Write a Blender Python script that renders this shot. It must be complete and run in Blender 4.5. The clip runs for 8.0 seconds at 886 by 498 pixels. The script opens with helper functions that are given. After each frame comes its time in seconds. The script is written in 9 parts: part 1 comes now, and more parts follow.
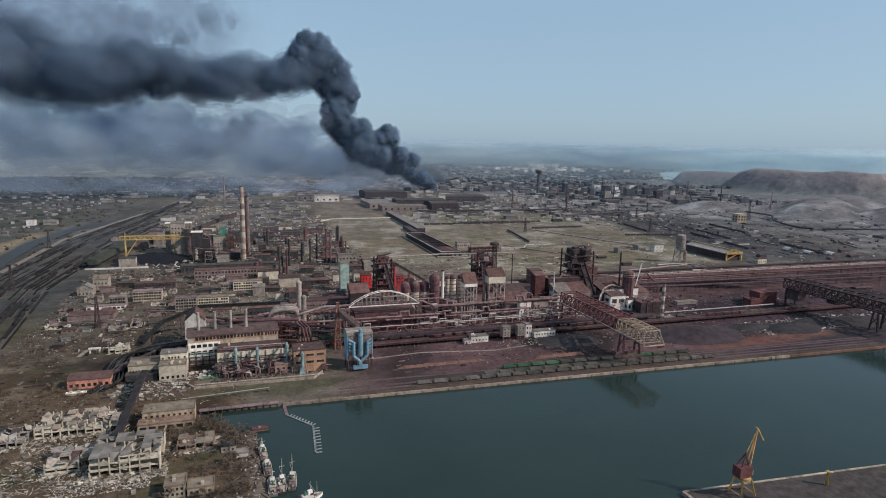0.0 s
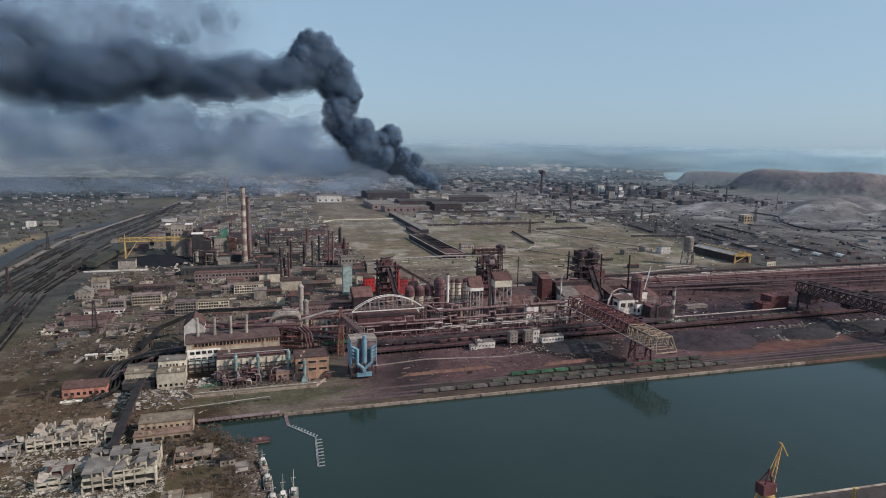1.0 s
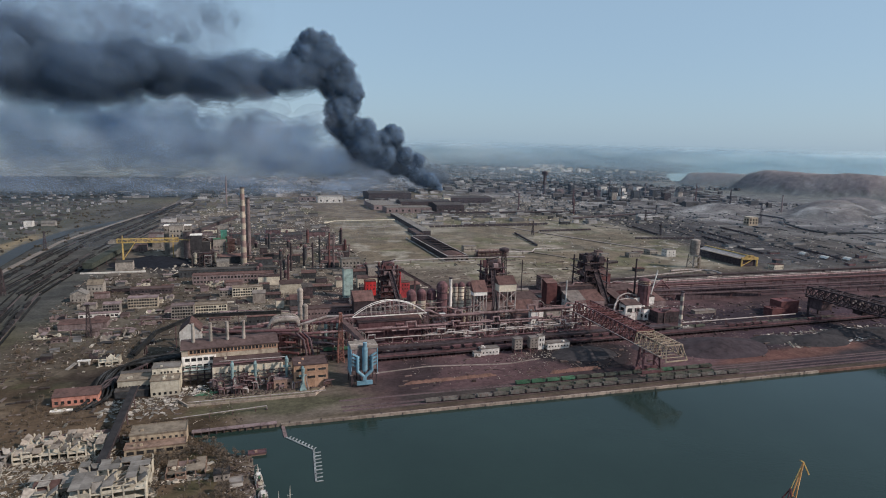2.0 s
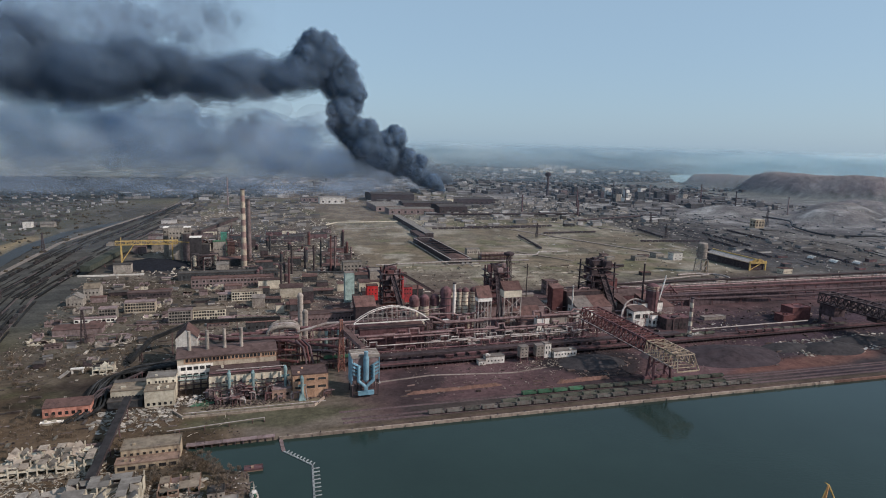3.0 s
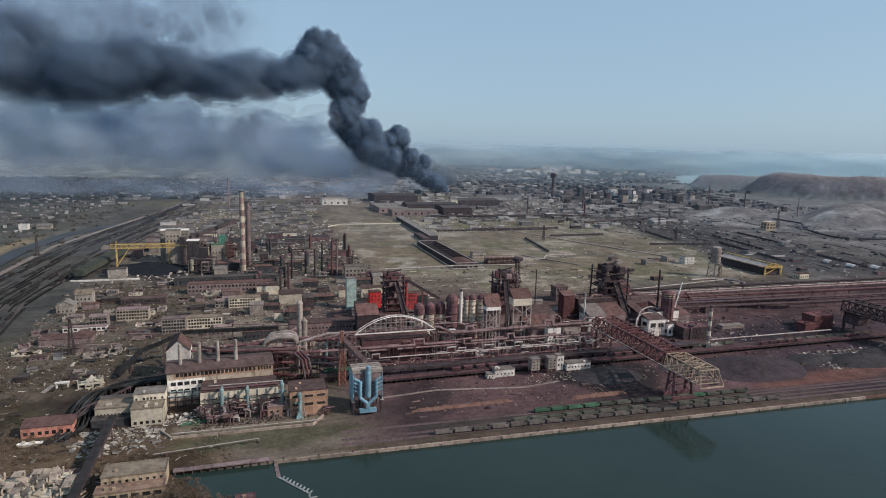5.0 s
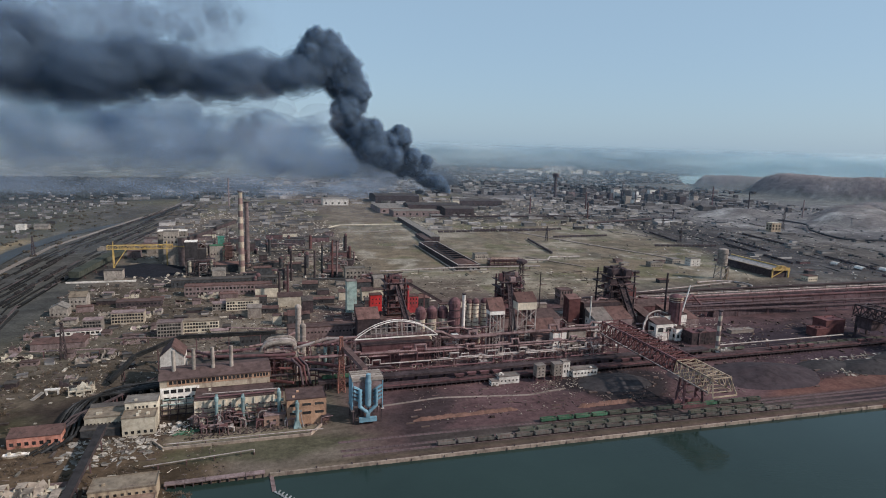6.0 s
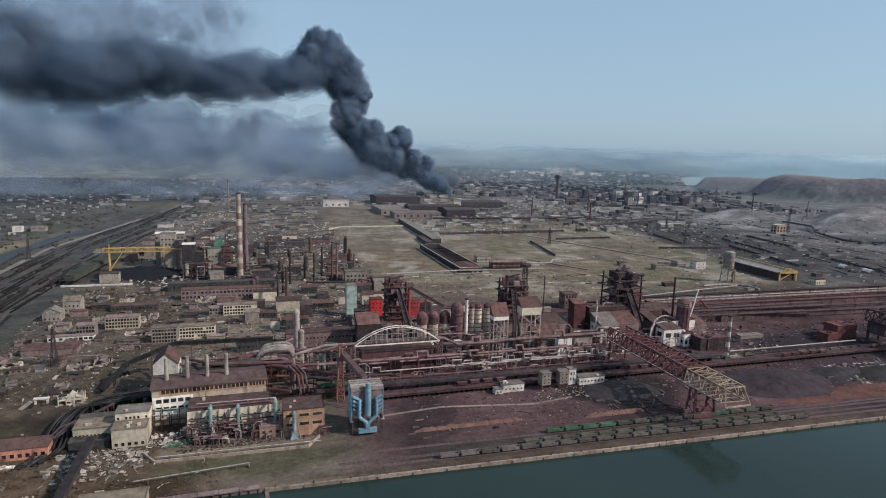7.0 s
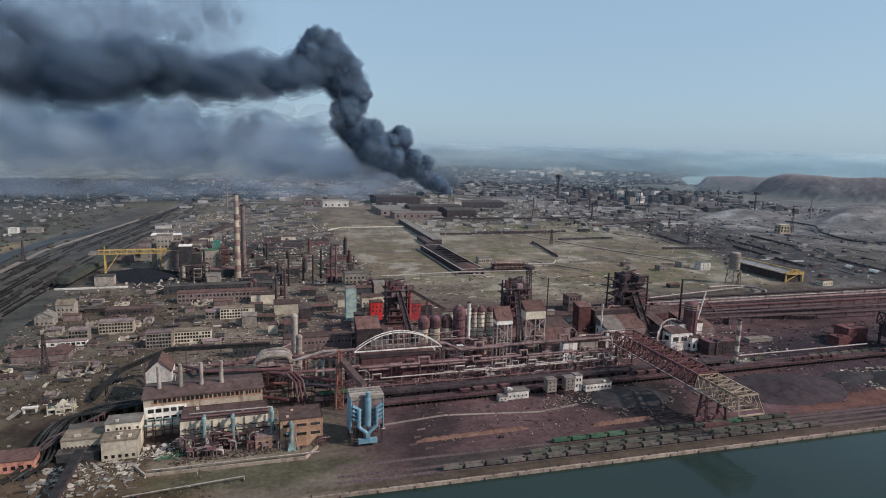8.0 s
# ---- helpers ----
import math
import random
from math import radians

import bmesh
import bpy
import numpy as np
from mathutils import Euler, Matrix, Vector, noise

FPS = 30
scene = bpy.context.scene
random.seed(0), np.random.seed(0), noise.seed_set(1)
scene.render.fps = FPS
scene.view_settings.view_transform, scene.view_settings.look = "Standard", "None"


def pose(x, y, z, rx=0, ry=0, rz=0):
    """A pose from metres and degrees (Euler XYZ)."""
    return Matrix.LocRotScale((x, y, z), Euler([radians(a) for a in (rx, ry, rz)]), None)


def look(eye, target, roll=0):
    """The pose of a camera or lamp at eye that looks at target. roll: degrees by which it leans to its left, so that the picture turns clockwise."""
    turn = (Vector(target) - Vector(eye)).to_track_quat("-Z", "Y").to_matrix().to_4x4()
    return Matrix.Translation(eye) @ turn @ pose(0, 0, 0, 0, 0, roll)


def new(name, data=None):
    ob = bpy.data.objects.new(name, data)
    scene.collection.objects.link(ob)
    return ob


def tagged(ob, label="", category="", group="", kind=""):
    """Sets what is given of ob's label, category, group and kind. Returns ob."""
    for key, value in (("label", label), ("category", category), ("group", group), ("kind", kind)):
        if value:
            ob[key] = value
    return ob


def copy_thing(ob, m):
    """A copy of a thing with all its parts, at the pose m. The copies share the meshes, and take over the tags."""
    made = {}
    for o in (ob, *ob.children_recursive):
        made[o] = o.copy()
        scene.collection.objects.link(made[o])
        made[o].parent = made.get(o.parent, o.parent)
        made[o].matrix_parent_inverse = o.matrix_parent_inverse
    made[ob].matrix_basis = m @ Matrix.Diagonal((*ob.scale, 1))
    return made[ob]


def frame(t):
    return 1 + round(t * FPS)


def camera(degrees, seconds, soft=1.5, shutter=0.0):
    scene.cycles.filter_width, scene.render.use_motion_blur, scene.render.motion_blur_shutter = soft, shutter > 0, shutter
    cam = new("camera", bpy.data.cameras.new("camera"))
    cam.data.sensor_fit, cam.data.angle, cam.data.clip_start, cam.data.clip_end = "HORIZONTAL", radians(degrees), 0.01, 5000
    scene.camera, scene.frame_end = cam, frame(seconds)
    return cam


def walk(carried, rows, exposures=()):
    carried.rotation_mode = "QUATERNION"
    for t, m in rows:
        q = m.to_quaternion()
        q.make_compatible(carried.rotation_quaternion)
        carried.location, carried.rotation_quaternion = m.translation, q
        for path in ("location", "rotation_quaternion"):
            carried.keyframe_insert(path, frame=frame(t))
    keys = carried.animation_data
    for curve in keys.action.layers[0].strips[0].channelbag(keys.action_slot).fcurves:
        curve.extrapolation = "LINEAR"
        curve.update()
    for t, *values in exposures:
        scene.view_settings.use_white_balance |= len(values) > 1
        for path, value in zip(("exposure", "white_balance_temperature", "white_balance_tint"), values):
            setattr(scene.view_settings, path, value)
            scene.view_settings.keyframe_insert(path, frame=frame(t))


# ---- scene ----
cam = camera(72.0, 8.0, soft=1.0)
PATH = [
    (0, (-13.127, -20.315, 198.699), (-12.497, -18.446, 198.368), 1.3),
    (0.5, (-12.76, -11.835, 198.708), (-12.133, -9.964, 198.378), 1.3),
    (1, (-11.548, -3.662, 199.371), (-10.924, -1.791, 199.04), 1.3),
    (1.5, (-9.884, 4.312, 199.521), (-9.261, 6.183, 199.19), 1.4),
    (3, (-4.296, 29.296, 202.031), (-3.683, 31.171, 201.701), 1.6),
    (3.5, (-2.544, 37.038, 201.945), (-1.934, 38.914, 201.616), 1.6),
    (4, (-0.794, 45.36, 202.111), (-0.188, 47.237, 201.782), 1.6),
    (4.5, (0.672, 53.051, 202.254), (1.277, 54.929, 201.925), 1.6),
    (6, (6.105, 77.134, 201.873), (6.705, 79.014, 201.544), 1.7),
    (6.5, (8.07, 85.001, 201.612), (8.668, 86.881, 201.285), 1.7),
    (7, (9.849, 93.1, 201.412), (10.446, 94.981, 201.087), 1.7),
    (7.5, (11.443, 100.957, 201.439), (12.041, 102.837, 201.112), 1.7),
    (8, (12.97, 108.794, 201.327), (13.567, 110.675, 201.001), 1.6),
]
walk(cam, [(t, look(eye, target, roll)) for t, eye, target, roll in PATH], exposures=[(0.0, 0.0), (8.0, 0.05)])

# ---------------------------------------------------------------- world, sun, light
world = bpy.data.worlds.new("hazy_sky")
scene.world = world
world.use_nodes = True
wn = world.node_tree
wn.nodes.clear()
sky = wn.nodes.new("ShaderNodeTexSky")
sky.sky_type = "NISHITA"
sky.sun_disc = False
SUN_UP, SUN_TURN = 36.0, 124.0
sky.sun_elevation, sky.sun_rotation = radians(SUN_UP), radians(SUN_TURN)
sky.altitude, sky.air_density, sky.dust_density, sky.ozone_density = 200, 1.0, 1.6, 2.2
haze_mix = wn.nodes.new("ShaderNodeMix")
haze_mix.data_type = "RGBA"
haze_mix.inputs["Factor"].default_value = 0.7
haze_mix.inputs[7].default_value = (3.0, 4.35, 5.7, 1)
back = wn.nodes.new("ShaderNodeBackground")
back.inputs["Strength"].default_value = 0.118
wout = wn.nodes.new("ShaderNodeOutputWorld")
wn.links.new(sky.outputs["Color"], haze_mix.inputs[6])
wn.links.new(haze_mix.outputs[2], back.inputs["Color"])
wn.links.new(back.outputs["Background"], wout.inputs["Surface"])
lamp = bpy.data.lights.new("sun", "SUN")
lamp.energy, lamp.angle, lamp.color = 3.8, radians(2), (1.0, 0.91, 0.83)
sun = new("sun", lamp)
TO_SUN = Vector((math.sin(radians(SUN_TURN)) * math.cos(radians(SUN_UP)), math.cos(radians(SUN_TURN)) * math.cos(radians(SUN_UP)), math.sin(radians(SUN_UP))))
sun.matrix_world = look((0, 0, 600), Vector((0, 0, 600)) - TO_SUN)
scene.cycles.transparent_max_bounces = 96

# ---------------------------------------------------------------- materials
MATS = {}


def nodes_of(name):
    m = bpy.data.materials.new(name)
    m.use_nodes = True
    t = m.node_tree
    t.nodes.clear()
    MATS[name] = m
    return m, t, t.nodes.new("ShaderNodeOutputMaterial")


def math_node(t, op, a, b, clamp=False):
    n = t.nodes.new("ShaderNodeMath")
    n.operation, n.use_clamp = op, clamp
    for i, v in enumerate((a, b)):
        if isinstance(v, (int, float)):
            n.inputs[i].default_value = v
        else:
            t.links.new(v, n.inputs[i])
    return n.outputs[0]


def noise_node(t, scale, detail=4.0, stretch=(1, 1, 1), rough=0.6):
    g = t.nodes.new("ShaderNodeNewGeometry")
    mp = t.nodes.new("ShaderNodeMapping")
    mp.inputs["Scale"].default_value = stretch
    t.links.new(g.outputs["Position"], mp.inputs["Vector"])
    n = t.nodes.new("ShaderNodeTexNoise")
    n.inputs["Scale"].default_value, n.inputs["Detail"].default_value, n.inputs["Roughness"].default_value = scale, detail, rough
    t.links.new(mp.outputs[0], n.inputs["Vector"])
    return n.outputs["Fac"]


def ramp(t, fac, lo, hi):
    n = t.nodes.new("ShaderNodeMapRange")
    n.inputs["From Min"].default_value, n.inputs["From Max"].default_value = lo, hi
    t.links.new(fac, n.inputs["Value"])
    return n.outputs["Result"]


def mix_col(t, fac, a, b, mode="MIX"):
    n = t.nodes.new("ShaderNodeMix")
    n.data_type, n.blend_type = "RGBA", mode
    for sock, v in ((n.inputs["Factor"], fac), (n.inputs[6], a), (n.inputs[7], b)):
        if isinstance(v, (int, float)):
            sock.default_value = v
        elif isinstance(v, tuple):
            sock.default_value = (*v, 1)
        else:
            t.links.new(v, sock)
    return n.outputs[2]


def mat(name, c1, c2, scale=0.35, rough=0.85, metal=0.0, bump=0.25, stain=None, stain_at=(0.52, 0.68), spread=0.22, grime=0.42, island=False, dust=0.14):
    """A weathered surface: two tones at a small scale, broad grime, vertical stains, and a shade of its own for each piece."""
    m, t, out = nodes_of(name)
    fine = noise_node(t, scale, 6.0)
    col = mix_col(t, ramp(t, fine, 0.35, 0.65), c1, c2)
    if stain:
        run = noise_node(t, 0.22, 5.0, (1, 1, 0.22), 0.7)
        col = mix_col(t, ramp(t, run, *stain_at), col, stain)
    if dust:
        film = noise_node(t, 0.09, 6.0)
        place = t.nodes.new("ShaderNodeSeparateXYZ")
        t.links.new(t.nodes.new("ShaderNodeNewGeometry").outputs["Position"], place.inputs[0])
        ore = math_node(t, "MULTIPLY", ramp(t, place.outputs["X"], -70.0, 60.0), ramp(t, place.outputs["Y"], 1000.0, 800.0))
        fall = mix_col(t, ore, (0.125, 0.112, 0.098), (0.172, 0.092, 0.094))
        col = mix_col(t, math_node(t, "MULTIPLY", ramp(t, film, 0.25, 0.75), 2 * dust), col, fall)
    broad = noise_node(t, 0.035, 3.0)
    dirt = ramp(t, noise_node(t, 0.16, 9.0, rough=0.72), 0.46, 0.66)
    shade = math_node(t, "SUBTRACT", math_node(t, "ADD", math_node(t, "MULTIPLY", broad, 0.8), 0.72), math_node(t, "MULTIPLY", dirt, grime))
    if island:
        own_value = t.nodes.new("ShaderNodeNewGeometry").outputs["Random Per Island"]
    else:
        own_value = t.nodes.new("ShaderNodeObjectInfo").outputs["Random"]
    own = math_node(t, "ADD", math_node(t, "MULTIPLY", own_value, 2 * spread), 1 - spread)
    grey = math_node(t, "MULTIPLY", shade, own)
    comb = t.nodes.new("ShaderNodeCombineColor")
    for i in range(3):
        t.links.new(grey, comb.inputs[i])
    col = mix_col(t, 1.0, col, comb.outputs[0], "MULTIPLY")
    b = t.nodes.new("ShaderNodeBsdfPrincipled")
    b.inputs["Roughness"].default_value, b.inputs["Metallic"].default_value = rough, metal
    b.inputs["Specular IOR Level"].default_value = 0.15
    t.links.new(col, b.inputs["Base Color"])
    if bump:
        bn = t.nodes.new("ShaderNodeBump")
        bn.inputs["Strength"].default_value, bn.inputs["Distance"].default_value = bump, 0.3
        t.links.new(noise_node(t, scale * 3, 4.0), bn.inputs["Height"])
        t.links.new(bn.outputs[0], b.inputs["Normal"])
    t.links.new(b.outputs[0], out.inputs["Surface"])
    return m


RUST = mat("rusty_steel", (0.09, 0.042, 0.046), (0.148, 0.08, 0.086), 0.3, 0.8, 0.15, stain=(0.055, 0.034, 0.034))
DARK = mat("sooty_steel", (0.034, 0.026, 0.029), (0.072, 0.053, 0.056), 0.3, 0.8, 0.1, dust=0.04)
MAROON = mat("maroon_steel", (0.085, 0.03, 0.03), (0.13, 0.054, 0.052), 0.3, 0.75, 0.1)
PIPE = mat("dusty_pipe", (0.168, 0.106, 0.106), (0.29, 0.205, 0.202), 0.3, 0.7, 0.2, stain=(0.10, 0.062, 0.058))
PALEPIPE = mat("galvanised_pipe", (0.27, 0.232, 0.218), (0.42, 0.375, 0.35), 0.3, 0.6, 0.15, stain=(0.2, 0.13, 0.1))
RUSTROOF = mat("rusted_sheet_roof", (0.088, 0.047, 0.041), (0.136, 0.077, 0.068), 0.2, 0.85, stain=(0.05, 0.033, 0.029), dust=0.06)
BROWNROOF = mat("brown_roof", (0.056, 0.036, 0.033), (0.092, 0.06, 0.056), 0.2, 0.9, dust=0.05)
TANROOF = mat("tan_felt_roof", (0.15, 0.115, 0.085), (0.22, 0.175, 0.13), 0.2, 0.9, stain=(0.1, 0.07, 0.055))
TANBRICK = mat("tan_brick", (0.4, 0.235, 0.15), (0.53, 0.33, 0.22), 0.5, 0.9, stain=(0.2, 0.12, 0.09))
OLIVE = mat("olive_sheet", (0.042, 0.047, 0.038), (0.072, 0.077, 0.062), 0.2, 0.85, dust=0.04)
FLUE = mat("faded_blue_paint", (0.15, 0.235, 0.24), (0.22, 0.32, 0.32), 0.4, 0.7, stain=(0.14, 0.15, 0.15))
REDDULL = mat("faded_red_paint", (0.28, 0.022, 0.03), (0.38, 0.045, 0.05), 0.3, 0.7, stain=(0.16, 0.04, 0.04))
GREYROOF = mat("grey_felt_roof", (0.13, 0.112, 0.1), (0.2, 0.178, 0.16), 0.2, 0.9)
DARKROOF = mat("dark_felt_roof", (0.042, 0.036, 0.034), (0.078, 0.068, 0.063), 0.2, 0.9, dust=0.05)
PALEWALL = mat("pale_brick", (0.38, 0.31, 0.235), (0.5, 0.42, 0.33), 0.5, 0.9, stain=(0.24, 0.18, 0.14))
CREAM = mat("cream_plaster", (0.47, 0.405, 0.315), (0.6, 0.53, 0.425), 0.4, 0.9, stain=(0.3, 0.25, 0.2), stain_at=(0.56, 0.75))
TANPLASTER = mat("tan_plaster", (0.3, 0.225, 0.15), (0.42, 0.33, 0.235), 0.4, 0.9, stain=(0.18, 0.125, 0.09))
WHITEWALL = mat("white_panel", (0.62, 0.57, 0.52), (0.76, 0.71, 0.66), 0.4, 0.8, stain=(0.36, 0.26, 0.22), stain_at=(0.56, 0.75))
GREYWALL = mat("grey_concrete", (0.23, 0.195, 0.168), (0.36, 0.315, 0.275), 0.4, 0.9, stain=(0.16, 0.13, 0.115))
DUSTWALL = mat("dusty_wall", (0.165, 0.115, 0.113), (0.256, 0.19, 0.187), 0.4, 0.9, stain=(0.11, 0.075, 0.07))
REDWALL = mat("orange_red_plaster", (0.6, 0.235, 0.165), (0.72, 0.34, 0.26), 0.5, 0.9, stain=(0.3, 0.12, 0.09))
BRICK = mat("brown_brick", (0.22, 0.14, 0.105), (0.32, 0.21, 0.16), 0.5, 0.9, stain=(0.15, 0.1, 0.08))
BLUE = mat("blue_paint", (0.14, 0.29, 0.38), (0.21, 0.39, 0.48), 0.4, 0.6, stain=(0.12, 0.17, 0.2), stain_at=(0.57, 0.8))
TEAL = mat("teal_paint", (0.24, 0.325, 0.3), (0.32, 0.415, 0.385), 0.3, 0.7, stain=(0.2, 0.22, 0.2))
TEALGREEN = mat("teal_green_paint", (0.05, 0.2, 0.15), (0.08, 0.26, 0.2), 0.4, 0.7, stain=(0.06, 0.1, 0.08))
GREEN = mat("green_paint", (0.035, 0.12, 0.07), (0.06, 0.17, 0.1), 0.4, 0.7, stain=(0.07, 0.08, 0.05))
WAGON = mat("faded_green_paint", (0.07, 0.09, 0.068), (0.11, 0.125, 0.1), 0.4, 0.8, stain=(0.08, 0.07, 0.06))
WAGONGREY = mat("dusty_wagon_paint", (0.1, 0.1, 0.09), (0.165, 0.16, 0.143), 0.4, 0.8, stain=(0.1, 0.07, 0.06), spread=0.35)
RED = mat("bright_red_paint", (0.5, 0.02, 0.025), (0.62, 0.04, 0.04), 0.3, 0.6, stain=(0.3, 0.03, 0.03))
YELLOW = mat("yellow_paint", (0.42, 0.28, 0.09), (0.52, 0.36, 0.13), 0.3, 0.7, stain=(0.26, 0.17, 0.09))
OCHRE = mat("ochre_steel", (0.29, 0.225, 0.155), (0.39, 0.31, 0.225), 0.3, 0.8, stain=(0.2, 0.12, 0.09))
ORANGE = mat("orange_crane_paint", (0.55, 0.26, 0.09), (0.65, 0.36, 0.15), 0.3, 0.6)
CONCRETE = mat("quay_concrete", (0.235, 0.186, 0.148), (0.36, 0.29, 0.235), 0.4, 0.95, stain=(0.12, 0.09, 0.075))
DEBRIS = mat("broken_concrete", (0.2, 0.17, 0.14), (0.4, 0.35, 0.29), 0.3, 0.95, spread=0.7, island=True)
SCRAP = mat("scrap_metal", (0.06, 0.042, 0.038), (0.15, 0.115, 0.1), 0.3, 0.8, 0.2, spread=0.7, island=True)
FARROOF = mat("far_roofs", (0.118, 0.108, 0.104), (0.29, 0.272, 0.265), 0.02, 0.9, spread=0.75, island=True)
FARDARK = mat("far_dark_roofs", (0.04, 0.038, 0.041), (0.1, 0.09, 0.09), 0.02, 0.9, spread=0.6, island=True)
COAL = mat("coal", (0.008, 0.009, 0.013), (0.016, 0.017, 0.023), 0.5, 1.0, dust=0.0)
ORE = mat("iron_ore", (0.125, 0.068, 0.05), (0.185, 0.105, 0.08), 0.5, 0.95)
SLABMIX = mat("broken_slabs", (0.17, 0.145, 0.125), (0.36, 0.32, 0.28), 0.3, 0.95, spread=0.65, island=True)
SCRUB = mat("dry_scrub", (0.04, 0.033, 0.024), (0.075, 0.06, 0.043), 0.6, 0.95, dust=0.0)
SOOTED = mat("sooted_stock", (0.012, 0.012, 0.013), (0.03, 0.029, 0.028), 0.3, 0.95, dust=0.0, island=True, spread=0.5)
MAUVE = mat("dull_brown_steel", (0.07, 0.046, 0.05), (0.12, 0.083, 0.088), 0.3, 0.85, stain=(0.045, 0.03, 0.033), dust=0.02)
DARKGREY = mat("sooty_concrete", (0.03, 0.031, 0.034), (0.06, 0.06, 0.063), 0.3, 0.9, dust=0.03)
CHIPS = mat("pale_sheet_scraps", (0.33, 0.29, 0.26), (0.6, 0.54, 0.49), 0.3, 0.85, spread=0.45, island=True)
BALLAST = mat("track_ballast", (0.07, 0.057, 0.057), (0.112, 0.092, 0.092), 0.8, 0.95)
DIRT = mat("packed_dirt", (0.17, 0.135, 0.115), (0.23, 0.19, 0.165), 0.3, 0.95)
SLAG = mat("slag_pile", (0.03, 0.023, 0.027), (0.05, 0.039, 0.044), 0.12, 0.95, bump=0.6, dust=0.05)
COKE = mat("coke_breeze", (0.024, 0.022, 0.024), (0.042, 0.038, 0.04), 0.2, 0.95, bump=0.5, dust=0.02)
TRUNK = mat("grey_bark", (0.10, 0.085, 0.07), (0.16, 0.135, 0.115), 1.0, 0.95)
BRUSH = mat("bare_brush", (0.1, 0.072, 0.05), (0.17, 0.125, 0.09), 0.5, 0.95, dust=0.0, island=True, spread=0.4)
TWIG = mat("bare_twigs", (0.105, 0.08, 0.06), (0.17, 0.13, 0.098), 0.5, 0.95)
WOOD = mat("weathered_wood", (0.22, 0.2, 0.18), (0.32, 0.29, 0.26), 0.8, 0.9)
DECKING = mat("bleached_decking", (0.19, 0.2, 0.2), (0.3, 0.31, 0.31), 0.8, 0.9, dust=0.03)
WOODS = mat("far_scrub", (0.022, 0.029, 0.034), (0.04, 0.047, 0.05), 0.02, 0.95, dust=0.0)
REDLEAD = mat("red_lead_paint", (0.2, 0.085, 0.065), (0.3, 0.14, 0.105), 0.4, 0.75, stain=(0.12, 0.06, 0.05))
STRIPE = mat("red_band_paint", (0.2, 0.125, 0.115), (0.27, 0.175, 0.16), 0.3, 0.8)


def pane_material():
    m, t, out = nodes_of("window_glass")
    b = t.nodes.new("ShaderNodeBsdfPrincipled")
    info = t.nodes.new("ShaderNodeObjectInfo")
    t.links.new(mix_col(t, info.outputs["Random"], (0.012, 0.012, 0.014), (0.05, 0.048, 0.048)), b.inputs["Base Color"])
    b.inputs["Roughness"].default_value = 0.25
    t.links.new(b.outputs[0], out.inputs["Surface"])
    return m


GLASS = pane_material()


def water_material(name, colour, wave, strength, rough=0.06):
    m, t, out = nodes_of(name)
    b = t.nodes.new("ShaderNodeBsdfPrincipled")
    murk = noise_node(t, 0.008, 4.0)
    t.links.new(mix_col(t, ramp(t, murk, 0.35, 0.65), colour, tuple(c * 1.25 for c in colour)), b.inputs["Base Color"])
    b.inputs["Roughness"].default_value, b.inputs["IOR"].default_value, b.inputs["Specular IOR Level"].default_value = rough, 1.333, 0.3
    bn = t.nodes.new("ShaderNodeBump")
    bn.inputs["Strength"].default_value, bn.inputs["Distance"].default_value = strength, 0.25
    t.links.new(noise_node(t, wave, 3.0, (1, 1.6, 1)), bn.inputs["Height"])
    t.links.new(bn.outputs[0], b.inputs["Normal"])
    t.links.new(b.outputs[0], out.inputs["Surface"])
    return m


WATER = water_material("river_water", (0.016, 0.028, 0.024), 0.25, 0.3)
# sea colour is lightened to imitate haze and the reflected sky
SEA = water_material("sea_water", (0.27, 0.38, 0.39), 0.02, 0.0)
CANAL = water_material("canal_water", (0.045, 0.05, 0.055), 0.1, 0.3, 0.6)


def ground_material():
    m, t, out = nodes_of("ground_soil")
    at = t.nodes.new("ShaderNodeVertexColor")
    at.layer_name = "soil"
    fine = noise_node(t, 0.28, 8.0, rough=0.7)
    mid = noise_node(t, 0.045, 6.0, rough=0.65)
    lum = math_node(t, "MULTIPLY", math_node(t, "ADD", math_node(t, "MULTIPLY", fine, 1.7), 0.15), math_node(t, "ADD", math_node(t, "MULTIPLY", mid, 1.6), 0.2))
    comb = t.nodes.new("ShaderNodeCombineColor")
    for i in range(3):
        t.links.new(lum, comb.inputs[i])
    col = mix_col(t, 1.0, at.outputs["Color"], comb.outputs[0], "MULTIPLY")
    streak = noise_node(t, 0.12, 6.0, (0.16, 1, 1), 0.65)
    swept = math_node(t, "ADD", math_node(t, "MULTIPLY", streak, 0.9), 0.55)
    comb2 = t.nodes.new("ShaderNodeCombineColor")
    for i in range(3):
        t.links.new(swept, comb2.inputs[i])
    col = mix_col(t, 0.75, col, comb2.outputs[0], "MULTIPLY")
    litter = noise_node(t, 0.5, 5.0, rough=0.75)
    col = mix_col(t, math_node(t, "MULTIPLY", ramp(t, litter, 0.66, 0.72), 0.5), col, (0.36, 0.32, 0.28))
    b = t.nodes.new("ShaderNodeBsdfPrincipled")
    b.inputs["Roughness"].default_value = 0.95
    b.inputs["Specular IOR Level"].default_value = 0.05
    t.links.new(col, b.inputs["Base Color"])
    bn = t.nodes.new("ShaderNodeBump")
    bn.inputs["Strength"].default_value, bn.inputs["Distance"].default_value = 0.5, 1.0
    t.links.new(fine, bn.inputs["Height"])
    t.links.new(bn.outputs[0], b.inputs["Normal"])
    t.links.new(b.outputs[0], out.inputs["Surface"])
    return m


GROUND = ground_material()


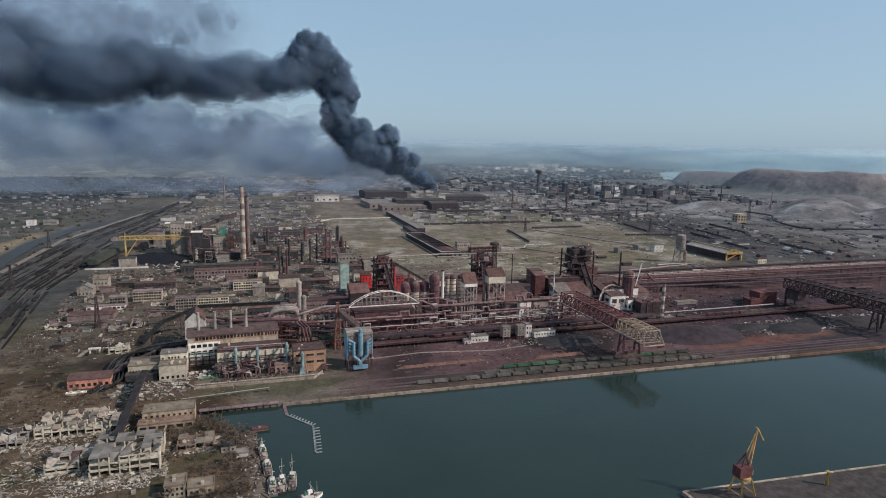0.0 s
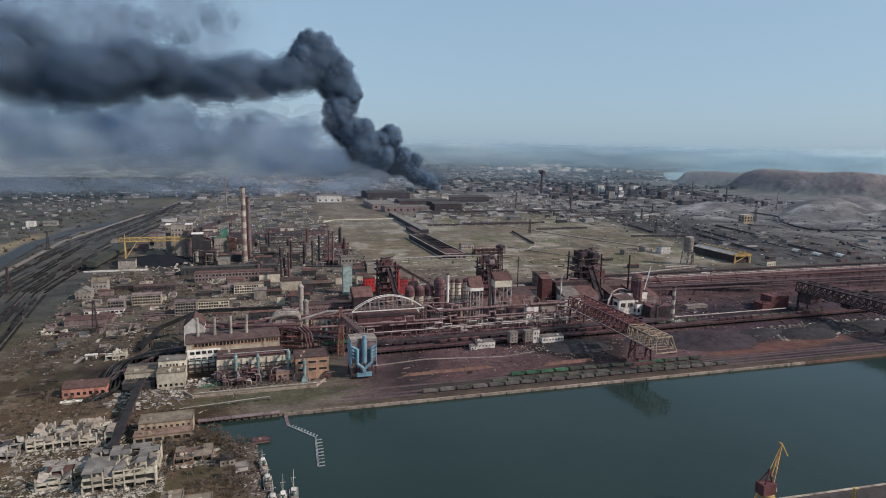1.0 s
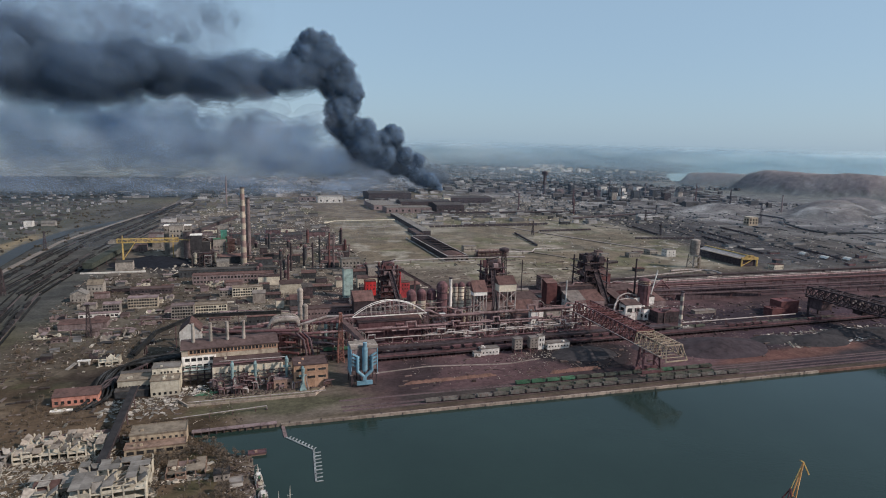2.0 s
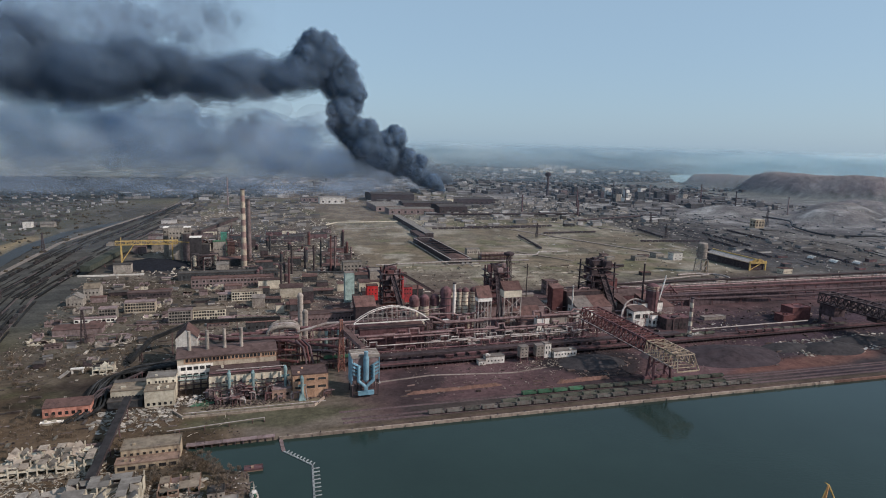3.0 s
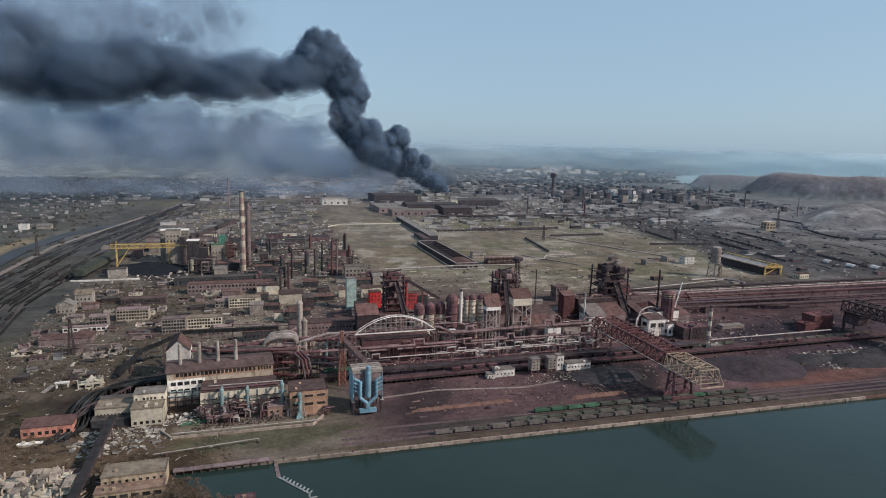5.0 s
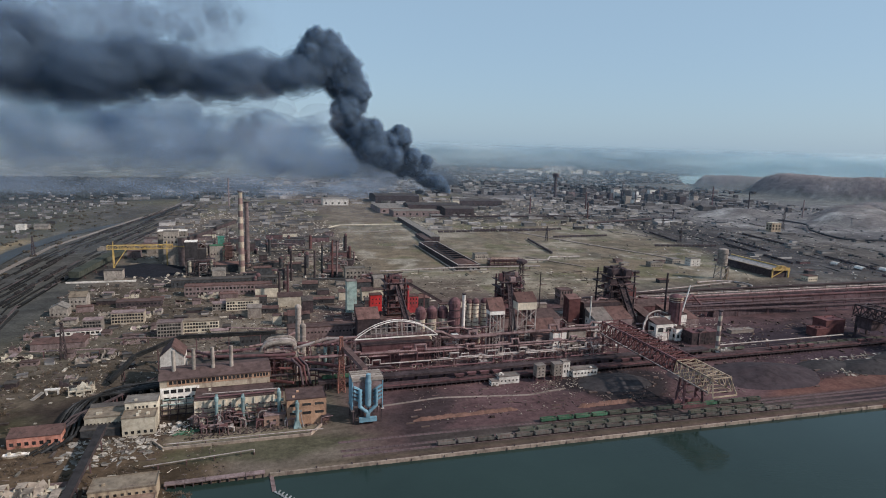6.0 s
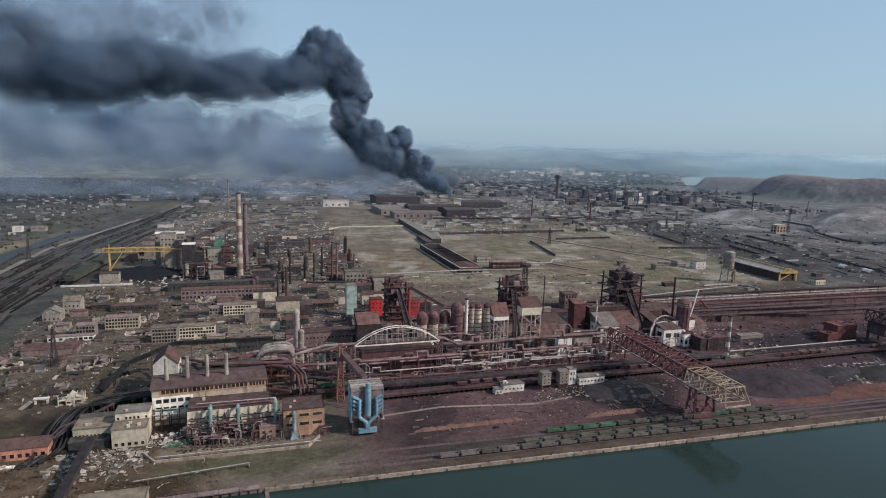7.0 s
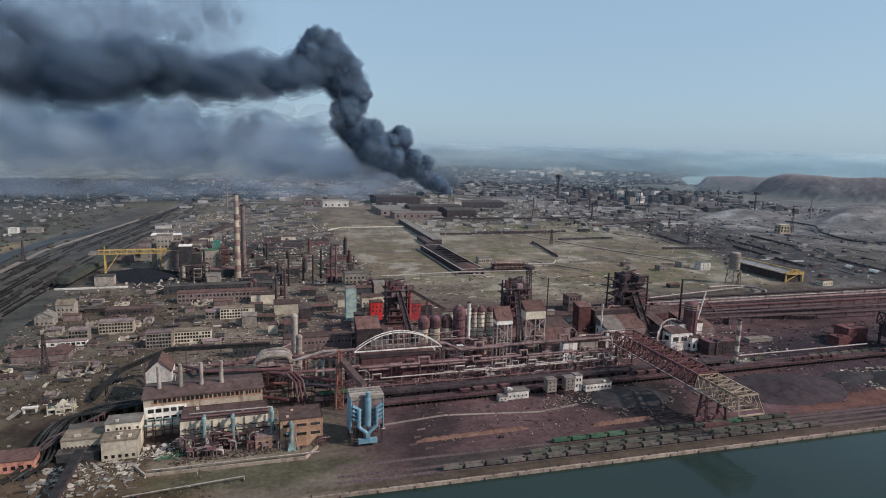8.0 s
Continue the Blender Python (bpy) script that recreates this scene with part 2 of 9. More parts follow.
def smoke_material(name, colour, low, high, scale, glow=0.35, ceiling=0.0, cut=(0.3, 0.7), side=None):
    """Thin airborne soot or haze: part of the light goes straight through, the rest is scattered on both sides."""
    m, t, out = nodes_of(name)
    d = t.nodes.new("ShaderNodeBsdfDiffuse")
    d.inputs["Color"].default_value = (*colour, 1)
    tl = t.nodes.new("ShaderNodeBsdfTranslucent")
    tl.inputs["Color"].default_value = (*colour, 1)
    both = t.nodes.new("ShaderNodeMixShader")
    both.inputs[0].default_value = glow
    t.links.new(d.outputs[0], both.inputs[1])
    t.links.new(tl.outputs[0], both.inputs[2])
    clear = t.nodes.new("ShaderNodeBsdfTransparent")
    mx = t.nodes.new("ShaderNodeMixShader")
    billow = noise_node(t, scale, 5.0, rough=0.55)
    n = t.nodes.new("ShaderNodeMapRange")
    n.inputs["From Min"].default_value, n.inputs["From Max"].default_value = cut
    n.inputs["To Min"].default_value, n.inputs["To Max"].default_value = low, high
    t.links.new(billow, n.inputs["Value"])
    dense = n.outputs["Result"]
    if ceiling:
        # opacity fades out towards the top, as haze would thin
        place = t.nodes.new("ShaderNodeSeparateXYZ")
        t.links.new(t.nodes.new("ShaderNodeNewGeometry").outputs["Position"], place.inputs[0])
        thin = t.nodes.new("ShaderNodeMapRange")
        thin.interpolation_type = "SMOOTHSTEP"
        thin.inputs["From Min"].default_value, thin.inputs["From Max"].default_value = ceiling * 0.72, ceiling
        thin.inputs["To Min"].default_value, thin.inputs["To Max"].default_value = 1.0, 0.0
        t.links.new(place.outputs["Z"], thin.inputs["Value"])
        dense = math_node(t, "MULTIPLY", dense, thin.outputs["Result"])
        if side:
            # and away from the plume
            fade = t.nodes.new("ShaderNodeMapRange")
            fade.interpolation_type = "SMOOTHSTEP"
            fade.inputs["From Min"].default_value, fade.inputs["From Max"].default_value = side
            fade.inputs["To Min"].default_value, fade.inputs["To Max"].default_value = 1.0, 0.0
            t.links.new(place.outputs["X"], fade.inputs["Value"])
            dense = math_node(t, "MULTIPLY", dense, fade.outputs["Result"])
    t.links.new(dense, mx.inputs[0])
    t.links.new(clear.outputs[0], mx.inputs[1])
    t.links.new(both.outputs[0], mx.inputs[2])
    t.links.new(mx.outputs[0], out.inputs["Surface"])
    return m


SOOT = smoke_material("dense_soot", (0.17, 0.238, 0.335), 0.5, 0.75, 0.012, glow=0.5)
SOOTSOFT = [smoke_material("soot_wisps", (0.2, 0.278, 0.385), lo, hi, sc, glow=0.5) for lo, hi, sc in ((0.2, 0.36, 0.011), (0.06, 0.2, 0.011), (0.0, 0.12, 0.012), (0.0, 0.06, 0.012))]
BILLOW = [smoke_material("soot_billows", (0.2, 0.27, 0.36), 0.0, hi, 0.016, cut=(0.38, 0.62)) for hi in (0.26, 0.12, 0.06)]
BANK = smoke_material("smoke_bank", (0.29, 0.365, 0.47), 0.03, 0.36, 0.005, ceiling=960.0, cut=(0.34, 0.68), side=(-330.0, 170.0))
TORN = smoke_material("torn_smoke", (0.27, 0.35, 0.46), 0.0, 0.125, 0.008, cut=(0.34, 0.66))
PALESMOKE = smoke_material("dusty_smoke", (0.52, 0.49, 0.48), 0.0, 0.17, 0.009, cut=(0.38, 0.7))
GREYSMOKE = smoke_material("thin_grey_smoke", (0.6, 0.71, 0.84), 0.0, 0.22, 0.005, glow=0.5, cut=(0.32, 0.68))
LOWSMOKE = smoke_material("low_smoke", (0.5, 0.6, 0.75), 0.02, 0.1, 0.006, glow=0.5, cut=(0.3, 0.7))
DARKSMOKE = smoke_material("thin_dark_smoke", (0.16, 0.2, 0.25), 0.0, 0.12, 0.008)
# see-through sheets that imitate distance haze; its pale blue is their own colour
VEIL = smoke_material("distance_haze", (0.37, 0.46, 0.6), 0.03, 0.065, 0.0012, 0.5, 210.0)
FARVEIL = smoke_material("horizon_haze_sheet", (0.72, 0.82, 0.86), 0.2, 0.3, 0.0006, 0.5, 250.0)
LASTVEIL = smoke_material("sky_line_haze_sheet", (0.74, 0.86, 0.91), 0.5, 0.6, 0.0006, 0.5, 250.0)

# ---------------------------------------------------------------- shapes and things
EYE0 = Vector((-13.0, -20.0, 199.0))
NEAR, REACH = 3000.0, 1850.0


def far(x, y, z):
    """The far country is drawn in towards the plant, so that land and sea meet the sky within five kilometres."""
    p = Vector((x, y, z)) - EYE0
    d = p.length
    if d <= NEAR:
        return Vector((x, y, z)), 1.0
    k = (NEAR + REACH * (1 - math.exp((NEAR - d) / REACH))) / d
    return EYE0 + p * k, k


class Shape:
    def __init__(self):
        self.v, self.f = [], []

    def add(self, vs, fs):
        n = len(self.v)
        self.v += [tuple(p) for p in vs]
        self.f += [tuple(i + n for i in q) for q in fs]
        return self

    def box(self, x0, y0, z0, x1, y1, z1):
        return self.add([(x0, y0, z0), (x1, y0, z0), (x1, y1, z0), (x0, y1, z0), (x0, y0, z1), (x1, y0, z1), (x1, y1, z1), (x0, y1, z1)],
                        [(3, 2, 1, 0), (4, 5, 6, 7), (0, 1, 5, 4), (1, 2, 6, 5), (2, 3, 7, 6), (3, 0, 4, 7)])

    def turned(self, m, sx, sy, sz):
        """A block of that size about the pose m."""
        vs = [m @ Vector((a * sx / 2, b * sy / 2, c * sz / 2)) for c in (-1, 1) for a, b in ((-1, -1), (1, -1), (1, 1), (-1, 1))]
        return self.add(vs, [(3, 2, 1, 0), (4, 5, 6, 7), (0, 1, 5, 4), (1, 2, 6, 5), (2, 3, 7, 6), (3, 0, 4, 7)])

    def bar(self, a, b, w, h=None):
        a, b = Vector(a), Vector(b)
        d = b - a
        m = Matrix.Translation((a + b) / 2) @ d.to_track_quat("X", "Z").to_matrix().to_4x4()
        return self.turned(m, d.length, w, h or w)

    def tube(self, a, b, r0, r1=None, n=10, ends=True):
        a, b = Vector(a), Vector(b)
        r1 = r0 if r1 is None else r1
        q = (b - a).to_track_quat("Z", "Y")
        ring = [(math.cos(2 * math.pi * i / n), math.sin(2 * math.pi * i / n)) for i in range(n)]
        vs = [a + q @ Vector((c * r0, s * r0, 0)) for c, s in ring] + [b + q @ Vector((c * r1, s * r1, 0)) for c, s in ring]
        fs = [(i, (i + 1) % n, n + (i + 1) % n, n + i) for i in range(n)]
        if ends:
            fs += [tuple(range(n - 1, -1, -1)), tuple(range(n, 2 * n))]
        return self.add(vs, fs)

    def lathe(self, c, profile, n=16):
        """Rings of (radius, height) about an upright axis at c."""
        cx, cy, cz = c
        vs = [(cx + r * math.cos(2 * math.pi * i / n), cy + r * math.sin(2 * math.pi * i / n), cz + z) for r, z in profile for i in range(n)]
        fs = [(k * n + i, k * n + (i + 1) % n, (k + 1) * n + (i + 1) % n, (k + 1) * n + i) for k in range(len(profile) - 1) for i in range(n)]
        return self.add(vs, fs + [tuple(range(n - 1, -1, -1)), tuple(range((len(profile) - 1) * n, len(profile) * n))])

    def path(self, pts, r, n=8):
        pts = [Vector(p) for p in pts]
        for a, b in zip(pts, pts[1:]):
            self.tube(a, b, r, n=n)
        for p in pts[1:-1]:
            self.lathe(p - Vector((0, 0, r)), [(r * 0.3, 0), (r * 0.9, r * 0.5), (r * 1.02, r), (r * 0.9, r * 1.5), (r * 0.3, 2 * r)], n)
        return self

    def gable(self, x0, y0, x1, y1, z0, rise, along="x", over=0.4, thick=0.35):
        """A pitched roof with its two gable ends."""
        if along == "x":
            ym = (y0 + y1) / 2
            poly = [(x0 - over, y0 - over, z0), (x0 - over, y1 + over, z0), (x0 - over, ym, z0 + rise)]
            vs = poly + [(x1 + over, p[1], p[2]) for p in poly]
        else:
            xm = (x0 + x1) / 2
            poly = [(x1 + over, y0 - over, z0), (x0 - over, y0 - over, z0), (xm, y0 - over, z0 + rise)]
            vs = poly + [(p[0], y1 + over, p[2]) for p in poly]
        return self.add(vs, [(0, 2, 1), (3, 4, 5), (0, 1, 4, 3), (1, 2, 5, 4), (2, 0, 3, 5)])

    def mesh(self, name):
        me = bpy.data.meshes.new(name)
        me.from_pydata(self.v, [], self.f)
        me.update()
        return me


def part(name, shape, material, parent, label=""):
    me = shape.mesh(name) if isinstance(shape, Shape) else shape
    if not me.materials:
        me.materials.append(material)
    ob = new(name, me)
    ob.parent = parent
    if label:
        ob["label"] = label
    return ob


def thing(name, label, category, x, y, z=0.0, turn=0.0, group="", kind=""):
    ob = new(name)
    ob.empty_display_size = 1
    p, k = far(x, y, z)
    ob.matrix_basis = pose(p.x, p.y, p.z, 0, 0, turn) @ Matrix.Diagonal((k, k, k, 1))
    return tagged(ob, label, category, group, kind)


def smooth(ob):
    ob.data.polygons.foreach_set("use_smooth", [True] * len(ob.data.polygons))
    return ob


WINDOWS = {}
TAKEN = []


def window_mesh(w, h, frame_mat):
    key = (round(w, 2), round(h, 2), frame_mat.name)
    if key not in WINDOWS:
        s = Shape().box(-w / 2, -0.05, 0, w / 2, 0.1, h)
        for x0, x1, z0, z1 in ((-w / 2 - 0.15, -w / 2, -0.15, h + 0.15), (w / 2, w / 2 + 0.15, -0.15, h + 0.15), (-w / 2, w / 2, -0.15, 0), (-w / 2, w / 2, h, h + 0.15)):
            s.box(x0, -0.14, z0, x1, 0.1, z1)
        me = s.mesh("window")
        me.materials.append(GLASS)
        me.materials.append(frame_mat)
        me.polygons.foreach_set("material_index", [0] * 6 + [1] * 24)
        WINDOWS[key] = me
    return WINDOWS[key]


def window_row(parent, x0, x1, y, z, n, w, h, frame_mat, turn=0.0, skip=0.0, rnd=None):
    """n windows along a wall, which the parent's x axis follows when turn is 0."""
    me = window_mesh(w, h, frame_mat)
    m = pose(0, 0, 0, 0, 0, turn)
    for i in range(n):
        if rnd and rnd.random() < skip:
            continue
        ob = new("window", me)
        ob.parent = parent
        ob.matrix_basis = m @ pose(x0 + (i + 0.5) * (x1 - x0) / n, y, z)


def building(name, label, category, x0, x1, y0, y1, h, wall, roof, shape="flat", rows=(), turn=0.0, z=0.0, rise=3.0, side=True, group="", seed=0, skip=0.0):
    """A block with its front towards -y. rows: (height, count, width, height of a window)."""
    rnd = random.Random(seed + int(x0 * 7 + y0))
    L, D = x1 - x0, y1 - y0
    TAKEN.append((x0, x1, y0, y1))
    b = thing(name, label, category, (x0 + x1) / 2, (y0 + y1) / 2, z, turn, group)
    part("wall", Shape().box(-L / 2, -D / 2, -0.5, L / 2, D / 2, h), wall, b)
    if shape == "flat":
        s = Shape().box(-L / 2 - 0.3, -D / 2 - 0.3, h, L / 2 + 0.3, D / 2 + 0.3, h + 0.4)
        for q in ((-L / 2 - 0.3, -D / 2 - 0.3, L / 2 + 0.3, -D / 2), (-L / 2 - 0.3, D / 2, L / 2 + 0.3, D / 2 + 0.3), (-L / 2 - 0.3, -D / 2, -L / 2, D / 2), (L / 2, -D / 2, L / 2 + 0.3, D / 2)):
            s.box(q[0], q[1], h + 0.4, q[2], q[3], h + 0.9)
        flat_roof = part("roof", s, roof, b)
        for i in range(rnd.randint(1, 3) if L > 10 and y0 < 700 else 0):
            u, v = rnd.uniform(-0.38, 0.38) * L, rnd.uniform(-0.3, 0.3) * D
            part("roof_vent", Shape().box(u - 0.9, v - 0.7, h + 0.4, u + 0.9, v + 0.7, h + rnd.uniform(1.4, 2.4)), wall, flat_roof)
    elif shape == "mono":
        o = 0.4
        part("roof", Shape().add([(-L / 2 - o, -D / 2 - o, h), (L / 2 + o, -D / 2 - o, h), (L / 2 + o, D / 2 + o, h + rise), (-L / 2 - o, D / 2 + o, h + rise),
                                  (-L / 2 - o, -D / 2 - o, h - 0.3), (L / 2 + o, -D / 2 - o, h - 0.3), (L / 2 + o, D / 2 + o, h - 0.3), (-L / 2 - o, D / 2 + o, h - 0.3)],
                                 [(0, 1, 2, 3), (7, 6, 5, 4), (4, 5, 1, 0), (5, 6, 2, 1), (6, 7, 3, 2), (7, 4, 0, 3)]), roof, b)
    else:
        along = "x" if shape == "gable" else "y"
        part("gable", Shape().gable(-L / 2, -D / 2, L / 2, D / 2, h, rise - 0.35, along, 0.0), wall, b)
        s = Shape()
        o, k = 0.6, 0.3
        if along == "x":
            for sg in (-1, 1):
                a, c = (0, h + rise), (sg * (D / 2 + o), h - 0.2)
                s.add([(-L / 2 - o, a[0], a[1]), (L / 2 + o, a[0], a[1]), (L / 2 + o, c[0], c[1]), (-L / 2 - o, c[0], c[1]),
                       (-L / 2 - o, a[0], a[1] - k), (L / 2 + o, a[0], a[1] - k), (L / 2 + o, c[0], c[1] - k), (-L / 2 - o, c[0], c[1] - k)],
                      [(0, 1, 2, 3), (7, 6, 5, 4), (4, 5, 1, 0), (5, 6, 2, 1), (6, 7, 3, 2), (7, 4, 0, 3)])
        else:
            for sg in (-1, 1):
                a, c = (0, h + rise), (sg * (L / 2 + o), h - 0.2)
                s.add([(a[0], -D / 2 - o, a[1]), (a[0], D / 2 + o, a[1]), (c[0], D / 2 + o, c[1]), (c[0], -D / 2 - o, c[1]),
                       (a[0], -D / 2 - o, a[1] - k), (a[0], D / 2 + o, a[1] - k), (c[0], D / 2 + o, c[1] - k), (c[0], -D / 2 - o, c[1] - k)],
                      [(0, 1, 2, 3), (7, 6, 5, 4), (4, 5, 1, 0), (5, 6, 2, 1), (6, 7, 3, 2), (7, 4, 0, 3)])
        part("roof", s, roof, b)
    for wz, n, w, wh in rows:
        window_row(b, -L / 2 + 0.6, L / 2 - 0.6, -D / 2, wz, n, w, wh, wall, 0, skip, rnd)
        if side:
            k = max(1, round(n * D / L))
            window_row(b, -D / 2 + 0.6, D / 2 - 0.6, -L / 2, wz, k, w, wh, wall, -90, skip, rnd)
    return b

# ---------------------------------------------------------------- ground, river, sea


def quay_line(x):
    return 440.0 - 0.032 * (np.maximum(x, -60.0) - 14.0)


def fbm(x, y, scale, seed, octaves=4):
    """Smooth value noise on arrays, 0 to 1."""
    total, amp, norm = np.zeros_like(x), 1.0, 0.0
    for o in range(octaves):
        rs = np.random.RandomState(seed + o)
        tab = rs.rand(64, 64)
        u, v = x / scale * 2**o, y / scale * 2**o
        i, j = np.floor(u).astype(int), np.floor(v).astype(int)
        a, b = u - i, v - j
        a, b = a * a * (3 - 2 * a), b * b * (3 - 2 * b)
        g = lambda p, q: tab[p % 64, q % 64]
        total += amp * (g(i, j) * (1 - a) * (1 - b) + g(i + 1, j) * a * (1 - b) + g(i, j + 1) * (1 - a) * b + g(i + 1, j + 1) * a * b)
        norm += amp
        amp *= 0.5
    return total / norm


def step(v, lo, hi):
    t = np.clip((v - lo) / (hi - lo), 0, 1)
    return t * t * (3 - 2 * t)


def inside(x, y, poly):
    r = np.zeros(x.shape, bool)
    for (ax, ay), (bx, by) in zip(poly, poly[1:] + poly[:1]):
        c = (ay > y) != (by > y)
        r ^= c & (x < (bx - ax) * (y - ay) / ((by - ay) or 1e-9) + ax)
    return r


SEA_COAST = [(2760, 3000), (2900, 3700), (3800, 4900), (5140, 5960), (7830, 8160), (6600, 9500), (5600, 15000), (30000, 30000), (30000, -9000), (5200, -9000), (3900, 1400), (3200, 2500)]
CANAL_LINE = [(-345, 560), (-370, 900), (-385, 1112), (-392, 1318), (-368, 1518), (-262, 1760), (-205, 2150), (-190, 2500)]


def near_line(x, y, line):
    d = np.full(x.shape, 1e9)
    for (ax, ay), (bx, by) in zip(line, line[1:]):
        t = np.clip(((x - ax) * (bx - ax) + (y - ay) * (by - ay)) / ((bx - ax) ** 2 + (by - ay) ** 2), 0, 1)
        d = np.minimum(d, np.hypot(x - ax - t * (bx - ax), y - ay - t * (by - ay)))
    return d


def shore(y):
    return np.interp(y, [-2000, 280, 330, 371, 396, 401, 404, 422, 436, 443], [9, 4, -1, -4, -5, -6, -18, -30, -40, -46])


def heap_height(x, y):
    wob = (fbm(x, y, 260, 5) - 0.5) * 90
    h = 113 * step(-near_line(x, y * 2.0, [(2890, 5480), (2910, 5000), (2970, 4600), (3015, 4480)]) + wob, -340, -140)
    h = np.maximum(h, 84 * step(-near_line(x, y * 1.6, [(2700, 4960), (2860, 4700), (3000, 4500), (3100, 4380)]) + wob * 0.6, -200, -90))
    h = np.maximum(h, 22 * step(-near_line(x, y * 1.6, [(2320, 5200), (2480, 5060)]) + wob, -220, -40))
    h *= 0.86 + 0.28 * fbm(x, y, 120, 9)
    for cx, cy, r, hh in ((1800, 1500, 190, 34), (2010, 1640, 200, 40), (1640, 1760, 170, 20), (2150, 1450, 210, 28), (1900, 1260, 150, 18), (2250, 1750, 190, 40), (1500, 2050, 160, 10), (1760, 2150, 220, 16)):
        h = np.maximum(h, hh * (0.8 + 0.5 * fbm(x, y, 70, 6)) * step(-np.hypot(x - cx, (y - cy) * 1.3) + wob * 0.9, -r, -r * 0.25))
    return h


def ground_height(x, y):
    z = (fbm(x, y, 90, 1) - 0.5) * 1.6 * step(y, 460, 700) + (fbm(x, y, 24, 2) - 0.5) * 1.2 * step(-x, -20, 60)
    z += heap_height(x, y)
    z += 90 * step(np.hypot(x, y), 7000, 14000) * fbm(x, y, 3500, 8)
    river = (y < quay_line(x) - 0.3) & (x > shore(y)) & ~((x > 232) & (y < 248.5 - 0.075 * (x - 235)))
    z = np.where(river, -8.0, z)
    bank = (x <= shore(y)) & (y < 445)
    z = np.where(bank, np.minimum(z, -2.6 + 0.5 * (shore(y) - x)), z)
    z = np.where(inside(x, y, SEA_COAST), -14.0, z)
    z -= 5 * step(-near_line(x, y, CANAL_LINE), -22, -12)
    return z


def soil_colour(x, y):
    n1, n2, n3 = fbm(x, y, 140, 21), fbm(x, y, 45, 22), fbm(x, y, 600, 23)
    c = np.empty(x.shape + (3,))
    lerp = lambda a, t: c + (np.array(a) - c) * t[..., None]
    c[:] = (0.118, 0.094, 0.076)
    c = lerp((0.165, 0.135, 0.108), step(n2, 0.42, 0.62))
    c = lerp((0.09, 0.088, 0.058), step(n1, 0.5, 0.66) * 0.7)
    # reddish works soil round the furnaces and the quay
    works = step(x, 45, 115) * step(-y, -900, -760)
    c = lerp((0.079, 0.045, 0.049), works * 0.9)
    c = lerp((0.037, 0.027, 0.029), works * step(n2, 0.45, 0.6) * 0.8)
    c = lerp((0.112, 0.066, 0.069), works * step(n1, 0.54, 0.68) * 0.7)
    # dusty bank on the near shore
    bank = step(-x, 0, 30) * step(-y, -640, -560)
    c = lerp((0.098, 0.066, 0.043), bank * 0.9)
    west = step(-x, 50, 90) * step(y, 540, 600) * step(-y, -1010, -960)
    c = lerp((0.07, 0.055, 0.042), west * 0.85)
    c = lerp((0.11, 0.093, 0.073), west * step(n2, 0.52, 0.66) * 0.7)
    c = lerp((0.066, 0.062, 0.04), west * step(n1, 0.5, 0.62) * 0.7)
    c = lerp((0.042, 0.03, 0.02), bank * step(n2, 0.48, 0.62) * 0.75)
    c = lerp((0.2, 0.155, 0.115), bank * step(fbm(x, y, 26, 31), 0.6, 0.7) * 0.6)
    c = lerp((0.06, 0.062, 0.032), bank * step(fbm(x, y, 34, 32), 0.6, 0.7) * 0.6)
    # open fields behind the furnaces
    field = step(x, 185, 215) * step(y - np.where(x > 330, -130, 0), 930, 1040) * step(-y, -1720, -1640) * step(-x, -1150, -900)
    c = lerp((0.165, 0.13, 0.095), field * 0.9)
    c = lerp((0.27, 0.23, 0.18), field * step(n1, 0.47, 0.6) * 0.85)
    c = lerp((0.112, 0.108, 0.062), field * step(n2, 0.48, 0.62) * 0.75)
    c = lerp((0.31, 0.275, 0.225), field * step(fbm(x * 0.6, y * 1.4, 90, 35), 0.6, 0.7) * 0.6)
    c = lerp((0.07, 0.066, 0.045), field * step(fbm(x, y, 55, 36), 0.63, 0.72) * 0.6)
    c = lerp((0.1, 0.084, 0.064), field * step(fbm(x, y, 36, 39), 0.5, 0.62) * 0.55)
    c = lerp((0.3, 0.265, 0.22), field * step(-np.abs(fbm(x, y, 210, 40) - 0.5), -0.02, -0.006) * 0.7)
    lane = step(-np.abs(y - 496 - 0.02 * x), -10, -7) * step(x, -58, -48) * step(-x, -56, -46)
    c = lerp((0.2, 0.165, 0.12), lane * 0.8)
    # sooty railway land
    rail = step(x, 470, 560) * step(y, 760, 820) * (1 - field)
    c = lerp((0.066, 0.057, 0.052), rail * step(-y, -2300, -1700) * 0.8)
    c = lerp((0.115, 0.1, 0.09), rail * step(-y, -2300, -1700) * step(n2, 0.5, 0.66) * 0.7)
    # left-hand meadows and the dark scrub belt
    mead = step(-x, 330, 460) * step(y, 500, 900)
    c = lerp((0.062, 0.063, 0.054), mead * 0.9)
    c = lerp((0.095, 0.09, 0.076), mead * step(fbm(x, y, 60, 41), 0.5, 0.64) * 0.7)
    c = lerp((0.035, 0.038, 0.034), mead * step(fbm(x, y, 44, 42), 0.58, 0.68) * 0.7)
    c = lerp((0.16, 0.14, 0.105), mead * step(np.sin((near_line(x, y, CANAL_LINE) + 40 * n3) / 17.0), 0.55, 0.95) * step(-y, -1700, -1300) * 0.7)
    c = lerp((0.24, 0.18, 0.11), step(-np.abs(near_line(x, y, CANAL_LINE) - 34), -16, -8) * step(-x, 340, 390) * step(-y, -1500, -1400) * 0.9)
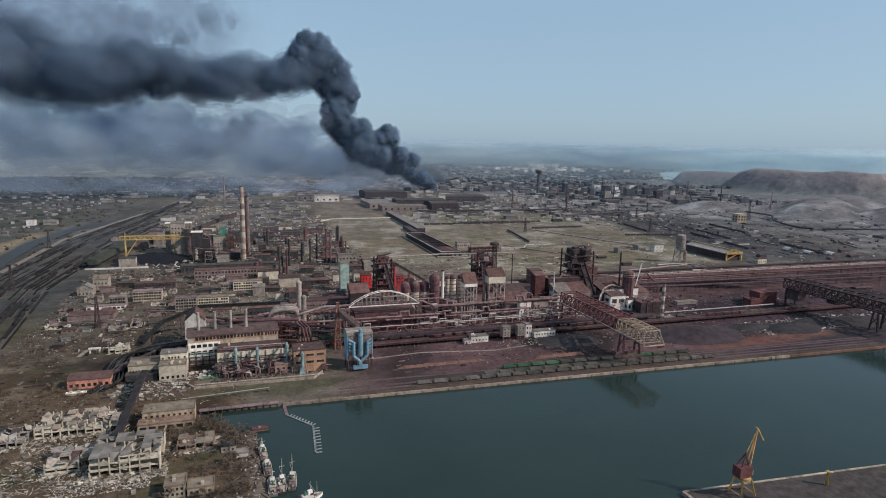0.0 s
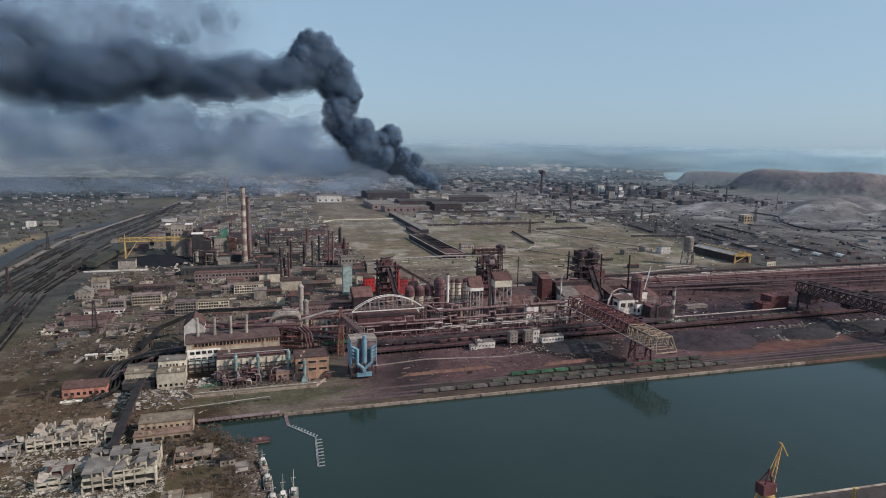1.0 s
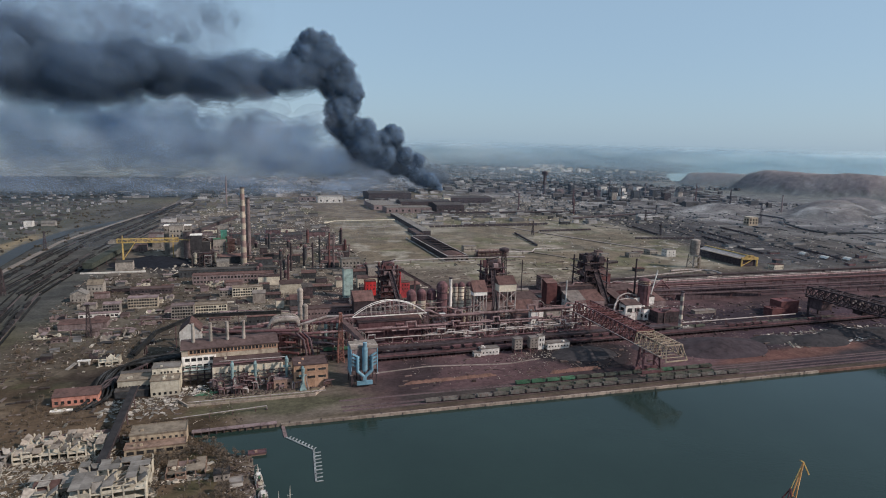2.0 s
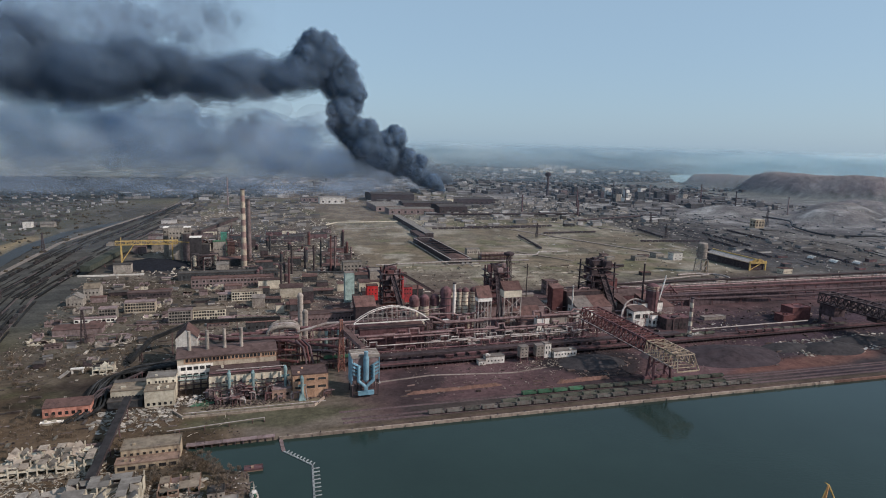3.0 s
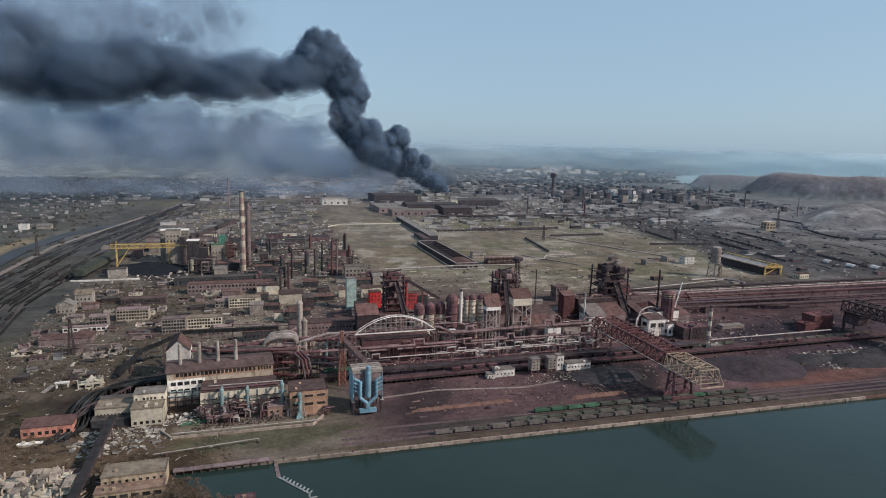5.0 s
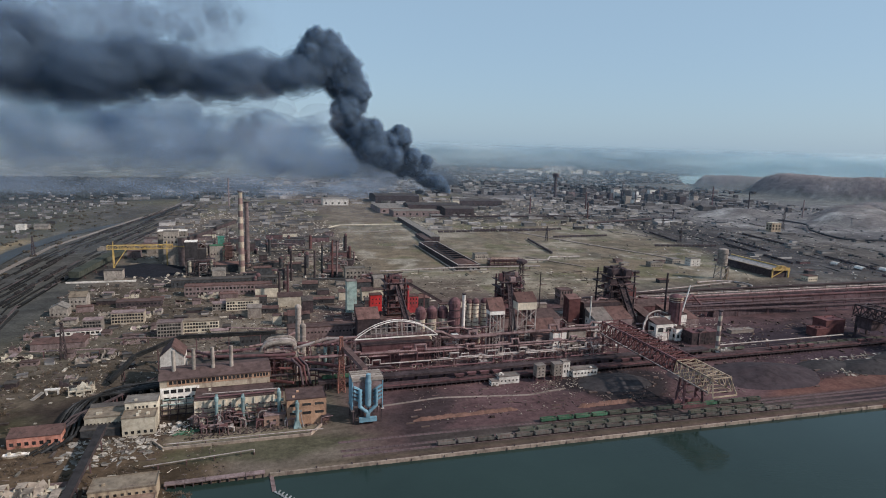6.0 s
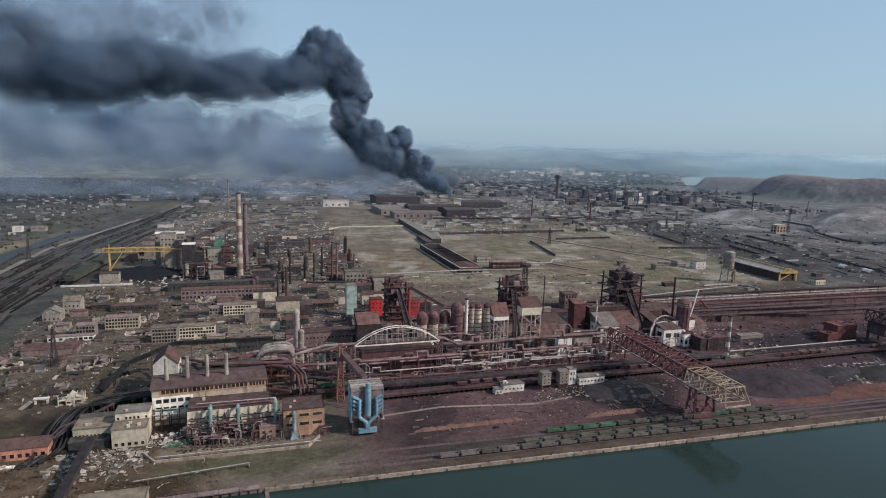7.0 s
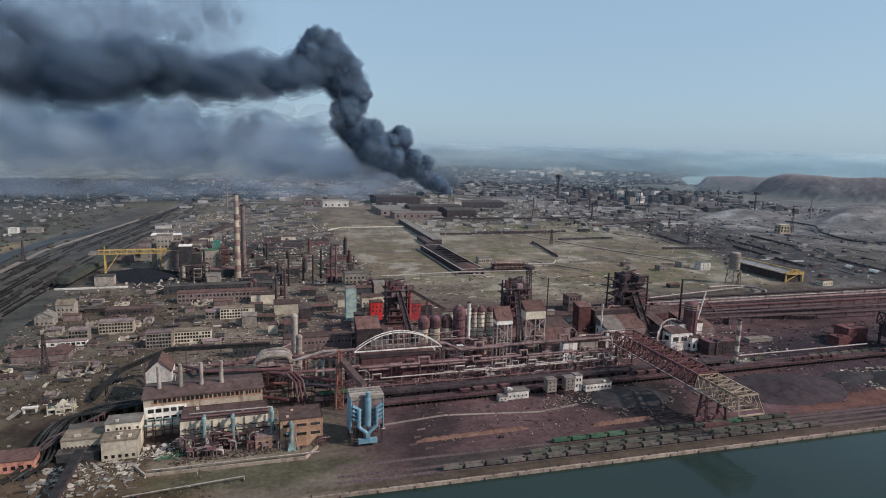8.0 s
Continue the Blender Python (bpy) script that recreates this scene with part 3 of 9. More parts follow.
    yard = step(-x, 180, 230) * step(x, -430, -350) * step(y, 700, 800) * step(-y, -2300, -1900)
    c = lerp((0.055, 0.054, 0.053), yard * 0.9)
    c = lerp((0.12, 0.114, 0.105), yard * step(fbm(x * 1.6, y * 0.3, 40, 43), 0.6, 0.7) * 0.7)
    c = lerp((0.085, 0.08, 0.07), yard * step(n2, 0.52, 0.64) * 0.6)
    belt = step(y - 0.35 * x, 2300, 2480) * step(-x, -250, 0)
    c = lerp((0.03, 0.037, 0.04), belt * 0.95)
    c = lerp((0.15, 0.13, 0.1), belt * step(n3, 0.62, 0.68) * 0.6)
    burnt = step(-np.hypot((x + 88) / 1.35, (y - 545) / 1.15) + (n2 - 0.5) * 60, -66, -30)
    c = lerp((0.034, 0.026, 0.024), burnt * 0.85)
    # grey slag country to the far side
    slag = step(x + 0.3 * y, 1500, 1900) * step(-y, -3300, -2500)
    c = lerp((0.135, 0.122, 0.122), slag * 0.85)
    c = lerp((0.22, 0.205, 0.2), slag * step(n2, 0.52, 0.62) * 0.7)
    c = lerp((0.075, 0.067, 0.065), slag * step(n1, 0.52, 0.64) * 0.7)
    c = lerp((0.4, 0.38, 0.365), slag * step(fbm(x * 0.45, y * 1.7, 70, 37), 0.63, 0.71) * 0.6)
    c = lerp((0.07, 0.064, 0.066), slag * step(fbm(x * 0.5, y * 1.5, 55, 38), 0.62, 0.72) * 0.6)
    lines = np.sin((x - 0.21 * y + 30 * n1) / 13.0) + 0.8 * np.sin((x - 0.23 * y + 60 * n3) / 31.0)
    east = step(x, 520, 620) * step(y, 770, 800) * step(-y, -2400, -2000) * (1 - field * 0.8)
    c = lerp((0.034, 0.031, 0.032), east * step(lines + 3 * (n2 - 0.5), 0.6, 1.5) * 0.5)
    u = x - 0.21 * y + 60 * (n1 - 0.5)
    ash = step(u, 640, 700) * step(-u, -1040, -860) * step(y, 800, 900) * step(-y, -1900, -1600)
    c = lerp((0.043, 0.039, 0.042), ash * 0.85)
    c = lerp((0.1, 0.092, 0.09), ash * step(fbm(x, y, 30, 33), 0.58, 0.7) * 0.7)
    c = lerp((0.2, 0.185, 0.175), east * step(fbm(x, y, 60, 34), 0.6, 0.7) * 0.5)
    quayside = step(x, 430, 560) * step(-y, -660, -600)
    c = lerp((0.052, 0.036, 0.046), quayside * 0.8)
    c = lerp((0.03, 0.024, 0.029), quayside * step(n2, 0.48, 0.6) * 0.7)
    hh = heap_height(x, y)
    c = lerp((0.215, 0.17, 0.165), step(hh, 34, 60) * 0.95)
    c = lerp((0.3, 0.25, 0.235), step(hh, 34, 60) * step(fbm(x + 3 * hh, y, 170, 27), 0.52, 0.66) * 0.6)
    c = lerp((0.12, 0.095, 0.095), step(hh, 26, 50) * step(fbm(x, y + 2 * hh, 90, 28), 0.55, 0.7) * 0.6)
    c = lerp((0.17, 0.145, 0.14), step(hh, 14, 40) * step(n2, 0.5, 0.66) * 0.6)
    far_land = step(np.hypot(x, y), 2700, 3600) * (1 - step(hh, 10, 30))
    c = lerp((0.11, 0.115, 0.11), far_land * 0.8)
    c = lerp((0.17, 0.165, 0.15), far_land * step(n1, 0.5, 0.62) * 0.7)
    c = lerp((0.085, 0.09, 0.08), step(np.hypot(x, y), 6500, 8000) * 0.85)
    verge = step(-np.abs(y - quay_line(x) - 5), -6, -3) * step(x, 20, 60)
    c = lerp((0.078, 0.06, 0.043), verge * 0.85)
    lawn = step(-np.abs(x - 15) / 80 - np.abs(y - 474) / 24 + (n2 - 0.5) * 0.8, -1.1, -0.7)
    c = lerp((0.075, 0.07, 0.045), lawn * 0.85)
    sooty = step(-np.hypot((x + 50) / 1.3, y - 1040) + (n2 - 0.5) * 50, -95, -55)
    c = lerp((0.03, 0.028, 0.031), sooty * 0.85)
    c = lerp((0.045, 0.04, 0.043), step(x, -100, -40) * step(-x, -200, -160) * step(y, 960, 1040) * step(-y, -1700, -1450) * step(n2, 0.4, 0.6) * 0.7)
    # spread coal, ore dust and ballast near the quay
    c = lerp((0.028, 0.027, 0.03), step(-np.hypot((x + 150) / 1.25, y - 1095), -62, -50))
    c = lerp((0.024, 0.021, 0.023), step(-np.hypot((x - 318) / 1.5, y - 520) + (n2 - 0.5) * 26, -42, -28) * 0.92)
    c = lerp((0.05, 0.042, 0.045), step(-np.hypot((x - 640) / 2.4, y - 488) + (n2 - 0.5) * 50, -50, -34) * 0.8)
    c = lerp((0.19, 0.085, 0.062), step(-np.abs(y - 462 - 0.1 * (x - 420)) + (n2 - 0.5) * 30, -16, -4) * step(x, 400, 450) * step(-x, -700, -600) * 0.5)
    track = step(-np.abs(y - quay_line(x) - 22), -15, -11) * step(x, 100, 130) * step(-x, -520, -430)
    c = lerp((0.055, 0.047, 0.043), track * 0.8)
    return np.clip(c, 0, 1)


def spaced(stops):
    """Cell edges: (from, to, cell) one after another."""
    out = []
    for a, b, s in stops:
        out += list(np.linspace(a, b, max(1, int(round((b - a) / s))), endpoint=False))
    return np.array(out + [stops[-1][1]])


def sheet(name, xs, vs, height, sheared, keep=None):
    X, V = np.meshgrid(xs, vs)
    Y = V + np.where(sheared, (quay_line(X) - 440.0) * np.clip(1 - np.abs(V - 440) / 400, 0, 1), 0)
    Z = height(X, Y)
    P = np.stack([X, Y, Z], -1).reshape(-1, 3) - np.array(EYE0)
    d = np.linalg.norm(P, axis=1)
    k = np.where(d > NEAR, (NEAR + REACH * (1 - np.exp((NEAR - d) / REACH))) / d, 1.0)
    P = P * k[:, None] + np.array(EYE0)
    nx, ny = len(xs), len(vs)
    idx = np.arange(nx * ny).reshape(ny, nx)
    q = np.stack([idx[:-1, :-1], idx[:-1, 1:], idx[1:, 1:], idx[1:, :-1]], -1).reshape(-1, 4)
    if keep is not None:
        q = q[keep(X, Y)[:-1, :-1].reshape(-1)]
    me = bpy.data.meshes.new(name)
    me.vertices.add(len(P))
    me.vertices.foreach_set("co", P.ravel())
    me.loops.add(len(q) * 4)
    me.loops.foreach_set("vertex_index", q.ravel())
    me.polygons.add(len(q))
    me.polygons.foreach_set("loop_start", np.arange(len(q)) * 4)
    me.update(calc_edges=True)
    me.polygons.foreach_set("use_smooth", [True] * len(q))
    return me, X, Y


GX = spaced([(-26000, -8000, 1500), (-8000, -2500, 300), (-2500, -700, 60), (-700, -170, 14), (-170, 30, 4), (30, 700, 8), (700, 1300, 14), (1300, 3800, 36), (3800, 9000, 200), (9000, 30000, 1500)])
GV = spaced([(-4000, -200, 400), (-200, 220, 20), (220, 300, 8), (300, 432, 4), (432, 439.5, 2.5), (439.5, 440, 0.5), (440, 700, 6), (700, 1300, 12), (1300, 3600, 32), (3600, 9000, 180), (9000, 30000, 1500)])
me, X, Y = sheet("ground", GX, GV, ground_height, True)
col = me.color_attributes.new("soil", "FLOAT_COLOR", "POINT")
rgba = np.ones((X.size, 4))
rgba[:, :3] = soil_colour(X, Y).reshape(-1, 3)
col.data.foreach_set("color", rgba.ravel())
me.materials.append(GROUND)
tagged(new("ground", me), "dusty brown industrial ground with patches of grass, ash and rubble", "ground", kind="structure")

me = Shape().add([(-120, -2600, -1.9), (2600, -2600, -1.9), (2600, 446, -1.9), (-120, 446, -1.9)], [(0, 1, 2, 3)]).mesh("river_water")
me.materials.append(WATER)
tagged(new("river_water", me), "dark blue-green river water with faint ripples along the quay", "water", kind="structure")
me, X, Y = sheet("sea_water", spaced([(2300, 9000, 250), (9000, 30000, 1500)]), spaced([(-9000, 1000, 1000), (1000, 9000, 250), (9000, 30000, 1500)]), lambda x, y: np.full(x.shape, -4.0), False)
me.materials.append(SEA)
tagged(new("sea_water", me), "sea with pale haze and sky reflection in its colour, reaching the horizon", "water", kind="structure")
s = Shape()
for (ax, ay), (bx, by) in zip(CANAL_LINE, CANAL_LINE[1:]):
    d = Vector((by - ay, ax - bx)).normalized() * 14
    s.add([(ax - d.x, ay - d.y, -2.2), (ax + d.x, ay + d.y, -2.2), (bx + d.x, by + d.y, -2.2), (bx - d.x, by - d.y, -2.2)], [(0, 1, 2, 3)])
me = s.mesh("canal_water")
me.materials.append(CANAL)
tagged(new("canal_water", me), "narrow grey-blue canal winding past the rail yard", "water", kind="structure")

# quay wall with its cap, fenders and bollards
quay = thing("quay_wall", "long stained concrete quay wall with a pale cap", "quay", 0, 0, 0, kind="structure")
BL = spaced([(14, 640, 22.0), (640, 2500, 60)])
fender = Shape().box(-0.3, -0.4, -2.0, 0.3, 0, -0.3).mesh("fender")
bollard = Shape().lathe((0, 0, 0.35), [(0.5, 0), (0.35, 0.3), (0.35, 0.7), (0.6, 0.9), (0.5, 1.15)], 8).mesh("bollard")
for a, b in zip(BL, BL[1:]):
    ya, yb = quay_line(a), quay_line(b)
    o = new("wall_block", Shape().add([(a + 0.04, ya - 0.6, -6), (b - 0.04, yb - 0.6, -6), (b - 0.04, yb + 0.9, -6), (a + 0.04, ya + 0.9, -6), (a + 0.04, ya - 0.6, 0.3), (b - 0.04, yb - 0.6, 0.3), (b - 0.04, yb + 0.9, 0.3), (a + 0.04, ya + 0.9, 0.3)],
                                    [(3, 2, 1, 0), (4, 5, 6, 7), (0, 1, 5, 4), (1, 2, 6, 5), (2, 3, 7, 6), (3, 0, 4, 7)]).mesh("wall_block"))
    o.data.materials.append(CONCRETE if a < 490 else ORE)
    o.parent = quay
    if a < 490:
        part("fender", fender, DARK, quay).location = (a, quay_line(a) - 0.6, 0)
        part("bollard", bollard, DARK, quay).location = (a + 6, quay_line(a + 6) + 0.3, 0)

# ---------------------------------------------------------------- smoke over the burning mill and sheets standing in for haze in the distance


def blob(shape, mid, r, around, rows, seed, rough=0.3, flat=1.0, drawn=1.0):
    """One rolling puff: a lumpy ball about mid."""
    vs = []
    shift = Vector((seed * 3.7, seed * 1.3, mid.x * 0.013 + mid.z * 0.017))
    for j in range(rows):
        t = math.pi * (j + 0.02) / (rows - 0.96)
        for i in range(around):
            f = 2 * math.pi * (i + 0.5 * (j % 2)) / around
            d = Vector((math.sin(t) * math.cos(f), math.sin(t) * math.sin(f), math.cos(t)))
            k = r * (1 + rough * noise.fractal(d * 1.5 + shift, 1.0, 2.0, 3))
            vs.append(mid + Vector((d.x * k * drawn, d.y * k, d.z * k * flat)))
    shape.add(vs, [(j * around + i, j * around + (i + 1) % around, (j + 1) * around + (i + 1) % around, (j + 1) * around + i) for j in range(rows - 1) for i in range(around)])


def cloud(name, label, puffs, material, grow, seed, buds=9, rough=0.3, flat=1.0, drawn=1.0, bud_size=(0.3, 0.52)):
    """Piled-up puffs (x, y, z, radius), each with smaller ones budding from its sides; grow swells them all."""
    rnd = random.Random(seed)
    shape = Shape()
    for x, y, z, r in puffs:
        mid = Vector((x, y, z))
        blob(shape, mid, r * 0.8 * grow, 18, 11, rnd.random() * 9, rough, flat, drawn)
        for _ in range(buds):
            d = Vector((rnd.gauss(0, 1), rnd.gauss(0, 0.7), rnd.gauss(0, 1))).normalized()
            q = r * rnd.uniform(*bud_size)
            blob(shape, mid + d * (r * 0.98 - q), q * (grow * 1.6 - 0.6), 12, 8, rnd.random() * 9, rough, flat, drawn)
    ob = new(name, shape.mesh(name))
    ob.data.materials.append(material)
    return smooth(tagged(ob, label, "smoke", kind="stuff"))


def strung(line, step, seed, spread=0.22, least=0.72):
    """Puffs strung along (x, z, radius), uneven in place, size and depth."""
    rnd = random.Random(seed)
    out = []
    for (xa, za, ra), (xb, zb, rb) in zip(line, line[1:]):
        n = max(1, int(math.hypot(xb - xa, zb - za) / (step * (ra + rb) / 2)))
        for i in range(n):
            f = i / n
            r = ra + (rb - ra) * f
            k = rnd.uniform(least, 1.0)
            out.append((xa + (xb - xa) * f + rnd.gauss(0, spread) * r * (1.1 - k) * 2, 2600 + rnd.uniform(-0.5, 0.5) * r, za + (zb - za) * f + rnd.gauss(0, spread) * r * (1.1 - k) * 2, r * k))
    return out


# the column climbs from the burning mill, leans over and trails away down the wind
COLUMN = [(822, 10, 22), (800, 38, 32), (769, 58, 42), (733, 67, 41), (689, 98, 53), (639, 128, 69), (601, 172, 68), (552, 158, 74), (492, 191, 83), (432, 250, 86), (390, 280, 78), (376, 334, 71), (404, 371, 71), (378, 442, 90), (328, 487, 95), (290, 545, 92)]
KNOBS = [(716, 137, 36), (605, 232, 56), (479, 247, 68), (273, 597, 57), (322, 587, 58), (240, 538, 70), (425, 410, 60), (392, 500, 62), (350, 545, 66), (660, 150, 48), (560, 215, 60)]
TRAIL = [(290, 515, 96), (228, 462, 100), (141, 462, 106), (35, 450, 110), (-69, 438, 116), (-170, 428, 120), (-269, 424, 125), (-364, 425, 135), (-548, 432, 152), (-722, 442, 168), (-905, 442, 178), (-1274, 438, 188), (-1500, 438, 190)]
PUFFS = strung(COLUMN, 0.55, 3, 0.1, 0.85) + [(x, 2585, z, r) for x, z, r in KNOBS]
STREAM = strung(TRAIL, 0.34, 4, 0.3, 0.62)
cloud("smoke_plume", "dense black smoke rising from a burning mill and drifting away", PUFFS, SOOT, 0.84, 11)
cloud("smoke_plume", "dense dark smoke drifting away down the wind", STREAM, SOOTSOFT[0], 0.5, 12, 3, flat=0.8, drawn=1.5)
for grow, k in ((0.91, 0), (0.98, 0), (1.05, 1), (1.12, 2), (1.2, 3)):
    cloud("smoke_wisps", "dark grey wisps round the edge of the black smoke", PUFFS, SOOTSOFT[k], grow, 11)
for grow, k in ((0.6, 0), (0.7, 0), (0.82, 1), (0.94, 1), (1.08, 2), (1.22, 2)):
    cloud("smoke_wisps", "dark grey smoke round the drifting plume", STREAM, SOOTSOFT[k], grow, 12 + int(grow * 10), 3, flat=0.86, drawn=1.4)
FRAY = strung([(x, z + 40, r * 1.15) for x, z, r in TRAIL[3:]], 0.5, 8, 0.4, 0.6)
cloud("smoke_wisps", "thin grey smoke fraying off the top of the plume", FRAY, BILLOW[1], 1.0, 17, 5)
LEE = strung([(440, 420, 40), (452, 385, 44), (440, 340, 40), (470, 300, 40)], 0.6, 9, 0.4, 0.6)
cloud("smoke_wisps", "thin grey wisps curling off the column", LEE, BILLOW[2], 1.0, 18, 6)
DRIFT = [(600, 2720, 40, 60), (420, 2740, 120, 130), (200, 2740, 180, 190), (-100, 2740, 205, 225), (-450, 2740, 225, 250), (-850, 2740, 245, 270), (-1300, 2740, 265, 290)]
for i, grow in enumerate((0.6, 0.9, 1.2)):
    cloud("drifting_smoke", "thin grey smoke hanging low under the black plume", [(x + 130 * math.sin(5 * k + i) - 60 * k, y + 30 * k, z + 30 * math.cos(3 * k + i), r * 0.8) for k in range(3) for x, y, z, r in DRIFT], GREYSMOKE, grow, 40 + i, 1, 0.2, 0.8, 1.5)
cloud("drifting_smoke", "thin grey smoke filling the space below the plume", strung([(340, 290, 85), (200, 310, 110), (0, 310, 130), (-250, 300, 140), (-450, 300, 150)], 0.6, 44, 0.4, 0.7), LOWSMOKE, 1.0, 45, 0, 0.12, 0.9, 1.5)
for k in range(5):
    bank, nx, nz = Shape(), 70, 16
    bank.add([(-1500 + 1720 * i / nx, 2640 + 40 * k + 50 * noise.noise(Vector((i * 0.12, j * 0.3, 7.0 * k))), 400 + 500 * j / nz) for j in range(nz + 1) for i in range(nx + 1)],
             [(j * (nx + 1) + i, j * (nx + 1) + i + 1, (j + 1) * (nx + 1) + i + 1, (j + 1) * (nx + 1) + i) for j in range(nz) for i in range(nx)])
    ob = new("drifting_smoke", bank.mesh("drifting_smoke"))
    ob.data.materials.append(BANK)
    smooth(tagged(ob, "torn grey smoke along the top of the plume", "smoke", kind="stuff"))
cloud("drifting_smoke", "dark smoke lobe hanging below the plume", [(9, 2640, 266, 52), (42, 2640, 285, 36), (-33, 2640, 240, 42), (10, 2650, 222, 34)], TORN, 1.0, 33, 12)
cloud("drifting_smoke", "grey smoke sinking below the plume", strung([(60, 210, 50), (-76, 200, 74), (-179, 189, 78), (-320, 180, 80), (-440, 190, 70)], 0.6, 35, 0.5, 0.6), TORN, 1.0, 34, 3)
cloud("drifting_smoke", "torn grey smoke spreading above the plume", strung([(-200, 600, 60), (-330, 610, 80), (-520, 600, 100), (-720, 600, 115), (-950, 600, 125), (-1250, 600, 140)], 0.45, 37, 0.5, 0.55), TORN, 1.0, 36, 5)
DUST = [(600, 2700, 0, 40), (540, 2700, 50, 70), (480, 2700, 120, 95), (430, 2700, 190, 95), (380, 2700, 260, 70)]
cloud("drifting_smoke", "pale dusty smoke rising beside the burning mill", [(x + 60 * math.sin(7 * i), y, z + 12 * i % 30, r * 0.8) for i in range(3) for x, y, z, r in DUST], PALESMOKE, 1.0, 23, 6)
# low puffs added in place of haze, to soften the dark belt
for i, grow in enumerate((0.7, 1.1)):
    cloud("drifting_smoke", "thin low puffs standing in for haze over the far fields", [(-2000 + 120 * k, 2480 + 90 * math.sin(2.1 * k), 22 + 16 * math.sin(1.3 * k), 95) for k in range(22)], LOWSMOKE, grow, 60 + i, 2, 0.25, 0.55, 1.7)
BACK = [(1010, 3100, 20, 40), (950, 3100, 60, 55), (870, 3100, 95, 60), (760, 3100, 120, 70), (620, 3100, 140, 60)]
for i, grow in enumerate((0.7, 1.0, 1.3)):
    cloud("drifting_smoke", "blue-grey smoke from a second fire behind the mill", BACK, DARKSMOKE, grow, 50 + i, 7, 0.3, 0.8, 1.4)


def haze_sheet(r, top, material):
    """An upright, slightly ragged sheet on an arc round the works, standing in for haze towards the horizon."""
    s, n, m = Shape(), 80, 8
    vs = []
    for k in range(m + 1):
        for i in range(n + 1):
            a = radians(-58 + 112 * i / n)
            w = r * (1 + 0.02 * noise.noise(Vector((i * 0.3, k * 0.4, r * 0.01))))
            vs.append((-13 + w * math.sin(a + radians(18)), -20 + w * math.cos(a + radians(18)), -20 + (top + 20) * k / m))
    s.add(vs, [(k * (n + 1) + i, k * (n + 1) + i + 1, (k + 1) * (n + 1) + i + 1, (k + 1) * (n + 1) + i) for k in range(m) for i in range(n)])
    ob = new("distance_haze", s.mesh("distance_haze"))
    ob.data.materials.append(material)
    return smooth(tagged(ob, "pale blue-grey sheet standing in for haze over the distant country", "haze", kind="stuff"))


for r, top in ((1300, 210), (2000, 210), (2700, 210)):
    haze_sheet(r, top, VEIL)
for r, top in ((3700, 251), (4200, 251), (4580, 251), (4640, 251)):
    haze_sheet(r, top, FARVEIL)
# nearly opaque sky-coloured sheets that veil the edge of the land
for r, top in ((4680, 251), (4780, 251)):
    haze_sheet(r, top, LASTVEIL)

# ---------------------------------------------------------------- kinds of things


def lattice_mast(name, label, x, y, h, w0, w1, material, z=0.0, group=""):
    m = thing(name, label, "mast", x, y, z, group=group)
    for sx in (-1, 1):
        for sy in (-1, 1):
            part("leg", Shape().bar((sx * w0, sy * w0, -0.3), (sx * w1, sy * w1, h), 0.55), material, m)
    n = max(4, int(h / 5))
    s = Shape()
    for i in range(n):
        a, b = i / n, (i + 1) / n
        ra, rb = w0 + (w1 - w0) * a, w0 + (w1 - w0) * b
        for k in range(4):
            c = [(-1, -1), (1, -1), (1, 1), (-1, 1)]
            p, q = c[k], c[(k + 1) % 4]
            s.bar((p[0] * ra, p[1] * ra, h * a), (q[0] * rb, q[1] * rb, h * b), 0.28)
            s.bar((q[0] * ra, q[1] * ra, h * a), (p[0] * rb, p[1] * rb, h * b), 0.28)
            s.bar((p[0] * rb, p[1] * rb, h * b), (q[0] * rb, q[1] * rb, h * b), 0.3)
    part("bracing", s, material, m)
    part("platform", Shape().box(-w1 - 0.8, -w1 - 0.8, h, w1 + 0.8, w1 + 0.8, h + 0.3), material, m)
    return m


def chimney(name, label, x, y, h, r0, r1, material, z=0.0, bands=None, group="", rim=True):
    c = thing(name, label, "chimney", x, y, z, group=group)
    n = 14
    if bands:
        k = bands[0]
        for i in range(k):
            a, b = i / k, (i + 1) / k
            part("band", Shape().tube((0, 0, h * a - (0.3 if not i else 0)), (0, 0, h * b), r0 + (r1 - r0) * a, r0 + (r1 - r0) * b, n, i in (0, k - 1)), bands[1 + i % 2], c)
    else:
        part("shaft", Shape().lathe((0, 0, 0), [(r0 * 1.25, -0.3), (r0 * 1.25, h * 0.04), (r0, h * 0.05), (r1, h)], n), material, c)
    if rim:
        part("rim", Shape().lathe((0, 0, h), [(r1 * 1.2, -0.8), (r1 * 1.25, 0), (r1 * 1.2, 0.7), (r1 * 0.8, 0.75)], n), DARK, c)
    return c


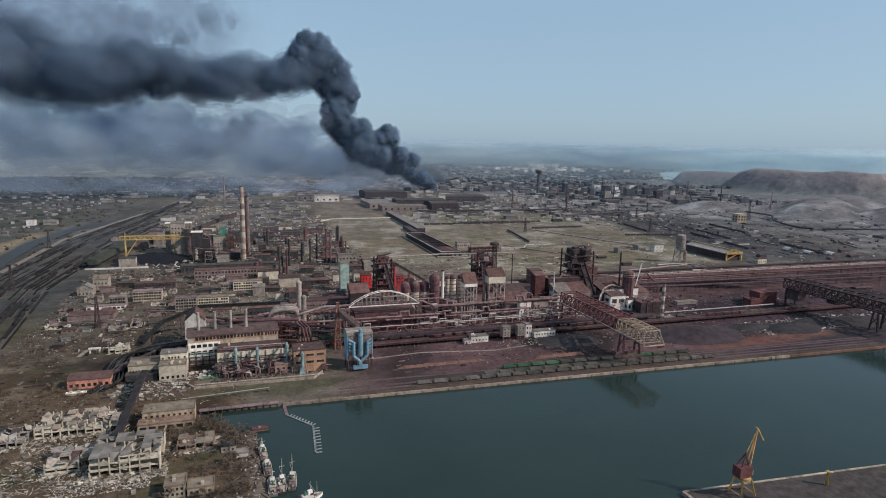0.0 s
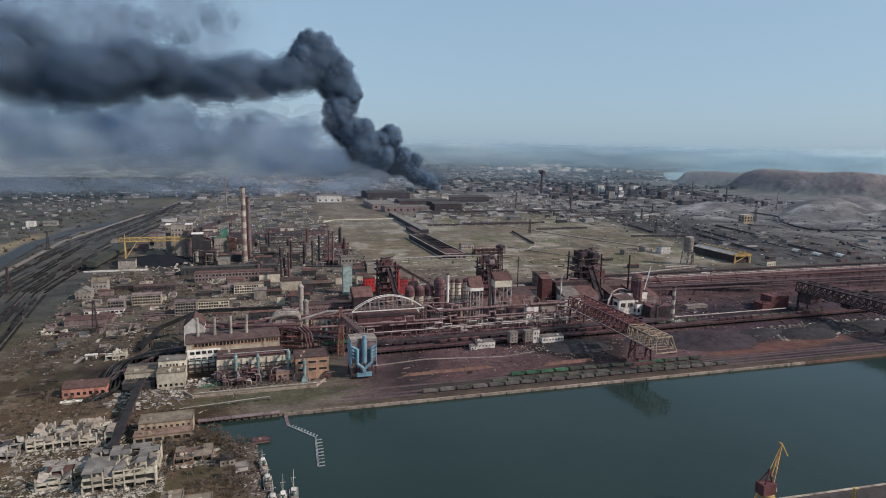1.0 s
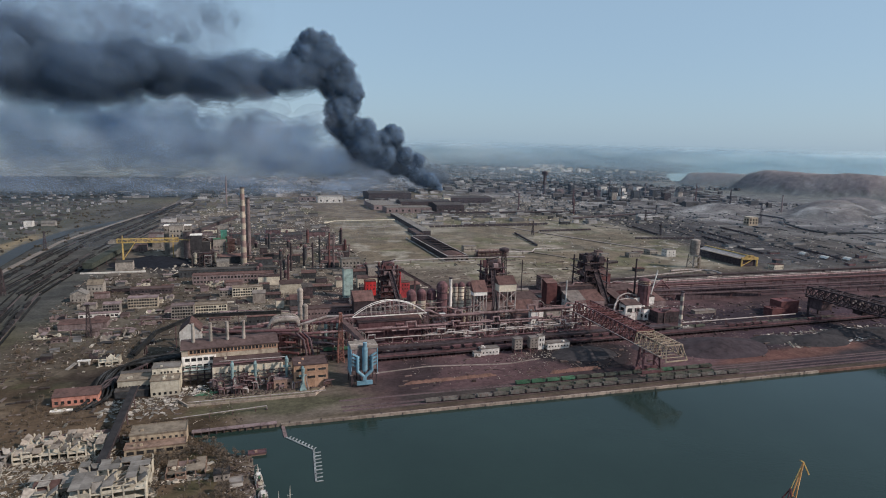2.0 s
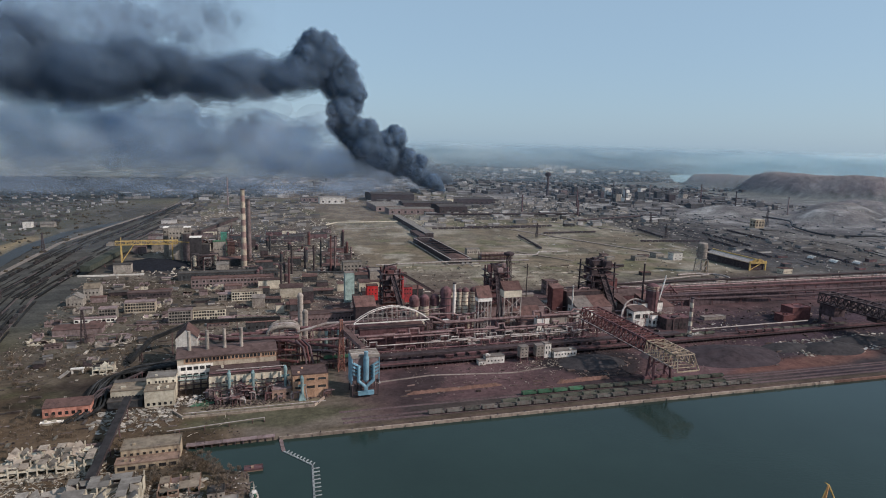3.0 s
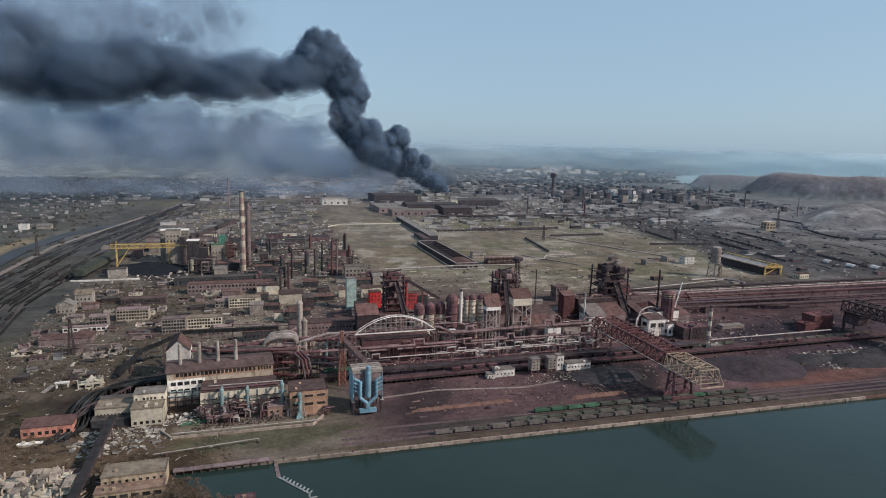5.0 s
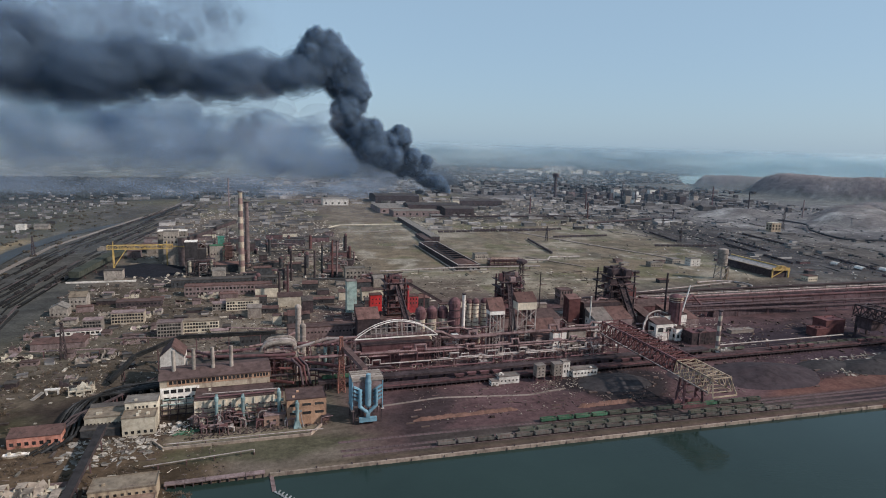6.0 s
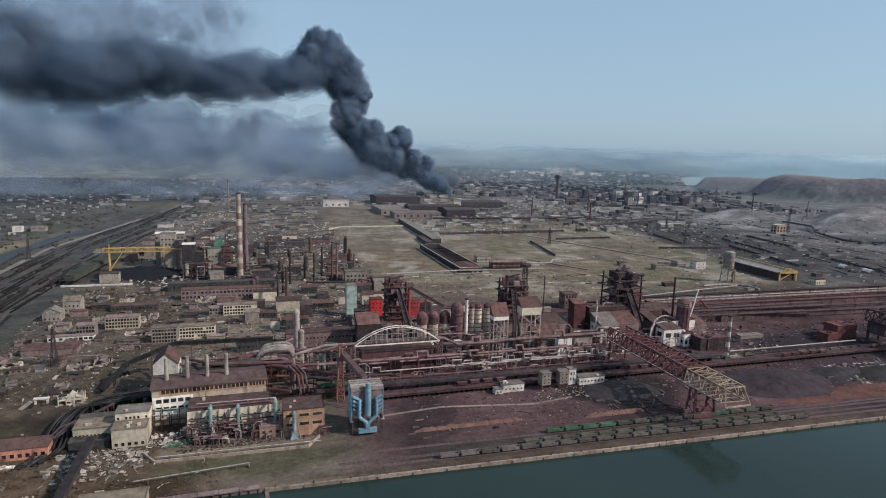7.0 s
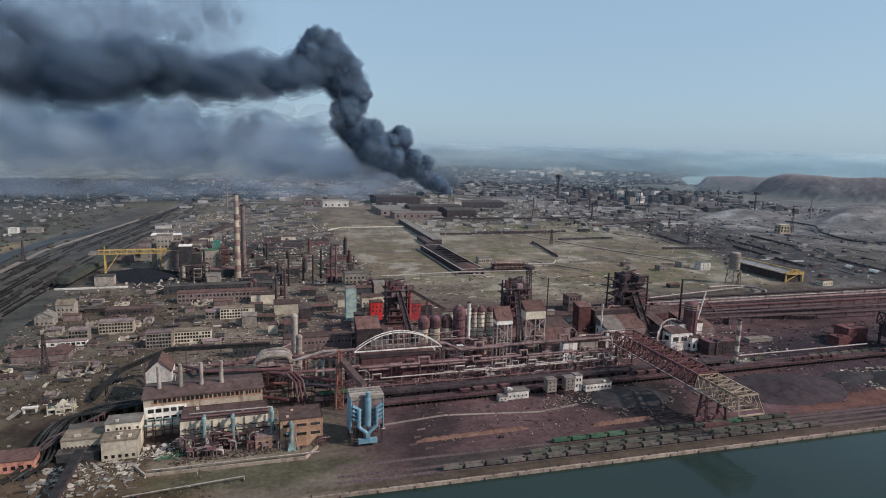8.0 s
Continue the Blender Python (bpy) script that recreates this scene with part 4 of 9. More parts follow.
def stove(name, label, x, y, h, r, material, z=0.0, hoops=4, hoop_mat=None, group="", top=None):
    """A hot-blast stove or upright vessel with a domed cap and hoops."""
    t = thing(name, label, "stove", x, y, z, group=group)
    shell = part("shell", Shape().lathe((0, 0, 0), [(r, -0.3), (r, h - r * 0.3)], 16), material, t)
    part("dome", Shape().lathe((0, 0, h - r * 0.3), [(r * 1.12, 0), (r * 1.12, r * 0.5), (r * 0.9, r), (r * 0.5, r * 1.35), (0.4, r * 1.5)], 16), top or RUST, t)
    for i in range(hoops):
        zz = h * (i + 0.7) / (hoops + 0.4)
        part("hoop", Shape().lathe((0, 0, zz), [(r * 1.02, -0.35), (r * 1.1, -0.3), (r * 1.1, 0.3), (r * 1.02, 0.35)], 16), hoop_mat or RUST, shell)
    if group != "process columns":
        part("outlet", Shape().path([(r * 0.9, 0, h * 0.35), (r * 1.8, -r * 0.3, h * 0.35), (r * 1.8, -r * 0.3, 0)], r * 0.16), RUST, t)
    return t


def pipe_run(label, pts, r, material, bents=18.0, post_mat=None, group="pipelines over the works", loops=0, seed=0):
    """A pipeline along pts, on steel bents that stand on the ground."""
    rnd = random.Random(seed)
    x, y, z = pts[0]
    t = thing("pipeline", label, "pipeline", x, y, 0, group=group)
    loc = []
    for i, (a, b) in enumerate(zip(pts, pts[1:])):
        a, b = Vector(a), Vector(b)
        loc.append(a - Vector((x, y, 0)))
        for k in range(loops):
            f = (k + rnd.uniform(0.3, 0.7)) / loops
            p, d, w = a + (b - a) * f - Vector((x, y, 0)), (b - a).normalized(), rnd.uniform(3, 5)
            up = Vector((0, rnd.choice((-2, 2)), rnd.uniform(2.5, 5)))
            loc += [p - d * w, p - d * w + up, p + d * w + up, p + d * w]
    loc.append(Vector(pts[-1]) - Vector((x, y, 0)))
    part("pipe", Shape().path(loc, r, 8), material, t)
    post = Shape()
    for a, b in zip(pts, pts[1:]):
        a, b = Vector(a), Vector(b)
        n = max(1, int((b - a).length / (bents * 1.3)))
        for i in range(n):
            p = a + (b - a) * ((i + 0.5) / n) - Vector((x, y, 0))
            if p.z > 1.5:
                s = Shape()
                for o in (-1.2, 1.2):
                    s.bar((p.x, p.y + o, -0.4), (p.x, p.y + o, p.z - r), 0.45)
                s.bar((p.x, p.y - 1.8, p.z - r), (p.x, p.y + 1.8, p.z - r), 0.5)
                s.bar((p.x, p.y - 1.2, p.z * 0.1), (p.x, p.y + 1.2, p.z * 0.8), 0.25)
                part("support", s, post_mat or RUST, t)
    return t


def gallery(label, a, b, w, h, wall, roof, legs=22.0):
    """An enclosed conveyor gallery from a to b (floor centres) on trestle legs."""
    a, b = Vector(a), Vector(b)
    t = thing("conveyor_gallery", label, "conveyor", a.x, a.y, 0)
    d = b - a
    o = Vector((0, 0, a.z))
    part("body", Shape().bar(o + Vector((0, 0, h / 2)), o + d + Vector((0, 0, h / 2)), w, h), wall, t)
    part("roof", Shape().bar(o + Vector((0, 0, h + 0.2)), o + d + Vector((0, 0, h + 0.2)), w + 0.7, 0.4), roof, t)
    n = max(1, int(d.length / legs))
    side = Vector((-d.y, d.x, 0)).normalized() * w * 0.4
    for i in range(n):
        p = o + d * ((i + 0.5) / n)
        if p.z > 2:
            s = Shape()
            for sg in (-1, 1):
                s.bar((p.x + side.x * sg * 1.3, p.y + side.y * sg * 1.3, -0.4), (p.x + side.x * sg, p.y + side.y * sg, p.z), 0.6)
            s.bar((p.x - side.x * 1.2, p.y - side.y * 1.2, p.z * 0.2), (p.x + side.x, p.y + side.y, p.z * 0.9), 0.35)
            part("trestle", s, RUST, t)
    return t


def truss(t, a, b, w, h, bays, chord, material, lattice=None, top_w=None, crossed=False):
    """A box girder of bars from a to b: four chords, and bracing as one part a side."""
    a, b = Vector(a), Vector(b)
    d = b - a
    side = Vector((-d.y, d.x, 0)).normalized() * w / 2
    up = Vector((0, 0, h))
    tw = (top_w or w) / w
    for sg in (-1, 1):
        part("chord", Shape().bar(a + side * sg, b + side * sg, chord), material, t)
        part("chord", Shape().bar(a + side * sg * tw + up, b + side * sg * tw + up, chord), material, t)
        for i in range(bays + 1):
            p = a + d * (i / bays)
            part("post", Shape().bar(p + side * sg, p + side * sg * tw + up, chord * 0.7), lattice or material, t)
            if i < bays:
                q = a + d * ((i + 1) / bays)
                u, v = (side * sg, side * sg * tw + up) if i % 2 else (side * sg * tw + up, side * sg)
                part("diagonal", Shape().bar(p + u, q + v, chord * 0.65), lattice or material, t)
                if crossed:
                    part("diagonal", Shape().bar(p + v, q + u, chord * 0.5), lattice or material, t)
    for i in range(bays + 1):
        p = a + d * (i / bays)
        part("top_strut", Shape().bar(p - side * tw + up, p + side * tw + up, chord * 0.7), lattice or material, t)
        part("floor_beam", Shape().bar(p - side, p + side, chord * 0.7), material, t)
        if i < bays:
            q, g = a + d * ((i + 1) / bays), (1 if i % 2 else -1)
            part("top_brace", Shape().bar(p - side * tw * g + up, q + side * tw * g + up, chord * 0.55), lattice or material, t)


def wagon(label, body_mat, x, y, turn=0.0, group=""):
    """A four-axle open railway wagon, ribbed along its sides."""
    w = thing("railway_wagon", label, "railway wagon", x, y, 0, turn, group)
    L, W = 12.6, 3.1
    s = Shape()
    s.box(-L / 2, -W / 2, 1.2, L / 2, W / 2, 1.4)
    for q in ((-L / 2, -W / 2, L / 2, -W / 2 + 0.12), (-L / 2, W / 2 - 0.12, L / 2, W / 2), (-L / 2, -W / 2 + 0.12, -L / 2 + 0.12, W / 2 - 0.12), (L / 2 - 0.12, -W / 2 + 0.12, L / 2, W / 2 - 0.12)):
        s.box(q[0], q[1], 1.4, q[2], q[3], 3.5)
    for i in range(8):
        u = -L / 2 + 0.2 + i * (L - 0.5) / 7
        for sg in (-1, 1):
            s.box(u, sg * (W / 2 + 0.06) - 0.06, 1.3, u + 0.18, sg * (W / 2 + 0.06) + 0.06, 3.5)
    part("body", s, body_mat, w)
    part("load", Shape().add([(-L / 2 + 0.13, -W / 2 + 0.13, 2.3), (L / 2 - 0.13, -W / 2 + 0.13, 2.3), (L / 2 - 0.13, W / 2 - 0.13, 2.3), (-L / 2 + 0.13, W / 2 - 0.13, 2.3), (-L * 0.3, 0, 2.9), (L * 0.3, 0, 2.9)],
                             [(0, 1, 5, 4), (1, 2, 5), (2, 3, 4, 5), (3, 0, 4)]), SCRAP, w)
    part("underframe", Shape().box(-L / 2 - 0.5, -0.4, 0.9, L / 2 + 0.5, 0.4, 1.2), DARK, w)
    for u in (-4.3, 4.3):
        s = Shape().box(u - 1.4, -1.15, 0.55, u + 1.4, 1.15, 0.85)
        for du in (-0.9, 0.9):
            for v in (-0.85, 0.72):
                s.tube((u + du, v, 0.55), (u + du, v + 0.13, 0.55), 0.47, n=8)
        part("bogie", s, DARK, w)
    return w


def running_gear(a, b, h):
    """Two bogie blocks from a to b on either side of the middle, joined by one centre sill."""
    line = [(-b, 0.1), (-a, 0.1), (-a, h - 0.3), (a, h - 0.3), (a, 0.1), (b, 0.1), (b, h), (-b, h)]
    n = len(line)
    return Shape().add([(x, y, z) for y in (-1.1, 1.1) for x, z in line],
                       [tuple(range(n)), tuple(range(2 * n - 1, n - 1, -1))] + [(i, i + n, (i + 1) % n + n, (i + 1) % n) for i in range(n)])


def track(label, a, b, kind_w=3.4):
    """One railway track: a low ballast bed, sleepers and two rails."""
    a, b = Vector((*a, 0)), Vector((*b, 0))
    d = b - a
    t = thing("railway_track", label, "railway track", a.x, a.y, 0, math.degrees(math.atan2(d.y, d.x)), "railway tracks", "structure")
    L = d.length
    part("ballast", Shape().add([(0, -kind_w / 2, -0.3), (L, -kind_w / 2, -0.3), (L, kind_w / 2, -0.3), (0, kind_w / 2, -0.3), (0, -1.5, 0.06), (L, -1.5, 0.06), (L, 1.5, 0.06), (0, 1.5, 0.06)],
                                [(4, 5, 6, 7), (0, 1, 5, 4), (1, 2, 6, 5), (2, 3, 7, 6), (3, 0, 4, 7)]), BALLAST, t)
    for o in (-0.76, 0.76):
        part("rail", Shape().box(0, o - 0.07, 0.06, L, o + 0.07, 0.22), RUST, t)
    s = Shape()
    for i in range(int(L / 3.0)):
        s.box(i * 3.0, -1.35, 0.06, i * 3.0 + 0.5, 1.35, 0.12)
    part("sleepers", s, DARK, t)["kind"] = "stuff"
    return t


def tank(name, label, x, y, r, h, material, top, z=0.0, dome=0.4, group=""):
    t = thing(name, label, "tank", x, y, z, group=group)
    part("shell", Shape().lathe((0, 0, 0), [(r, -0.3), (r, h)], 18), material, t)
    part("cap", Shape().lathe((0, 0, h), [(r * 1.04, -0.3), (r * 1.04, 0.2), (r * 0.75, r * dome * 0.6), (r * 0.35, r * dome), (0.3, r * dome * 1.1)], 18), top, t)
    part("ladder", Shape().box(-0.4, -r - 0.5, 0, 0.4, -r - 0.1, h), RUST, t)
    return t


def scatter_blocks(name, label, zone, n, material, size, seed, slabs=0.5, clear=(), beams=0.35):
    """Loose rubble that nobody could count, lying on the ground."""
    rnd = random.Random(seed)
    s = Shape()
    spots = [(rnd.uniform(zone[0], zone[1]), rnd.uniform(zone[2], zone[3])) for _ in range(n)]
    spots = [(x, y) for x, y in spots if not any(a < x < b and c < y < d for a, b, c, d in clear)]
    zs = ground_height(np.array([p[0] for p in spots]), np.array([p[1] for p in spots]))
    for (x, y), zz in zip(spots, zs):
        if zz < -1.5:
            continue
        k = rnd.uniform(*size)
        pick = rnd.random()
        if pick < beams:
            dims = (k * rnd.uniform(2.5, 6), k * 0.3, k * 0.3)
        elif pick < beams + slabs * (1 - beams):
            dims = (k * rnd.uniform(1, 2.6), k * rnd.uniform(0.6, 1.4), k * 0.18)
        else:
            dims = (k, k * rnd.uniform(0.5, 1), k * rnd.uniform(0.4, 0.9))
        s.turned(pose(x, y, float(zz) + dims[2] * 0.35, rnd.uniform(-25, 25), rnd.uniform(-25, 25), rnd.uniform(0, 180)), *dims)
    ob = new(name, s.mesh(name))
    ob.data.materials.append(material)
    return tagged(ob, label, "rubble", kind="stuff")


def slabs(name, label, zone, n, size, seed, material):
    """Broken plates of roof and floor lying tilted on one another."""
    rnd = random.Random(seed)
    s = Shape()
    for _ in range(n):
        x, y, k = rnd.uniform(zone[0], zone[1]), rnd.uniform(zone[2], zone[3]), rnd.uniform(*size)
        zz = float(ground_height(np.array([x]), np.array([y]))[0])
        if zz < -1.5:
            continue
        m = pose(x, y, zz + 0.1 * k, rnd.uniform(-20, 20), rnd.uniform(-20, 20), rnd.uniform(0, 180))
        e = [(k * rnd.uniform(0.35, 0.6) * a, k * rnd.uniform(0.25, 0.5) * b) for a, b in ((-1, -1), (1, -1), (1.2, 0.1), (0.8, 1), (-0.9, 1))]
        vs = [m @ Vector((a, b, c)) for c in (-0.15, 0.15) for a, b in e]
        s.add(vs, [(4, 3, 2, 1, 0), (5, 6, 7, 8, 9)] + [(i, (i + 1) % 5, 5 + (i + 1) % 5, 5 + i) for i in range(5)])
    ob = new(name, s.mesh(name))
    ob.data.materials.append(material)
    return tagged(ob, label, "rubble", kind="stuff")


def ruin(label, x0, x1, y0, y1, floors, fh, material, seed, turn=0.0, fill=0.6, roof=0.5, bays=None, roof_mat=None):
    """The concrete frame of a shelled building: columns, broken floors, scraps of wall, some roof left."""
    rnd = random.Random(seed)
    L, D = x1 - x0, y1 - y0
    t = thing("ruined_building", label, "ruin", (x0 + x1) / 2, (y0 + y1) / 2, 0, turn, "shelled buildings")
    nx, ny = bays or max(3, int(L / 5)), max(2, int(D / 6))
    gx, gy = L / nx, D / ny
    for i in range(nx + 1):
        for j in range(ny + 1):
            top = fh * (floors if rnd.random() < 0.65 else rnd.uniform(0.6, floors))
            x, y = -L / 2 + i * gx, -D / 2 + j * gy
            part("column", Shape().box(x - 0.35, y - 0.35, -0.3, x + 0.35, y + 0.35, top), material, t)
    for f in range(1, floors + 1):
        keep = roof if f == floors else 0.75
        top_floor = f == floors
        for i in range(nx):
            s = Shape()
            for j in range(ny):
                x, y, z = -L / 2 + i * gx, -D / 2 + j * gy, f * fh
                if top_floor:
                    s = Shape()
                if rnd.random() < keep:
                    if s.v and not top_floor:
                        n = len(s.v)
                        s.v += [(x, y + gy, z - 0.15), (x + gx - 0.04, y + gy, z - 0.15), (x + gx - 0.04, y + gy, z + 0.2), (x, y + gy, z + 0.2)]
                        s.f += [(n - 4 + k, n - 4 + (k + 1) % 4, n + (k + 1) % 4, n + k) for k in range(4)]
                    else:
                        s.add([(x + a * (gx - 0.04), y + b * gy, z + c) for b in (0, 1) for a, c in ((0, -0.15), (1, -0.15), (1, 0.2), (0, 0.2))], [(3, 2, 1, 0)] + [(k, (k + 1) % 4, 4 + (k + 1) % 4, 4 + k) for k in range(4)])
                else:
                    if s.v and not top_floor:
                        n = len(s.v)
                        s.f.append((n - 4, n - 3, n - 2, n - 1))
                        part("floor_slab", s, material, t)
                        s = Shape()
                    if rnd.random() < 0.7:
                        part("fallen_slab", Shape().turned(pose(x + gx / 2, y + gy / 2, z - fh * 0.4, rnd.uniform(-45, 45), rnd.uniform(-45, 45), rnd.uniform(0, 40)), gx * 0.96, gy * 0.9, 0.35), roof_mat or material if top_floor else material, t)
                if s.v and (top_floor or j == ny - 1):
                    n = len(s.v)
                    s.f.append((n - 4, n - 3, n - 2, n - 1))
                    part("roof_slab" if top_floor else "floor_slab", s, (roof_mat or DARKROOF) if top_floor else material, t)
    for f in range(floors):
        for i in range(nx):
            if rnd.random() < fill:
                x, z = -L / 2 + i * gx, f * fh
                o = Shape().box(x + 0.35, -D / 2 - 0.15, z, x + gx - 0.35, -D / 2 + 0.15, z + fh * rnd.uniform(0.3, 0.45))
                if rnd.random() < 0.6:
                    o.box(x + 0.35, -D / 2 - 0.15, z + fh * 0.8, x + gx - 0.35, -D / 2 + 0.15, z + fh - 0.2)
                part("wall_panel", o, material, t)
    for j in range(ny):
        for sx in (-1, 1):
            if rnd.random() < fill:
                y = -D / 2 + j * gy
                part("wall_panel", Shape().box(sx * L / 2 - 0.15, y + 0.35, 0, sx * L / 2 + 0.15, y + gy - 0.35, fh * floors * rnd.uniform(0.3, 0.95)), material, t)
    part("back_wall", Shape().box(-L / 2, D / 2 - 0.2, 0, L / 2, D / 2 + 0.15, fh * floors * 0.7), DUSTWALL, t)
    s = Shape()
    for _ in range(int(L * D * 0.35)):
        k = rnd.uniform(0.6, 2.4)
        x, y = rnd.uniform(-0.6, 0.6) * L, rnd.uniform(-0.75, 0.55) * D
        s.turned(pose(x, y, k * 0.15, rnd.uniform(-30, 30), rnd.uniform(-30, 30), rnd.uniform(0, 180)), k * rnd.uniform(0.8, 2.2), k, k * 0.3)
    part("debris", s, DEBRIS, t)["kind"] = "stuff"
    return t


def bare_tree(label, h, seed, group="bare trees"):
    rnd = random.Random(seed)
    t = thing("bare_tree", label, "tree", 0, 0, 0, group=group)
    trunk, crown = Shape(), Shape()

    def grow(p, d, length, r, depth):
        q = p + d * length
        (trunk if depth < 2 else crown).tube(p, q, r, r * 0.65, 5 if depth < 2 else 3, False)
        if depth == 5:
            return
        for _ in range(3 if depth < 2 else rnd.choice((3, 4, 4))):
            e = (d + Vector((rnd.gauss(0, 0.5), rnd.gauss(0, 0.5), rnd.gauss(0.12, 0.3)))).normalized()
            grow(p + d * length * rnd.uniform(0.6, 1.0), e, length * rnd.uniform(0.55, 0.82), r * 0.78, depth + 1)

    grow(Vector((0, 0, -0.3)), Vector((0, 0, 1)), h * 0.3, h * 0.022, 0)
    part("trunk", trunk, TRUNK, t)
    part("crown", crown, TWIG, t)
    return t

# ---------------------------------------------------------------- the quay: tracks, wagons, jetty, filter house
QY = lambda x, off: float(quay_line(np.array([x]))[0]) + off
for off, a, b in ((12.0, 60, 640), (18.5, 60, 640), (31.0, 60, 640), (26.0, 330, 640)):
    track("rusty railway track on dusty ballast along the quay", (a, QY(a, off)), (b, QY(b, off)))
rnd = random.Random(5)
faded = wagon("faded grey-green open railway wagon on the quay track", WAGONGREY, 131, QY(131, 12), -1.8, "wagons on the quay")
for i in range(1, 21):
    x = 131 + 14.4 * i
    copy_thing(faded, pose(x, QY(x, 12), 0, 0, 0, -1.8))
dull = wagon("dusty green open railway wagon on the quay track", WAGON, 194, QY(194, 18.5), -1.8, "wagons on the quay")
for i in range(1, 15):
    x = 194 + 14.4 * i
    if i not in (8, 9):
        copy_thing(dull, pose(x, QY(x, 18.5), 0, 0, 0, -1.8))
bright = wagon("bright green open railway wagon on the quay track", GREEN, 217, QY(217, 31), -1.8, "wagons on the quay")
for i in range(1, 14):
    x = 217 + 14.4 * i
    copy_thing(bright if i in (1, 2, 3, 9, 10) else dull, pose(x, QY(x, 31), 0, 0, 0, -1.8))
for x, y, n in ((30, 578, 4), (380, 572, 9), (560, 566, 10)):
    for i in range(n):
        copy_thing(dull if i % 3 else faded, pose(x + 14.4 * i, y, 0, 0, 0, 0))
for x in (66, 80.4, 94.8):
    copy_thing(bright, pose(x, 565, 8.4))
for y in (572, 578):
    track("rusty railway track behind the ore trestle", (20, y), (860, y))

jet = thing("jetty", "zigzag floating jetty of weathered planks with mooring fingers", "jetty", 15, 436, -2.0)
LEGS = [(0, 4), (1, -14), (17.5, -37), (14.6, -77)]
for i, (a, b) in enumerate(zip(LEGS, LEGS[1:])):
    part("deck", Shape().bar((*a, 0.35), (*b, 0.35), 1.2 if i else 2.4, 0.4), DECKING if i else DUSTWALL, jet)
    n = 1 if not i else 10
    for k in range(1, n):
        p = Vector(a).lerp(Vector(b), k / (n - 1)) if i else Vector(a)
        part("finger", Shape().bar((p.x, p.y, 0.3), (p.x + (1.8 if i == 1 else 4.4), p.y + (3.0 if i == 1 else 0.3), 0.3), 0.9, 0.35), DECKING, jet)
        part("pile", Shape().tube((p.x, p.y, -4), (p.x, p.y, 1.0), 0.18, n=6), DARK, jet)

fh = thing("filter_house", "tall blue and grey gas filter house on steel legs", "filter house", 85, 503, 0)
for x in (-10.5, -3.5, 3.5, 10.5):
    for y in (-8, 8):
        part("leg", Shape().box(x - 0.45, y - 0.45, -0.4, x + 0.45, y + 0.45, 14), DARK, fh)
part("casing", Shape().box(-11, -8, 14, 11, 8, 33), DUSTWALL, fh)
for sx in (-1, 1):
    part("side_panel", Shape().box(sx * 11 - 0.3, -8.3, 11, sx * 11 + 0.3, 8.3, 33), BLUE, fh)
    for k in range(4):
        part("blue_duct", Shape().bar((sx * 10.2, -8.6, 29 - 3.0 * k), (sx * 4.0, -8.9, 25.5 - 3.0 * k), 1.3, 1.3), BLUE, fh)
    part("hopper_duct", Shape().path([(sx * 6.0, -9.6, 27), (sx * 6.0, -9.8, 14), (0, -9.8, 8.6)], 1.3, 10), BLUE, fh)
    part("platform", Shape().box(sx * 11 - 1.2, -9.5, 10.4, sx * 11 + 1.2, 9, 10.7), PALEPIPE, fh)
part("main_duct", Shape().lathe((0, -9.8, 13), [(1.0, 0), (2.3, 2), (2.3, 20), (1.7, 22), (1.7, 25.5), (0.6, 26)], 14), BLUE, fh)
part("collector", Shape().box(-1.4, -11, 3.5, 1.4, -8.6, 9.2), BLUE, fh)
part("collector_foot", Shape().box(-6.5, -11.3, 2.2, 6.5, -8.4, 5.2), BLUE, fh)
for k in range(4):
    part("roof_unit", Shape().box(-11.4, -7.6 + 4 * k, 33, 11.4, -5.0 + 4 * k, 35.2), GREYWALL, fh)
part("gallery_rail", Shape().box(-11.6, -8.6, 32.6, 11.6, -8.3, 33.6), PALEPIPE, fh)
for k in range(5):
    part("cross_brace", Shape().bar((-10.5 + 5 * k, -8, 0.2), (-7 + 4 * k, -8, 13.8), 0.3), DARK, fh)
gallery("narrow rusty conveyor gallery leading down to the filter house", (86, 512, 33), (76, 566, 36), 4.0, 3.2, PIPE, BROWNROOF, 30)

lattice_mast("lattice_mast", "tall red-brown lattice mast standing beside the pipes", 74.5, 557, 47, 3.0, 0.9, REDLEAD)

# ore heaps and strips on the quay
for x0, x1, y0, h, m, lab in ((118, 204, 490, 2.6, ORE, "long low bank of rust-red iron ore"), (252, 306, 482, 3.0, ORE, "short low bank of rust-red iron ore")):
    s = Shape()
    n, r2 = 40, random.Random(int(x0))
    vs = []
    for i in range(n + 1):
        x, k = x0 + (x1 - x0) * i / n, min(1, i / 3, (n - i) / 3)
        vs += [(x, y0 - 2.2 + r2.uniform(-0.5, 0.5), -0.2), (x, y0 + r2.uniform(-0.6, 0.6), h * k * r2.uniform(0.7, 1.1)), (x, y0 + 2.2 + r2.uniform(-0.5, 0.5), -0.2)]
    s.add(vs, [(3 * i + k, 3 * i + 3 + k, 3 * i + 4 + k, 3 * i + 1 + k) for i in range(n) for k in (0, 1)])
    ob = smooth(new("ore_bank", s.mesh("ore_bank")))
    ob.data.materials.append(m)
    tagged(ob, lab + " on the quay", "ore heap")


